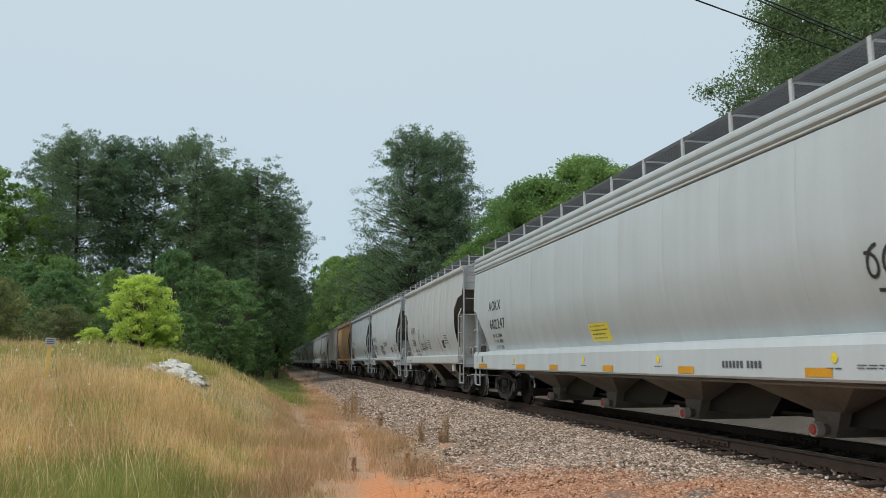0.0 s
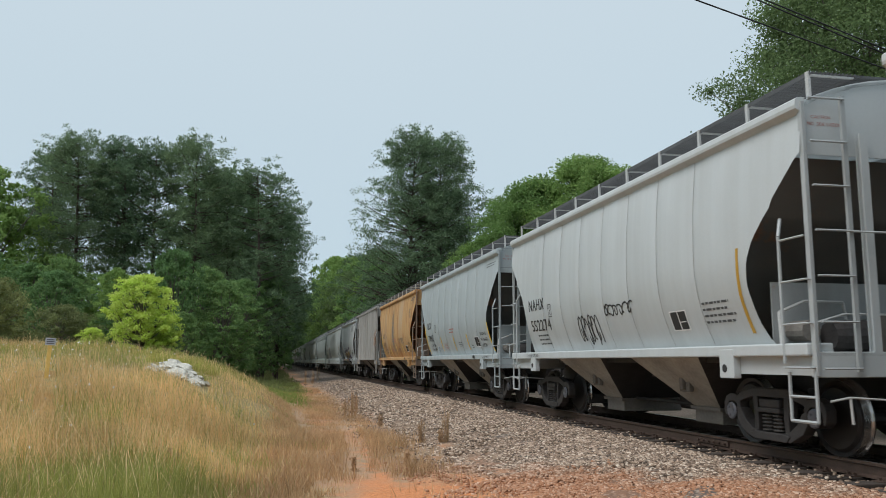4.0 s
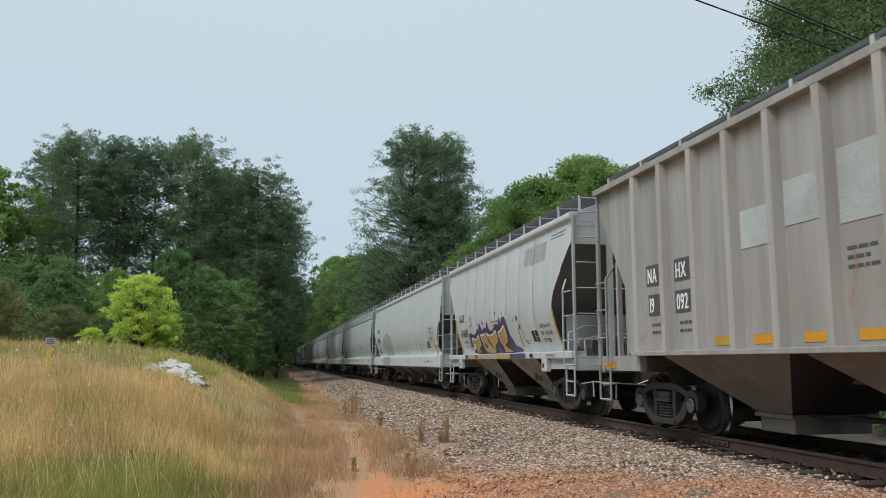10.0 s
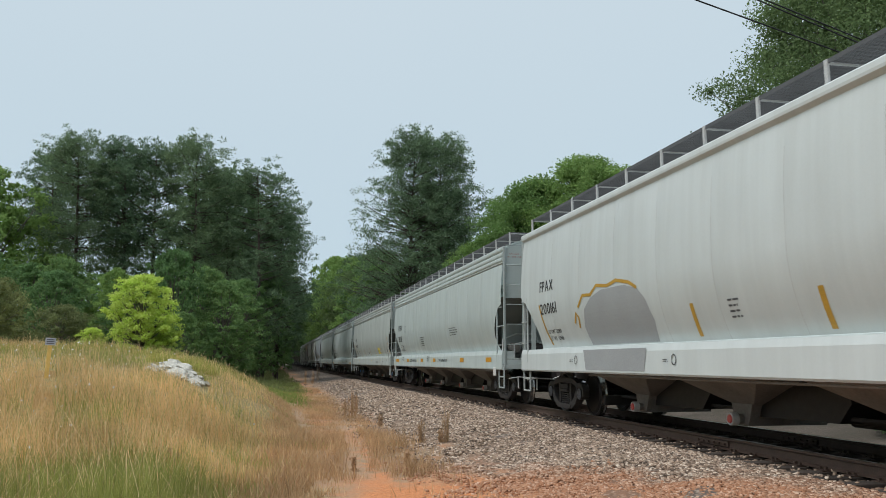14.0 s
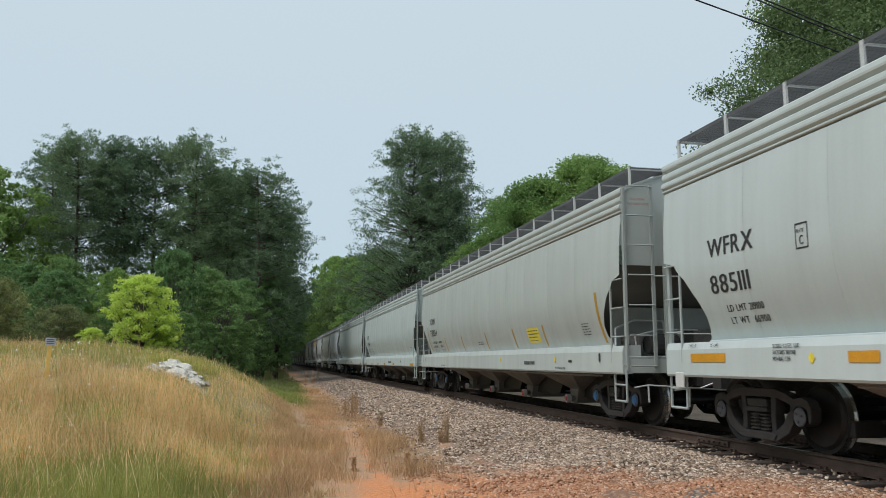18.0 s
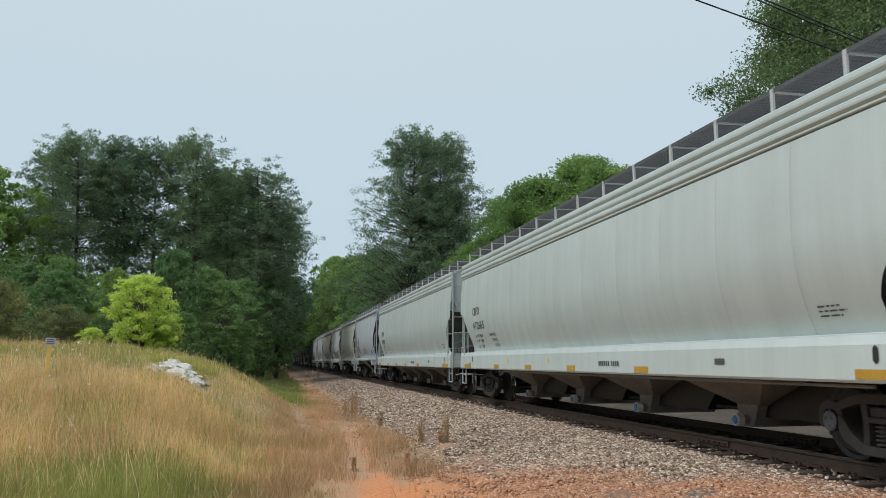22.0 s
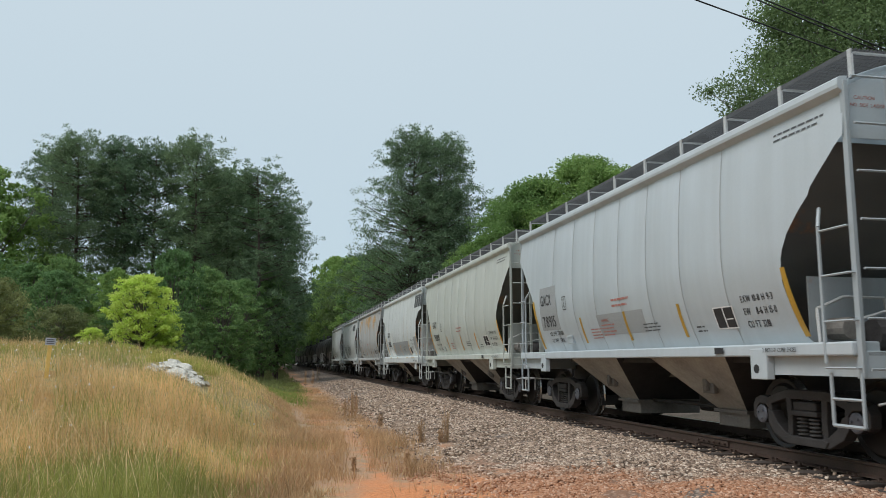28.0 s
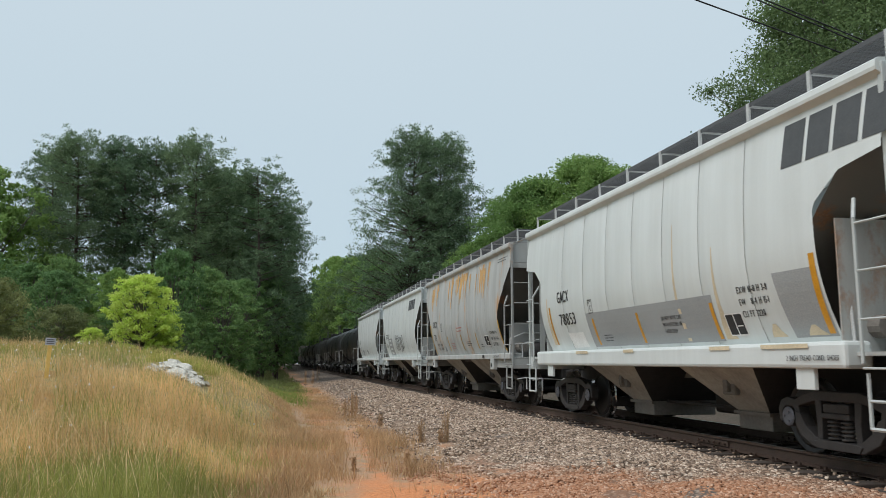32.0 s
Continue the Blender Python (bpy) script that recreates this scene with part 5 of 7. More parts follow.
def weights(car, y, z, a, b, c=None, size=0.14):
    lettering(car, "LD LMT " + a, y, z, size, narrow=0.92, name="weight_lettering")
    lettering(car, "LT WT  " + b, y, z - size * 1.25, size, narrow=0.92, name="weight_lettering")
    if c:
        lettering(car, "CU FT  " + c, y, z - size * 2.5, size, narrow=0.92, name="weight_lettering")


def dims(car, y, z, a, b, c, size=0.125):
    for k, w in enumerate((a, b, c)):
        lettering(car, w, y, z - k * size * 1.3, size, name="size_lettering")


def reporting(car, mark, number, y, z, size=0.36, mat=None, gap=0.47, wide=(0.98, 1.15)):
    lettering(car, mark, y, z, size, mat, wide[0], name="car_mark")
    lettering(car, number, y, z - gap, size, mat, wide[1], name="car_number")


def short_marks(car, mark, number, tone, ld, lt, cuft, letters=None):
    reporting(car, mark, number, 4.35, 2.36, 0.34, letters, wide=(0.64, 1.0))
    weights(car, 4.1, 1.70, ld, lt, size=0.12)
    plate_c(car, 3.0, 2.2, mat=letters)
    for y in (2.2, 0.17, -1.75):
        stripe(car, y, 1.5, 2.0, mat=tone)
    sheet(car, "reflector_stripe", [(1.42, 4.84, 4.72), (2.0, 4.82, 4.70), (2.5, 4.92, 4.80)], tone, label="yellow reflective stripe")
    sheet(car, "reflector_stripe", [(1.43, -4.48, -4.58), (1.8, -4.44, -4.54), (2.25, -4.40, -4.49)], tone, label="yellow reflective stripe")
    bars(car, 0.55, 2.08, 0.85, 0.2, 2, M_RED)
    bars(car, 1.75, 1.56, 0.6, 0.22, 4, M_RED)
    bars(car, -0.5, 1.62, 0.7, 0.16, 3)
    bars(car, -2.15, 1.55, 0.3, 0.12, 2)
    data_panel(car, -2.72, 1.58)
    dims(car, -3.45, 1.90, "EXW 10-8 H 9-3", "EW   8-6 H 15-0", "CU FT " + cuft)
    bm = B()
    w0 = -bulge(1.6)
    box(bm, w0 - 0.035, w0 + 0.03, 2.62, 2.88, 1.5, 1.70, 0.01)
    box(bm, w0 - 0.05, w0 - 0.03, 2.60, 2.90, 1.635, 1.665)
    holder = part("card_holder", bm, M_PAINT, car, "small grey routing card holder")
    holder.color = tuple(0.8 * c for c in next(o for o in car.children if o.name.startswith("side_sheet")).color[:3]) + (1,)
    sill_mark(car, -2.9, -3.12, 1.24, 1.32, M_BLACK, "builder_plate")
    lettering(car, "2 INCH HF COMP SHOES", -4.0, 1.25, 0.075, side=flat_side)
    bars(car, -4.35, 3.78, 1.0, 0.14, 2, M_DGREY)


car_tag(car_a, "white_long_hopper_car", "pale grey four-bay hopper car with black spray tag")
reporting(car_a, "AOKX", "602247", 7.85, 2.52, 0.38, gap=0.5)
weights(car_a, 7.78, 1.80, "220300", "65700", "6260", 0.125)
yp = sheet(car_a, "warning_sign", [(1.52, 0.85, -0.05), (1.86, 0.85, -0.05)], M_LEMON, label="yellow safety sign with black bars")
for k in range(4):
    bars(car_a, 0.78, 1.55 + 0.075 * k, 0.75, 0.07, 1)
for y0, y1 in ((9.0, 8.1), (5.3, 4.6), (2.85, 2.35), (-0.05, -0.5), (-2.84, -3.3), (-5.76, -6.22)):
    sill_mark(car_a, y0, y1, 0.97, 1.07, M_ORANGE)
for y in (-2.2, -6.25, 5.5, 0.9):
    sheet(car_a, "warning_diamond", [(1.12, y, y - 0.02), (1.14, y + 0.03, y - 0.05), (1.18, y + 0.05, y - 0.07), (1.22, y + 0.03, y - 0.05), (1.24, y, y - 0.02)], M_LEMON, flat_side, rows=1)
    bars(car_a, y + 0.12, 1.05, 0.3, 0.04, 1, side=flat_side)
for k in range(10):
    sill_mark(car_a, -4.05 - 0.085 * k - (0.06 if k > 5 else 0), -4.105 - 0.085 * k - (0.06 if k > 5 else 0), 1.06, 1.15, M_DGREY, "maker_bar")
tag(car_a, 3, -6.75, 1.95, 0.75, 0.36, width=0.04, n=3)
tag(car_a, 4, -6.85, 1.58, 0.7, 0.34, width=0.04, n=3)
bars(car_a, -6.6, 1.06, 0.6, 0.06, 2, side=flat_side)

car_tag(car_b, "box_sill_hopper_car", "warm grey two-bay hopper car with grey scribbles")
reporting(car_b, "ALHX", "3334", 3.95, 2.30, 0.38, M_DGREY, 0.5, (0.84, 1.0))
weights(car_b, 3.8, 1.55, "230500", "55500", size=0.14)
plate_c(car_b, 2.3, 2.12, 0.3, M_DGREY)
tag(car_b, 8, 2.1, 1.55, 1.2, 0.36, M_DGREY, 0.024, 6)
tri_strip(car_b, "spray_stroke", [(2.25, 1.62), (1.6, 1.66), (0.75, 1.7)], 0.03, M_DGREY)
tri_strip(car_b, "spray_stroke", [(1.25, 1.6), (1.2, 1.95), (1.15, 2.2), (1.3, 2.05)], 0.024, M_DGREY)
bars(car_b, 0.6, 1.6, 0.5, 0.4, 5, M_DGREY)
data_panel(car_b, -2.1, 1.6, 0.4, 0.34)
bars(car_b, -2.6, 1.75, 0.6, 0.35, 4, M_DGREY)
bars(car_b, 4.6, 1.16, 0.9, 0.05, 1, M_DGREY, flat_side)
for y in (4.45, 2.45, -1.6):
    sheet(car_b, "rust_stripe", [(1.5, y, y - 0.08), (2.1, y, y - 0.05)], M_RED)

car_tag(car_c, "light_grey_hopper_car", "light grey two-bay hopper car with black tags")
reporting(car_c, "NAHX", "552274", 4.5, 2.3, 0.36)
plate_c(car_c, 3.2, 2.1)
tag(car_c, 12, 1.6, 1.45, 1.0, 0.6, None, 0.035, 6)
tag(car_c, 13, 0.2, 1.95, 1.2, 0.22, None, 0.03, 6)
data_panel(car_c, -2.2, 1.6)
bars(car_c, -3.2, 1.65, 0.8, 0.35, 4, M_DGREY)
bars(car_c, 4.2, 1.5, 0.8, 0.28, 3)
lettering(car_c, "2 INCH HF COMP SHOES", 4.6, 1.25, 0.09, side=flat_side)
sheet(car_c, "rust_stripe", [(1.5, -4.2, -4.27), (2.0, -4.18, -4.25), (2.6, -4.24, -4.3)], M_OCHRE)

car_tag(car_d, "blue_grey_hopper_car", "clean blue-grey two-bay hopper car with yellow stripes")
short_marks(car_d, "GACX", "78937", M_YELLOW, "233000", "53000", "3281")

car_tag(car_e, "tan_hopper_car", "rust-stained tan two-bay hopper car with scribbles")
short_marks(car_e, "GACX", "6373", M_YELLOW, "233000", "53000", "3281", M_DGREY)
tag(car_e, 21, -1.1, 1.95, 1.4, 0.3, M_DGREY, 0.025, 5)
tag(car_e, 22, -4.0, 3.0, 0.7, 0.5, M_DGREY, 0.02, 3)
tag(car_e, 23, -4.5, 3.6, 0.8, 0.35, M_DGREY, 0.02, 3)
for k in range(7):
    y = 1.05 - 0.09 * k
    sheet(car_e, "soot_streak", [(1.42 + 0.25 * (k % 3), y, y - 0.05), (2.6, y - 0.01, y - 0.07), (3.5 + 0.18 * (k % 4), y - 0.02, y - 0.04)], M_SOOT, rows=6)


def on_panel(z):
    return 1.503


car_tag(car_f, "ribbed_hopper_car", "dirty grey ribbed hopper car with white lettering")
OFFSET[0] = 0.1
for y, z, words in ((3.6, 2.40, "NA"), (2.66, 2.40, "HX"), (3.55, 1.92, "19"), (2.66, 1.92, "092")):
    w = 0.2 * len(words) + 0.08
    sheet(car_f, "lettering_field", [(z - 0.05, y + 0.05, y + 0.05 - w), (z + 0.29, y + 0.05, y + 0.05 - w)], M_DGREY, on_panel, rows=1)
    lettering(car_f, words, y, z, 0.34, M_WHITE, 0.62, lambda z: 1.507, name="car_mark")
bars(car_f, 3.5, 1.55, 0.5, 0.24, 2, M_DGREY, on_panel)
bars(car_f, 2.6, 1.55, 0.5, 0.24, 2, M_DGREY, on_panel)
for y in (1.62, 0.7, -0.3, -1.2):
    sheet(car_f, "sill_reflector", [(1.36, y, y - 0.5), (1.48, y, y - 0.5)], M_ORANGE if y < 1 else M_OCHRE, on_panel, rows=1)
for y, z0, z1 in ((-1.37, 2.62, 3.45), (-2.32, 2.7, 3.55), (-0.41, 2.75, 3.3), (0.54, 2.6, 3.1), (-3.27, 2.55, 3.2), (-4.22, 2.75, 3.6)):
    sheet(car_f, "faded_panel", [(z0, y + 0.34, y - 0.34), (z1, y + 0.34, y - 0.34)], M_FADED, on_panel, rows=1, label="paler patch of overpaint")
sheet(car_f, "data_panel", [(1.5, -2.0, -2.4), (1.85, -2.0, -2.4)], M_DGREY, on_panel, rows=1)
bars(car_f, -2.9, 1.5, 0.3, 0.25, 3, M_WHITE, on_panel)
bars(car_f, -1.1, 2.1, 0.5, 0.3, 3, M_DGREY, on_panel)
for e_ in (5.66, -5.0):
    for k in range(2):
        sheet(car_f, "end_reflector", [(1.02, e_ - 0.36 * k, e_ - 0.36 * k - 0.3), (1.13, e_ - 0.36 * k, e_ - 0.36 * k - 0.3)], M_ORANGE, lambda z: 1.503, rows=1)

car_tag(car_g, "graffiti_hopper_car", "off-white two-bay hopper car with violet and gold graffiti")
short_marks(car_g, "GACX", "64607", M_OCHRE, "232500", "53500", "3281")
rng_g = random.Random(31)


def fill(car, name, outline, material, lift, step=0.025):
    """A sprayed shape given by its outline of (y, z), laid in thin rows so that it follows the round side."""
    verts, faces = [], []

    def crossings(z):
        ys = []
        for (ya, za), (yb, zb) in zip(outline, outline[1:] + outline[:1]):
            if (za > z) != (zb > z):
                ys.append(ya + (yb - ya) * (z - za) / (zb - za))
        return sorted(ys)
    lo, hi = min(p[1] for p in outline), max(p[1] for p in outline)
    rows = max(1, int((hi - lo) / step))
    for k in range(rows):
        z0, z1 = lo + (hi - lo) * k / rows, lo + (hi - lo) * (k + 1) / rows
        a, b = crossings(z0 + 1e-4), crossings(z1 - 1e-4)
        if len(a) != len(b):
            a = b = crossings((z0 + z1) / 2)
        for i in range(0, len(a) - 1, 2):
            q = len(verts)
            for y, z in ((a[i], z0), (a[i + 1], z0), (b[i + 1], z1), (b[i], z1)):
                verts.append((-bulge(z) - lift, y + OFFSET[0], z))
            faces.append((q, q + 1, q + 2, q + 3))
    return raw(name, verts, faces, material, car)


def rounded(outline, times=2):
    """Corner cutting: turns an angular outline into a soft sprayed one."""
    for _ in range(times):
        out = []
        for (ya, za), (yb, zb) in zip(outline, outline[1:] + outline[:1]):
            out += [(ya * 0.78 + yb * 0.22, za * 0.78 + zb * 0.22), (ya * 0.22 + yb * 0.78, za * 0.22 + zb * 0.78)]
        outline = out
    return outline


BACK = [(3.35, 1.36), (3.28, 1.52), (3.42, 1.68), (3.28, 1.82), (3.38, 2.0), (3.1, 2.12), (2.7, 2.0), (2.3, 2.06), (2.05, 2.24), (1.9, 2.12), (1.75, 2.40), (1.6, 2.32), (1.45, 2.12), (1.1, 2.22), (0.9, 2.16), (0.7, 2.42), (0.6, 2.12), (0.3, 2.06), (0.0, 2.16),
        (-0.3, 2.28), (-0.6, 2.2), (-0.72, 2.52), (-0.85, 2.25), (-1.0, 2.42), (-1.3, 2.46), (-1.45, 2.2), (-1.5, 1.9), (-1.72, 1.74), (-1.8, 1.55), (-2.15, 1.52), (-2.35, 1.43), (-2.25, 1.36)]


def fit_in(outline):
    """The piece as sprayed: a little smaller than drawn, from its first letter's edge."""
    return [(3.35 - (3.35 - y) * 0.88, 1.37 + (z - 1.37) * 0.88) for y, z in outline]


fill(car_g, "graffiti_back", rounded(fit_in(BACK), 1), M_PURPLE, SKIN * 2)
LETTER_SHAPES = (
    [(3.08, 1.98), (2.75, 1.90), (2.4, 1.88), (2.08, 2.0), (1.93, 2.05), (1.95, 1.62), (2.25, 1.58), (2.42, 1.52), (2.2, 1.43), (2.0, 1.37), (2.9, 1.37), (2.82, 1.55), (3.05, 1.58), (3.12, 1.75)],
    [(1.87, 2.07), (1.5, 2.0), (1.18, 2.10), (1.05, 1.86), (0.75, 1.6), (0.42, 1.42), (0.42, 1.37), (1.72, 1.37), (1.80, 1.7)],
    [(1.12, 2.12), (0.8, 1.98), (0.4, 1.95), (0.0, 2.04), (-0.22, 2.15), (-0.25, 1.73), (0.05, 1.65), (0.27, 1.6), (0.30, 1.37), (0.50, 1.37), (0.68, 1.62), (0.98, 1.86)],
    [(-0.32, 2.03), (-0.7, 2.08), (-1.1, 2.22), (-1.22, 2.25), (-1.32, 1.78), (-1.05, 1.63), (-0.75, 1.6), (-1.3, 1.43), (-1.45, 1.37), (-0.25, 1.37), (-0.55, 1.5), (-0.34, 1.66), (-0.30, 1.85)])
for shape in map(fit_in, LETTER_SHAPES):
    soft = rounded(shape, 2)
    fill(car_g, "graffiti_fill", soft, M_GOLD, SKIN * 3)
    tri_strip(car_g, "graffiti_edge", soft + soft[:1], 0.035, M_BLACK, lift=SKIN * 3.6)
    my, mz = sum(p[0] for p in shape) / len(shape), sum(p[1] for p in shape) / len(shape)
    inner = [(my + (y - my) * 0.86, mz + (z - mz) * 0.84) for y, z in soft]
    crest = [p for p in inner if p[1] > mz + 0.06]
    tri_strip(car_g, "graffiti_shine", sorted(crest, key=lambda p: -p[0]), 0.042, M_WHITE, lift=SKIN * 4)
fill(car_g, "graffiti_hole", rounded(fit_in([(1.48, 1.76), (1.18, 1.56), (1.52, 1.54)]), 1), M_PURPLE, SKIN * 4.2)
fill(car_g, "graffiti_hole", rounded(fit_in([(2.62, 1.52), (2.45, 1.38), (2.66, 1.38)]), 1), M_PURPLE, SKIN * 4.2)
for y0, y1 in ((1.92, 1.86), (0.4, 0.32), (-0.27, -0.33), (2.42, 1.95)):
    fill(car_g, "graffiti_shade", fit_in([(y0, 1.37), (y1, 1.37), (y1 - 0.02, 1.6), (y0 + 0.02, 1.56)]), M_BLACK, SKIN * 3.4)
for k in range(17):
    y, z, r = 3.1 - rng_g.random() * 4.6, rng_g.uniform(2.15, 2.5), rng_g.uniform(0.025, 0.055)
    fill(car_g, "paint_blot", [(y + r * 0.8 * math.cos(a * math.tau / 10), z + r * math.sin(a * math.tau / 10)) for a in range(10)], (M_PURPLE, M_PURPLE, M_PURPLE, M_RED)[k % 4], SKIN)
for y, z, w in ((-1.72, 2.2, 0.16), (-1.88, 2.0, 0.1)):
    fill(car_g, "paint_blot", rounded([(y, z + 0.08), (y - w, z + 0.06), (y - w, z - 0.06), (y, z - 0.08)], 2), M_PURPLE, SKIN)
for y0, y1, m_ in ((3.5, 3.15, M_PURPLE), (3.15, 2.25, M_GOLD), (2.25, 2.0, M_PURPLE), (2.0, 1.5, M_GOLD), (1.5, 1.3, M_GREYPATCH), (1.3, 0.8, M_GOLD), (0.8, 0.1, M_GREYPATCH), (0.1, -1.3, M_GOLD), (-1.3, -2.55, M_PURPLE)):
    sill_mark(car_g, y0, y1, 1.215, 1.335, m_, "graffiti_sill")


def logo(car, y, z, h, mat, narrow=0.8, slant=0.12):
    """Maker's emblem as four plain slanted slabs."""
    for k in range(4):
        y0 = y - k * h * narrow
        w = h * narrow * 0.86
        s_ = slant * h
        sheet(car, "emblem_slab", [(z, y0, y0 - w), (z + h, y0 - s_, y0 - w - s_)], mat, rows=6)


logo(car_g, -2.45, 3.40, 0.42, M_GREYPATCH, 0.95)

car_tag(car_h, "smooth_white_hopper_car", "off-white four-bay hopper car with grey overpaint blob")
reporting(car_h, "FPAX", "200161", 8.15, 2.68, 0.34, gap=0.5)
weights(car_h, 7.9, 1.75, "220100", "65900", size=0.12)
sheet(car_h, "overpaint_patch", [(1.46, 5.7, 2.9), (1.8, 5.75, 2.8), (2.15, 5.6, 2.95), (2.35, 5.2, 3.2), (2.45, 4.7, 3.7)], M_GREYPATCH, lift=SKIN * 0.4, rows=4, label="grey rolled-on patch over graffiti")
sheet(car_h, "overpaint_patch", [(0.98, 5.5, 3.0), (1.36, 5.6, 2.9)], M_GREYPATCH, flat_side, lift=SKIN * 0.4, rows=2)
tri_strip(car_h, "spray_stroke", [(5.9, 2.2), (5.6, 2.42), (5.2, 2.4), (4.9, 2.55), (4.4, 2.5), (4.0, 2.56), (3.5, 2.48), (3.2, 2.36)], 0.06, M_OCHRE)
tri_strip(car_h, "spray_stroke", [(6.2, 1.9), (6.05, 2.1), (5.95, 2.0), (6.0, 1.8)], 0.07, M_OCHRE)
for y, z1 in ((1.6, 1.98), (-1.25, 1.98), (-5.0, 1.98), (-8.0, 2.45)):
    stripe(car_h, y, 1.5, z1, 0.1, M_OCHRE)
sheet(car_h, "reflector_stripe", [(1.5, 7.95, 7.87), (2.4, 8.25, 8.17)], M_OCHRE, label="yellow reflective stripe")
data_panel(car_h, -6.6, 1.64, 0.5, 0.3)
dims(car_h, -7.25, 2.36, "EXW 10-8 H 8-5", "EW   8-8 H 15-1", "CU FT 6221", 0.115)
bars(car_h, -7.2, 1.9, 0.6, 0.16, 2, M_DGREY)
sheet(car_h, "notice", [(1.55, -7.75, -7.95), (1.78, -7.75, -7.95)], M_YELLOW)
bars(car_h, -8.0, 1.68, 0.6, 0.08, 2)
bars(car_h, -6.3, 1.6, 0.25, 0.25, 5)
bars(car_h, 0.6, 1.7, 0.3, 0.3, 4)
for y in (6.0, 2.0, -2.7, -6.6):
    for a in range(10):
        t0, t1 = a * math.tau / 10, (a + 1) * math.tau / 10
        tri_strip(car_h, "round_badge", [(y + math.cos(t0) * 0.07, 1.17 + math.sin(t0) * 0.08), (y + math.cos(t1) * 0.07, 1.17 + math.sin(t1) * 0.08)], 0.02, M_DGREY, flat_side)
    bars(car_h, y + 0.35, 1.13, 0.2, 0.06, 2, M_DGREY, flat_side)
lettering(car_h, "2 INCH HF COMP SHOES", -7.45, 1.12, 0.075, side=flat_side)
sill_mark(car_h, -7.05, -7.3, 1.1, 1.18, M_DGREY, "builder_plate")

car_tag(car_i, "orange_flash_hopper_car", "white four-bay hopper car with orange sill reflectors")
reporting(car_i, "WFRX", "885111", 8.28, 2.56, 0.36, gap=0.5)
weights(car_i, 8.0, 1.80, "219100", "66900", size=0.13)
plate_c(car_i, 6.35, 2.42, 0.3)
for y0, y1 in ((8.85, 7.95), (5.6, 5.15), (2.2, 1.75), (-0.35, -0.8), (-4.8, -5.3), (-8.0, -8.6)):
    sill_mark(car_i, y0, y1, 1.13, 1.25, M_ORANGE)
for y in (4.8, -1.3):
    lettering(car_i, "DO NOT HAMMER ON CAR", y, 1.13, 0.15, narrow=0.75, side=flat_side)
lettering(car_i, "2 INCH HF", 8.9, 1.34, 0.06, side=flat_side)
lettering(car_i, "LIFT AND", 8.3, 1.34, 0.06, side=flat_side)
for k, w in enumerate(("SECURE GATES AND", "HATCHES BEFORE", "MOVING CAR")):
    for y in (6.9, 0.9):
        lettering(car_i, w, y, 1.30 - 0.075 * k, 0.07, side=flat_side)
bars(car_i, 2.6, 1.75, 0.8, 0.4, 5)
bars(car_i, -3.0, 2.0, 1.3, 0.3, 4)
for y in (6.2, 2.9, -0.1):
    sheet(car_i, "warning_diamond", [(1.12, y, y - 0.02), (1.18, y + 0.05, y - 0.07), (1.24, y, y - 0.02)], M_LEMON, flat_side, rows=1)
for y in (9.2, -8.9):
    bm = B()
    box(bm, -1.63, -1.60, y - 0.12, y + 0.12, 0.76, 0.98, 0.01)
    o = part("pull_bracket", bm, M_PAINT, car_i)
    o.color = (0.6, 0.6, 0.58, 1)

car_tag(car_j, "beige_long_hopper_car", "beige four-bay hopper car with yellow safety sign")
reporting(car_j, "XOMX", "730054", 7.83, 2.50, 0.34, gap=0.42)
weights(car_j, 7.72, 1.80, "220100", "65900", "6260", 0.12)
for k, w in enumerate(("99800KG", "29900KG", "177  CU M")):
    lettering(car_j, w, 6.52 - 0.08 * k, 1.80 - 0.15 * k, 0.12, narrow=0.92, name="weight_lettering")
sheet(car_j, "warning_sign", [(1.58, -3.98, -4.84), (1.92, -3.98, -4.84)], M_LEMON, label="yellow safety sign with black bars")
for k in range(4):
    bars(car_j, -4.04, 1.6 + 0.075 * k, 0.75, 0.07, 1)
for y in (5.46, 2.92, -0.06, -2.79, -5.12):
    stripe(car_j, y, 1.48, 1.95, 0.09, M_OCHRE)
stripe(car_j, -8.4, 1.48, 2.42, 0.1, M_OCHRE)
sheet(car_j, "reflector_stripe", [(1.5, 8.2, 8.11), (1.95, 8.27, 8.18), (2.42, 8.3, 8.22)], M_OCHRE, label="yellow reflective stripe")
bars(car_j, -7.5, 1.64, 0.45, 0.26, 5)
bars(car_j, 0.9, 1.62, 0.8, 0.12, 2)
for k in range(10):
    sill_mark(car_j, -4.05 - 0.075 * k - (0.05 if k > 5 else 0), -4.1 - 0.075 * k - (0.05 if k > 5 else 0), 1.07, 1.15, M_DGREY, "maker_bar")
for y in (-2.0, -6.2, 5.0):
    sheet(car_j, "warning_diamond", [(1.12, y, y - 0.02), (1.18, y + 0.05, y - 0.07), (1.24, y, y - 0.02)], M_LEMON, flat_side, rows=1)
lettering(car_j, "APPLY CAP BEFORE SHIPPING", -6.2, 0.985, 0.06, side=flat_side)
lettering(car_j, "APPLY CAP BEFORE SHIPPING", 5.6, 0.985, 0.06, side=flat_side)
sill_mark(car_j, -7.0, -7.2, 1.12, 1.17, M_BLACK, "builder_plate")

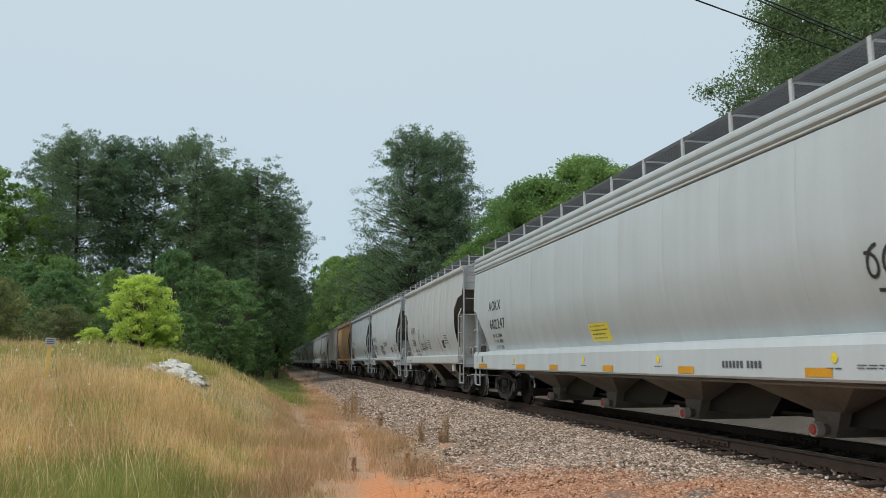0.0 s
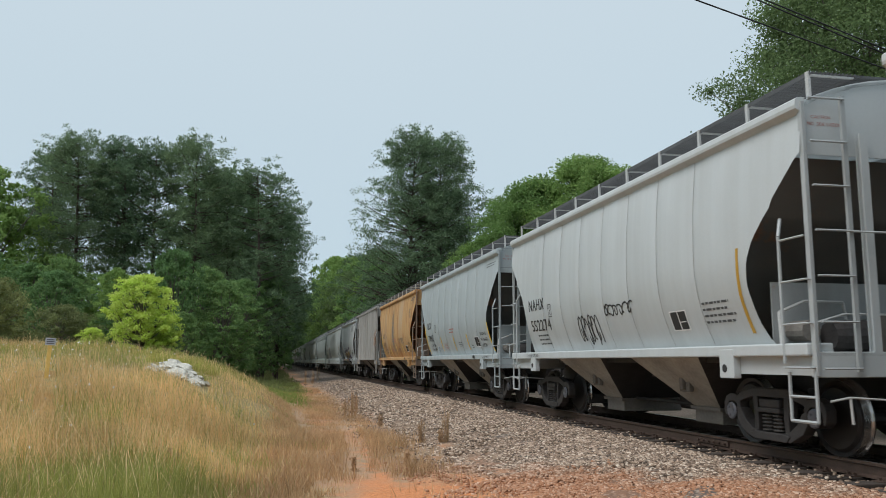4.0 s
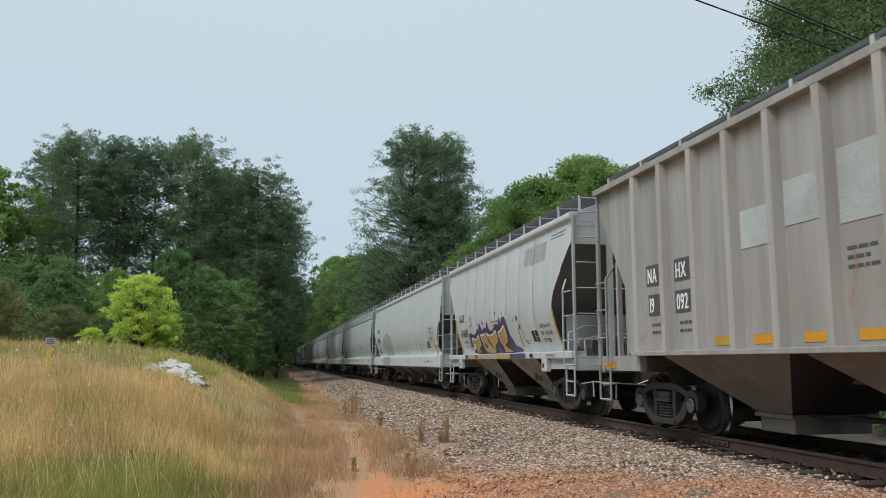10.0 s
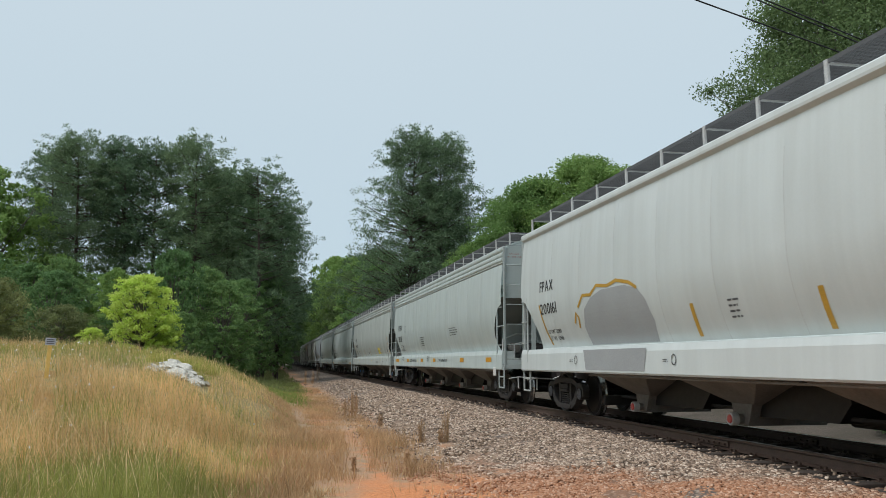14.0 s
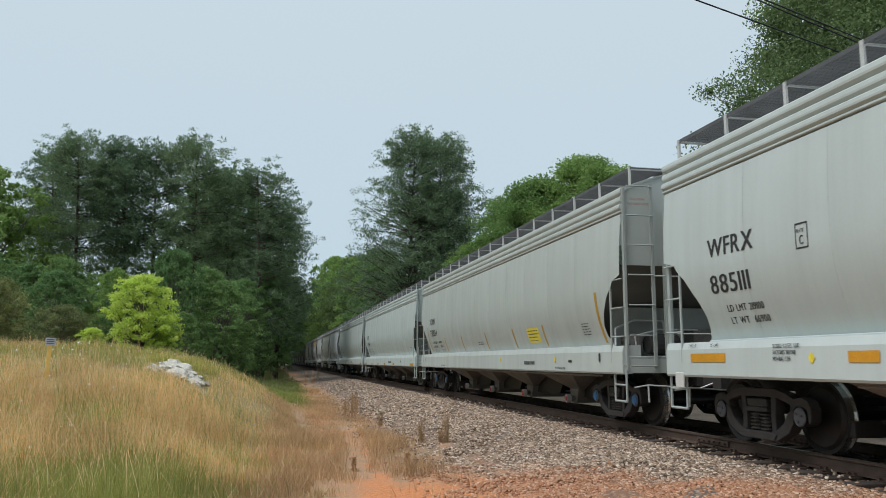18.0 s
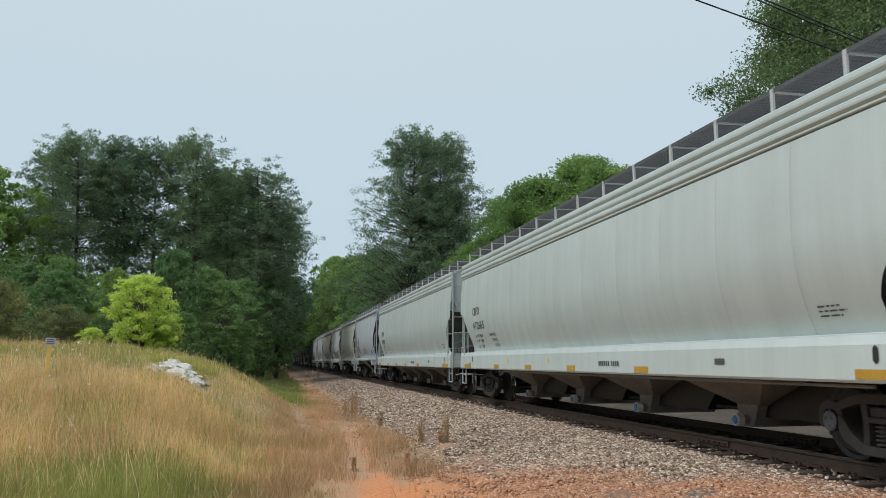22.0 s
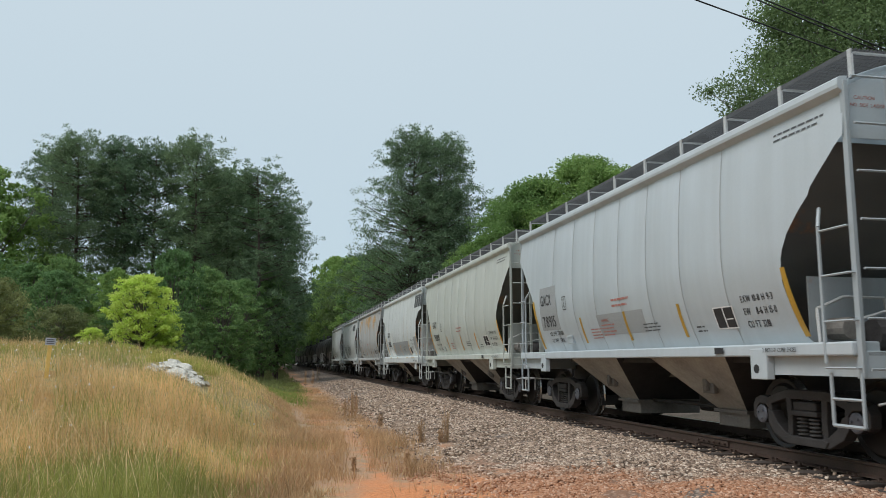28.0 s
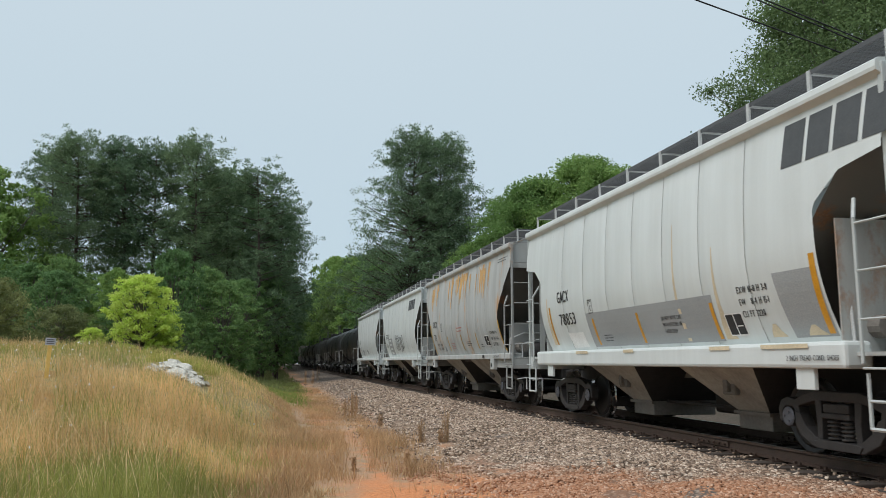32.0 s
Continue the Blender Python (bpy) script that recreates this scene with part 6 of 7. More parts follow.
for car, num, nm, words in ((car_k, "472665", "white_pellet_hopper_car", "clean off-white four-bay hopper car with ochre sill reflectors"), (car_l, "473221", "plain_white_hopper_car", "plain off-white four-bay hopper car, blue outlet caps")):
    car_tag(car, nm, words)
    reporting(car, "CBFX", num, 8.0, 2.50, 0.33, gap=0.42)
    weights(car, 7.95, 1.85, "220500", "65500", "6260", 0.12)
    for k, w in enumerate(("100 000 KG", "29 700 KG", "178 CU M")):
        lettering(car, w, 6.35 - 0.12 * k, 1.85 - 0.15 * k, 0.12, narrow=0.92, name="weight_lettering")
    for y0, y1 in ((9.0, 8.2), (5.6, 5.15), (2.85, 2.4), (0.05, -0.4), (-3.1, -3.6), (-8.3, -9.2)):
        sill_mark(car, y0, y1, 0.96, 1.06, M_OCHRE)
    for k in range(10):
        sill_mark(car, -1.6 - 0.085 * k - (0.06 if k > 5 else 0), -1.655 - 0.085 * k - (0.06 if k > 5 else 0), 1.06, 1.15, M_DGREY, "maker_bar")
    for y in (4.3, 1.2):
        sheet(car, "warning_diamond", [(1.10, y, y - 0.02), (1.16, y + 0.05, y - 0.07), (1.22, y, y - 0.02)], M_LEMON, flat_side, rows=1)
    bars(car, -7.6, 1.62, 0.5, 0.16, 3)
    sill_mark(car, -5.6, -5.85, 1.1, 1.18, M_DGREY, "builder_plate")
    for y in (8.0, -8.6):
        sheet(car, "lift_slot", [(1.12, y, y - 0.02), (1.15, y + 0.03, y - 0.05), (1.27, y + 0.03, y - 0.05), (1.3, y, y - 0.02)], M_BLACK, flat_side, rows=1)
    lettering(car, "JACK HERE", 8.4 if car is car_k else -8.4, 1.08, 0.06, side=flat_side)
for car in (car_a, car_j):
    for y in (8.6, -8.6):
        sheet(car, "lift_slot", [(1.12, y, y - 0.02), (1.15, y + 0.03, y - 0.05), (1.27, y + 0.03, y - 0.05), (1.3, y, y - 0.02)], M_BLACK, flat_side, rows=1)

car_tag(car_m, "pale_blue_hopper_car", "pale blue-grey two-bay hopper car with dull stripes")
sheet(car_m, "lettering_field", [(1.82, 4.5, 3.35), (2.76, 4.4, 3.4)], M_GREYPATCH, rows=6, lift=SKIN * 0.5)
short_marks(car_m, "GACX", "78915", M_OCHRE, "232900", "53100", "3281")
lettering(car_m, "WARNING", 1.15, 1.86, 0.085, M_RED)
bars(car_m, 1.2, 1.6, 0.6, 0.24, 4, M_RED)
sheet(car_m, "overpaint_patch", [(1.62, 1.3, -0.6), (2.0, 1.35, -0.6)], M_GREYPATCH, lift=SKIN * 0.4, rows=3)
car_tag(car_n, "cream_hopper_car", "cream two-bay hopper car with amber stripes")
short_marks(car_n, "GACX", "78869", M_ORANGE, "233000", "53000", "3281")

car_tag(car_o, "patched_white_hopper_car", "white two-bay hopper car with grey overpainted band and dark emblem")
for rows_ in ([(1.42, 2.4, -2.2), (2.06, 2.4, -2.2)], [(1.42, -3.75, -4.5), (2.2, -3.65, -4.48)]):
    sheet(car_o, "overpaint_patch", rows_, M_GREYPATCH, lift=SKIN * 0.4, rows=6, label="grey rolled-on band over graffiti")
reporting(car_o, "GACX", "78853", 3.85, 2.36, 0.34, wide=(0.64, 1.0))
sheet(car_o, "weight_field", [(1.42, 3.5, 2.7), (1.72, 3.55, 2.75)], M_WHITE, rows=3, lift=SKIN * 1.5)
bars(car_o, 3.48, 1.46, 0.65, 0.22, 2)
plate_c(car_o, 2.2, 2.05, 0.26)
for y in (2.15, 0.25, -2.1):
    stripe(car_o, y, 1.45, 1.95, 0.085, M_ORANGE)
sheet(car_o, "reflector_stripe", [(1.45, -4.36, -4.46), (2.35, -4.38, -4.48)], M_ORANGE, label="amber reflective stripe")
sheet(car_o, "reflector_stripe", [(1.5, 4.42, 4.34), (2.3, 4.42, 4.34)], M_ORANGE, label="amber reflective stripe")
bars(car_o, 1.8, 1.5, 0.4, 0.15, 3)
for k, w in enumerate(("DO NOT MOVE CAR", "WITH HATCHES OR", "GATES OPEN")):
    lettering(car_o, w, -0.6, 1.78 - 0.1 * k, 0.085)
data_panel(car_o, -2.4, 1.48, 0.42, 0.3)
dims(car_o, -2.85, 2.02, "EXW 10-8 H 3-8", "EW   8-4 H 15-1", "CU FT 3220", 0.12)
logo(car_o, -3.95, 3.42, 0.52, M_DGREY, 0.88)
lettering(car_o, "2 INCH TREAD COND. SHOES", -3.9, 1.15, 0.085, side=flat_side)

for o in car_o.children:
    if o.name.startswith("end_bulkhead"):
        o.color = (0.58, 0.60, 0.59, 1)
for y, w, z0, z1 in ((-2.25, 0.28, 1.44, 1.9), (-2.3, 0.12, 1.44, 2.7), (-3.3, 0.3, 1.44, 1.6), (4.6, 0.2, 1.5, 2.5), (-1.2, 0.1, 1.44, 3.2), (-4.0, 0.35, 1.44, 1.56)):
    sheet(car_o, "rust_stain", [(z0, y, y - w), ((z0 + z1) / 2, y - w * 0.1, y - w * 0.7), (z1, y - w * 0.3, y - w * 0.5)], M_STAIN, rows=4, lift=SKIN * 0.7)
for y, w in ((-2.2, 0.5), (-3.4, 0.9), (0.6, 0.4), (2.8, 0.6)):
    sill_mark(car_o, y, y - w, 1.29, 1.34, M_STAIN, "rust_stain")
car_tag(car_p, "rusty_grey_hopper_car", "grey two-bay hopper car with orange rust runs")
short_marks(car_p, "GACX", "78", M_OCHRE, "233000", "53000", "3281", M_DGREY)
rng_p = random.Random(71)
for k in range(46):
    y, w = rng_p.choice((4.2, 1.4, 0.2, -0.9, -2.6)) + rng_p.gauss(0, 0.35), rng_p.uniform(0.03, 0.22)
    z0, z1 = rng_p.uniform(2.9, 3.7), rng_p.uniform(3.72, 4.02)
    sheet(car_p, "rust_run", [(z0, y, y - w * 0.3), ((z0 + z1) / 2, y + w * 0.3, y - w * 0.7), (z1, y + w * 0.2, y - w)], M_RUST_RUN, rows=5)
car_tag(car_q, "tagged_white_hopper_car", "white two-bay hopper car with emblem and scrawl")
logo(car_q, -2.6, 3.40, 0.42, M_DGREY, 0.95)
tag(car_q, 51, 1.2, 1.6, 2.2, 0.8, M_DGREY, 0.05, 6)
reporting(car_q, "GACX", "64", 4.35, 2.3, 0.32)
sheet(car_q, "overpaint_patch", [(1.45, 3.6, 2.2), (2.3, 3.6, 2.3)], M_GREYPATCH, lift=SKIN * 0.4, rows=4)
car_tag(car_r, "last_white_hopper_car", "white two-bay hopper car coupled to black tank cars")
reporting(car_r, "GACX", "64", 4.35, 2.3, 0.32)
bars(car_r, 0.6, 1.6, 0.8, 0.3, 4)
tag(car_r, 61, 3.0, 1.5, 0.8, 0.4, M_DGREY, 0.04, 3)
car_tag(TRAIN[-1][0], "tail_hopper_car", "dark ribbed hopper car at the train's tail")

# caution notes on the end panels that face the eye
def end_note(car, L, z, mat):
    for k, words in enumerate(("CAUTION", "NO SIDE LADDER")):
        verts, faces, at = [], [], 0.0
        for ch in words:
            if ch == " ":
                at += 0.03
                continue
            g, fs, w = GLYPH[ch]
            n = len(verts)
            verts += [(-1.40 + 0.05 * (1 - k) + (at + gx * 0.058), -L / 2 + 0.096, z - 0.085 * k + gy * 0.06) for gx, gy in g]
            faces += [tuple(i + n for i in f) for f in fs]
            at += (w + 0.1) * 0.058
        raw("caution_note", verts, faces, mat, car)


for car in (car_c, car_d, car_e, car_g, car_i, car_j, car_m, car_n, car_o, car_b):
    end_note(car, 19.25 if car in (car_i, car_j) else 11.65, 3.99, M_RED)

# ---- trees ----
def blades(name, centres, dirs, length, width, material, parent=None, rng=None, kite=True):
    """Many small leaf quads: centres (n,3), directions (n,3) of the leaf's long axis, lengths and widths (n)."""
    n = len(centres)
    rng = rng or np.random.default_rng(1)
    side = np.cross(dirs, rng.normal(size=(n, 3)))
    side /= np.linalg.norm(side, axis=1)[:, None] + 1e-9
    a = centres - dirs * length[:, None] * 0.5
    b = centres + dirs * length[:, None] * 0.5
    w = side * width[:, None] * 0.5
    mid = centres - dirs * length[:, None] * 0.05
    v = np.stack([a, mid + w, b, mid - w], axis=1).reshape(-1, 3)
    me = bpy.data.meshes.new(name)
    me.vertices.add(4 * n)
    me.vertices.foreach_set("co", v.astype(np.float32).ravel())
    me.loops.add(4 * n)
    me.loops.foreach_set("vertex_index", np.arange(4 * n, dtype=np.int32))
    me.polygons.add(n)
    me.polygons.foreach_set("loop_start", np.arange(0, 4 * n, 4, dtype=np.int32))
    me.update(calc_edges=True)
    me.materials.append(material)
    ob = new(name, me)
    ob.parent = parent
    return ob


def unit(v):
    return v / (np.linalg.norm(v, axis=-1, keepdims=True) + 1e-9)


def limb(bm, pts, r0, r1, n=6):
    """A tapered, bent limb through points."""
    rows = []
    for i, p in enumerate(pts):
        d = Vector(pts[min(i + 1, len(pts) - 1)]) - Vector(pts[max(i - 1, 0)])
        q = d.to_track_quat("Z", "Y")
        r = r0 + (r1 - r0) * i / (len(pts) - 1)
        rows.append([bm.verts.new(Vector(p) + q @ Vector((math.cos(k * math.tau / n) * r, math.sin(k * math.tau / n) * r, 0))) for k in range(n)])
    for a, b in zip(rows, rows[1:]):
        for k in range(n):
            j = (k + 1) % n
            bm.faces.new((a[k], a[j], b[j], b[k]))


def pine(seed, height, spread, low, name="pine_tree", label="", clumps=190, per=85, material=None, rise=(-0.08, 0.42), cone=False):
    """A tall pine: straight trunk, rising limbs, tufts of needles in an open, ragged crown."""
    rng = np.random.default_rng(seed)
    tree = thing(name, label or "tall dark pine with an open ragged crown", "tree", "pines of the wood")
    bm = B()
    lean = rng.uniform(-0.03, 0.03, 2) * height
    axis = lambda u: np.array([lean[0] * u * u, lean[1] * u * u, height * u])
    limb(bm, [tuple(axis(u)) for u in np.linspace(0, 0.98, 9)], 0.011 * height + 0.05, 0.03, 8)
    cs, ds = [], []
    for k in range(clumps):
        q = rng.random() ** (1.0 if cone else 0.72)
        u = low + (1 - low) * q
        prof = math.sqrt(max(0.0, 1 - (max(0.0, q - 0.4) / 0.62) ** 2)) if q > 0.4 else 0.55 + 1.1 * q
        if cone:
            prof = 0.03 + 0.97 * (1 - q) ** 0.6 if q > 0.1 else 0.82 + 1.2 * q
        reach = spread * (0.12 + 0.9 * prof) * rng.uniform(0.45, 1.08)
        ang = rng.uniform(0, math.tau)
        base = axis(u)
        tip = base + np.array([math.cos(ang) * reach, math.sin(ang) * reach, reach * rng.uniform(*rise)])
        if k % 2 == 0:
            m = (base + tip) / 2 + np.array([0, 0, -0.07 * reach])
            limb(bm, [tuple(base - np.array([0, 0, 0.12 * reach])), tuple(m), tuple(tip)], 0.02 + 0.01 * reach, 0.008, 4)
        for j in range(5):
            c = base + (tip - base) * (1.0 if j == 0 else rng.uniform(0.45, 1.05)) + rng.normal(size=3) * np.array([0.42, 0.42, 0.34])
            out = unit(rng.normal(size=(per // 5, 3)) + np.array([0, 0, 0.35]))
            r = rng.uniform(0.12, 0.46, (len(out), 1)) * rng.uniform(0.75, 1.2)
            cs.append(c + out * r * np.array([1.15, 1.15, 0.8]))
            ds.append(unit(out + rng.normal(size=out.shape) * 0.3))
    part("trunk", bm, M_BARK_PINE, tree)
    cs, ds = np.concatenate(cs), np.concatenate(ds)
    n = len(cs)
    blades("crown", cs, ds, rng.uniform(0.14, 0.27, n), rng.uniform(0.055, 0.10, n), material or M_NEEDLE, tree, rng)
    return tree


def broadleaf(seed, height, spread, low, material, leaf=0.2, clumps=150, per=110, name="broadleaf_tree", label="leafy green broadleaf tree", bark=None, lump=1.0):
    """A broadleaf tree or bush: forked limbs, leaves in lumps with gaps between."""
    rng = np.random.default_rng(seed)
    tree = thing(name, label, "bush" if "bush" in name else "tree", "bushes" if "bush" in name else "broadleaf trees")
    bm = B()
    limb(bm, [(0, 0, -0.2), (0.02 * height, 0, height * 0.3), (-0.01 * height, 0.02 * height, height * 0.62)], 0.018 * height + 0.02, 0.006 * height + 0.01, 7)
    cs, ds = [], []
    for k in range(clumps):
        u = low + (1 - low) * rng.random()
        q = (u - low) / (1 - low)
        prof = math.sqrt(max(0.0, 1 - (2 * q - 0.9) ** 2 / 1.22)) if q > 0.02 else 0.3
        reach = spread * prof * math.sqrt(rng.uniform(0.08, 1.0)) * rng.uniform(0.7, 1.25)
        ang = rng.uniform(0, math.tau)
        c = np.array([math.cos(ang) * reach, math.sin(ang) * reach, height * u])
        if k % 5 == 0:
            b = np.array([0, 0, height * max(0.1, u * 0.55)])
            m = (b + c) / 2 + rng.normal(size=3) * 0.06 * spread
            limb(bm, [tuple(b), tuple(m), tuple(c)], 0.005 * height + 0.015, 0.008, 4)
        size = (rng.uniform(0.10, 0.22) * spread + leaf) * lump
        out = unit(rng.normal(size=(per, 3)))
        r = rng.random((per, 1)) ** 0.75
        cs.append(c + out * r * size * np.array([1.15, 1.15, 0.7]))
        ds.append(unit(out * 0.4 + rng.normal(size=out.shape) + np.array([0, 0, -0.3])))
    part("trunk", bm, bark or M_BARK_GREY, tree)
    cs, ds = np.concatenate(cs), np.concatenate(ds)
    n = len(cs)
    blades("crown", cs, ds, rng.uniform(0.7, 1.4, n) * leaf, rng.uniform(0.45, 0.8, n) * leaf, material, tree, rng)
    return tree


def plant(tree, x, y, scale=1.0, turn=0.0, squash=1.0):
    tree.matrix_basis = pose(x, y, ground_z(x, y) - 0.1, 0, 0, turn) @ Matrix.Diagonal((scale, scale, scale * squash, 1))
    return tree


def again(tree, x, y, scale=1.0, turn=0.0, squash=1.0, label=""):
    t = copy_thing(tree, Matrix())
    if label:
        t["label"] = label
    return plant(t, x, y, scale, turn, squash)


PINE_A = pine(11, 20, 4.3, 0.34, clumps=185, per=170)
PINE_B = pine(12, 20, 3.8, 0.46, clumps=160, per=170)
PINE_C = pine(13, 20, 4.8, 0.16, clumps=195, per=170)
LEAFY_A = broadleaf(21, 10, 3.4, 0.08, M_LEAF, 0.19, 330, 62, lump=0.55)
LEAFY_B = broadleaf(22, 10, 3.2, 0.10, M_LEAF_LIGHT, 0.2, 300, 70, lump=0.6, label="fresh green broadleaf tree at the wood's edge")

# the wood west of the line
plant(PINE_A, -15.0, 66, 0.88, 20)
plant(PINE_B, -11.6, 67, 0.89, 80)
plant(PINE_C, -1.1, 64, 0.82, 150)
for x, y, s, t, src in ((-9.4, 66, 0.87, 300, PINE_A), (-6.1, 65, 0.90, 45, PINE_A), (-3.9, 70, 0.84, 110, PINE_B), (0.3, 67, 0.72, 260, PINE_C), (-18.2, 71, 0.88, 10, PINE_B),
                        (0.2, 80, 0.8, 40, PINE_C), (-13.6, 74, 0.87, 140, PINE_B), (-20.5, 80, 0.75, 75, PINE_A)):
    again(src, x, y, s, t)
# its understorey
plant(LEAFY_A, -10.5, 58, 0.62, 0)
plant(LEAFY_B, -20.4, 62, 1.45, 0)
rng_w = random.Random(5)
for x, y, s, src in ((-13.5, 56, 0.66, LEAFY_A), (-7.5, 58, 0.6, LEAFY_A), (-4.5, 57, 0.66, LEAFY_A), (-2.4, 60, 0.7, LEAFY_A), (-0.8, 66, 0.8, LEAFY_A), (-16, 58, 0.75, LEAFY_A), (-18.5, 66, 0.8, LEAFY_A),
                     (-2.4, 84, 0.9, LEAFY_A), (-3.2, 96, 1.1, LEAFY_A), (-4.4, 110, 1.3, LEAFY_A), (-4.4, 128, 1.4, LEAFY_A), (-4.8, 150, 1.5, LEAFY_A), (-5.0, 175, 1.6, LEAFY_A), (-5.4, 205, 1.7, LEAFY_A), (-12.6, 62, 0.72, LEAFY_A), (-3, 130, 1.5, LEAFY_A), (-5, 100, 1.1, LEAFY_A), (-12, 90, 0.9, LEAFY_A), (-22, 92, 0.9, LEAFY_A)):
    again(src, x, y, s, rng_w.uniform(0, 360), rng_w.uniform(0.9, 1.15))
# the wood stands close on the west side, farther along
for k in range(26):
    y = 88 + k * 8.5
    again((LEAFY_A, PINE_C)[k % 2], rng_w.uniform(-8.0, -4.2), y, (1.9 if k % 2 == 0 else 0.95) * rng_w.uniform(0.9, 1.1), rng_w.uniform(0, 360))
    again((LEAFY_A, PINE_B)[k % 2], rng_w.uniform(13.5, 17), y + 24, (1.8 if k % 2 == 0 else 0.95) * rng_w.uniform(0.9, 1.1), rng_w.uniform(0, 360))
# far off the wood closes the line
for k in range(16):
    src = (LEAFY_A, LEAFY_A, LEAFY_B, PINE_C)[k % 4]
    again(src, -14 + k * 3.6 + rng_w.uniform(-1, 1), 300 + rng_w.uniform(-12, 30), 2.3 if src is not PINE_C else 1.3, rng_w.uniform(0, 360))
# brush under the far wood
for k in range(11):
    again(LEAFY_A, -9 + k * 2.6, 288 + rng_w.uniform(-4, 4), 1.0, rng_w.uniform(0, 360))
# east of the line
PINE_D = pine(31, 22, 7.3, 0.16, clumps=390, per=150, rise=(-0.05, 0.45), cone=True, label="broad old pine with bare twigs showing through")
plant(PINE_D, 12.6, 76, 1.09, 0)
again(PINE_D, 16.0, 77, 1.09, 130)
again(PINE_D, 18.4, 81, 0.88, 250)
again(PINE_C, 15.6, 83, 0.9, 20)
for x, y, s, src in ((12.2, 92, 1.05, LEAFY_A), (12.6, 112, 1.4, LEAFY_B), (12.5, 135, 1.9, LEAFY_B), (12.5, 165, 2.2, LEAFY_B), (13, 200, 2.3, LEAFY_A), (13.5, 68, 0.62, LEAFY_A), (15.2, 66, 0.75, LEAFY_A), (17.5, 66, 0.95, LEAFY_A),
                     (12.5, 74, 0.6, LEAFY_A), (18.8, 62, 1.0, LEAFY_A), (12.6, 103, 1.1, LEAFY_A), (13.0, 148, 1.8, LEAFY_A), (13.2, 182, 2.0, LEAFY_A), (20, 78, 1.2, LEAFY_A), (11.8, 84, 0.7, LEAFY_A)):
    again(src, x, y, s, rng_w.uniform(0, 360), rng_w.uniform(0.9, 1.15))
LEAFY_C = broadleaf(23, 14, 5.0, 0.12, M_LEAF_LIGHT, 0.165, 340, 400, label="broad fresh green tree beyond the rails")
plant(LEAFY_C, 22.4, 55, 1.16, 0)
again(LEAFY_C, 19.0, 56, 1.05, 140)
again(LEAFY_C, 16.4, 60, 0.8, 70)
again(LEAFY_C, 25, 52, 0.8, 200)
LEAFY_D = broadleaf(24, 17, 5.6, 0.3, M_LEAF_OAK, 0.11, 620, 390, label="tall airy oak with small leaves against the sky")
plant(LEAFY_D, 22.4, 26, 1.0, 0)
again(LEAFY_D, 30.5, 26, 1.05, 100)
again(LEAFY_D, 28, 18, 0.95, 220)
for k in range(13):
    y = 124 + k * 12
    again(LEAFY_D, rng_w.uniform(-1.6, -0.4), y, rng_w.uniform(0.9, 1.1), rng_w.uniform(0, 360), label="tall oak whose crown leans over the line")
    again(LEAFY_D, rng_w.uniform(13.2, 14.6), y + 6, rng_w.uniform(0.9, 1.1), rng_w.uniform(0, 360), label="tall oak whose crown leans over the line")
for x, y, s in ((16.5, 34, 0.35), (18, 42, 0.4), (16, 50, 0.4), (20, 40, 0.5), (26, 48, 0.9), (17, 28, 0.22), (15.5, 18, 0.2), (30, 14, 0.9), (42, 36, 1.4), (36, 48, 1.4)):
    again(LEAFY_A, x, y, s * 1.2, rng_w.uniform(0, 360))

for x, y, s in ((-2.2, 52, 0.24), (-1.6, 60, 0.26), (-3.4, 50, 0.3), (-1.9, 56, 0.25), (-1.4, 68, 0.3), (-1.3, 78, 0.36)):
    again(LEAFY_A, x, y, s, rng_w.uniform(0, 360))
# the wood goes on behind the viewer, mirrored faintly in the cars' sides
for x, y, s, src in ((-24, 12, 0.8, PINE_A), (-27, 4, 0.9, PINE_B), (-22, -4, 1.2, LEAFY_A), (-26, -10, 0.85, PINE_A), (-23, -18, 1.3, LEAFY_A), (-28, -26, 0.9, PINE_C), (-24, 19, 1.0, LEAFY_A)):
    again(src, x, y, s, rng_w.uniform(0, 360))

# bushes on and by the mound
BUSH = broadleaf(41, 3.6, 1.38, 0.02, M_LEAF_BUSH, 0.085, 420, 60, lump=0.62, name="round_bush", label="bright yellow-green leafy sapling bush on the mound")
plant(BUSH, -5.0, 33, 0.98, 0)
again(BUSH, -6.9, 33.5, 0.42, 50, label="small yellow-green bush beside the sapling")
SCRUB = broadleaf(42, 3.2, 1.9, 0.04, M_LEAF_DULL, 0.085, 260, 90, lump=0.7, name="scrub_bush", label="olive brown scrub bush at the grass edge")
plant(SCRUB, -11.0, 33, 1.0, 0)
again(SCRUB, -8.6, 36, 0.8, 60)
again(SCRUB, -12.5, 38, 1.2, 160)
again(LEAFY_A, -10.5, 42, 0.5, 10)
again(LEAFY_A, -14.5, 44, 0.62, 90)
again(LEAFY_A, -7.5, 44, 0.45, 190)
again(LEAFY_A, -4.2, 40, 0.32, 290)
again(BUSH, -4.3, 33.4, 0.5, 120, label="low yellow-green bush at the sapling's foot")
for x, y, s in ((-17, 50, 0.7), (-12, 50, 0.6), (-9, 50, 0.55), (-6, 51, 0.62), (-3, 51, 0.6), (-3.2, 57, 0.5)):
    again(LEAFY_B if x == -9 else LEAFY_A, x, y, s, rng_w.uniform(0, 360), rng_w.uniform(0.9, 1.3))

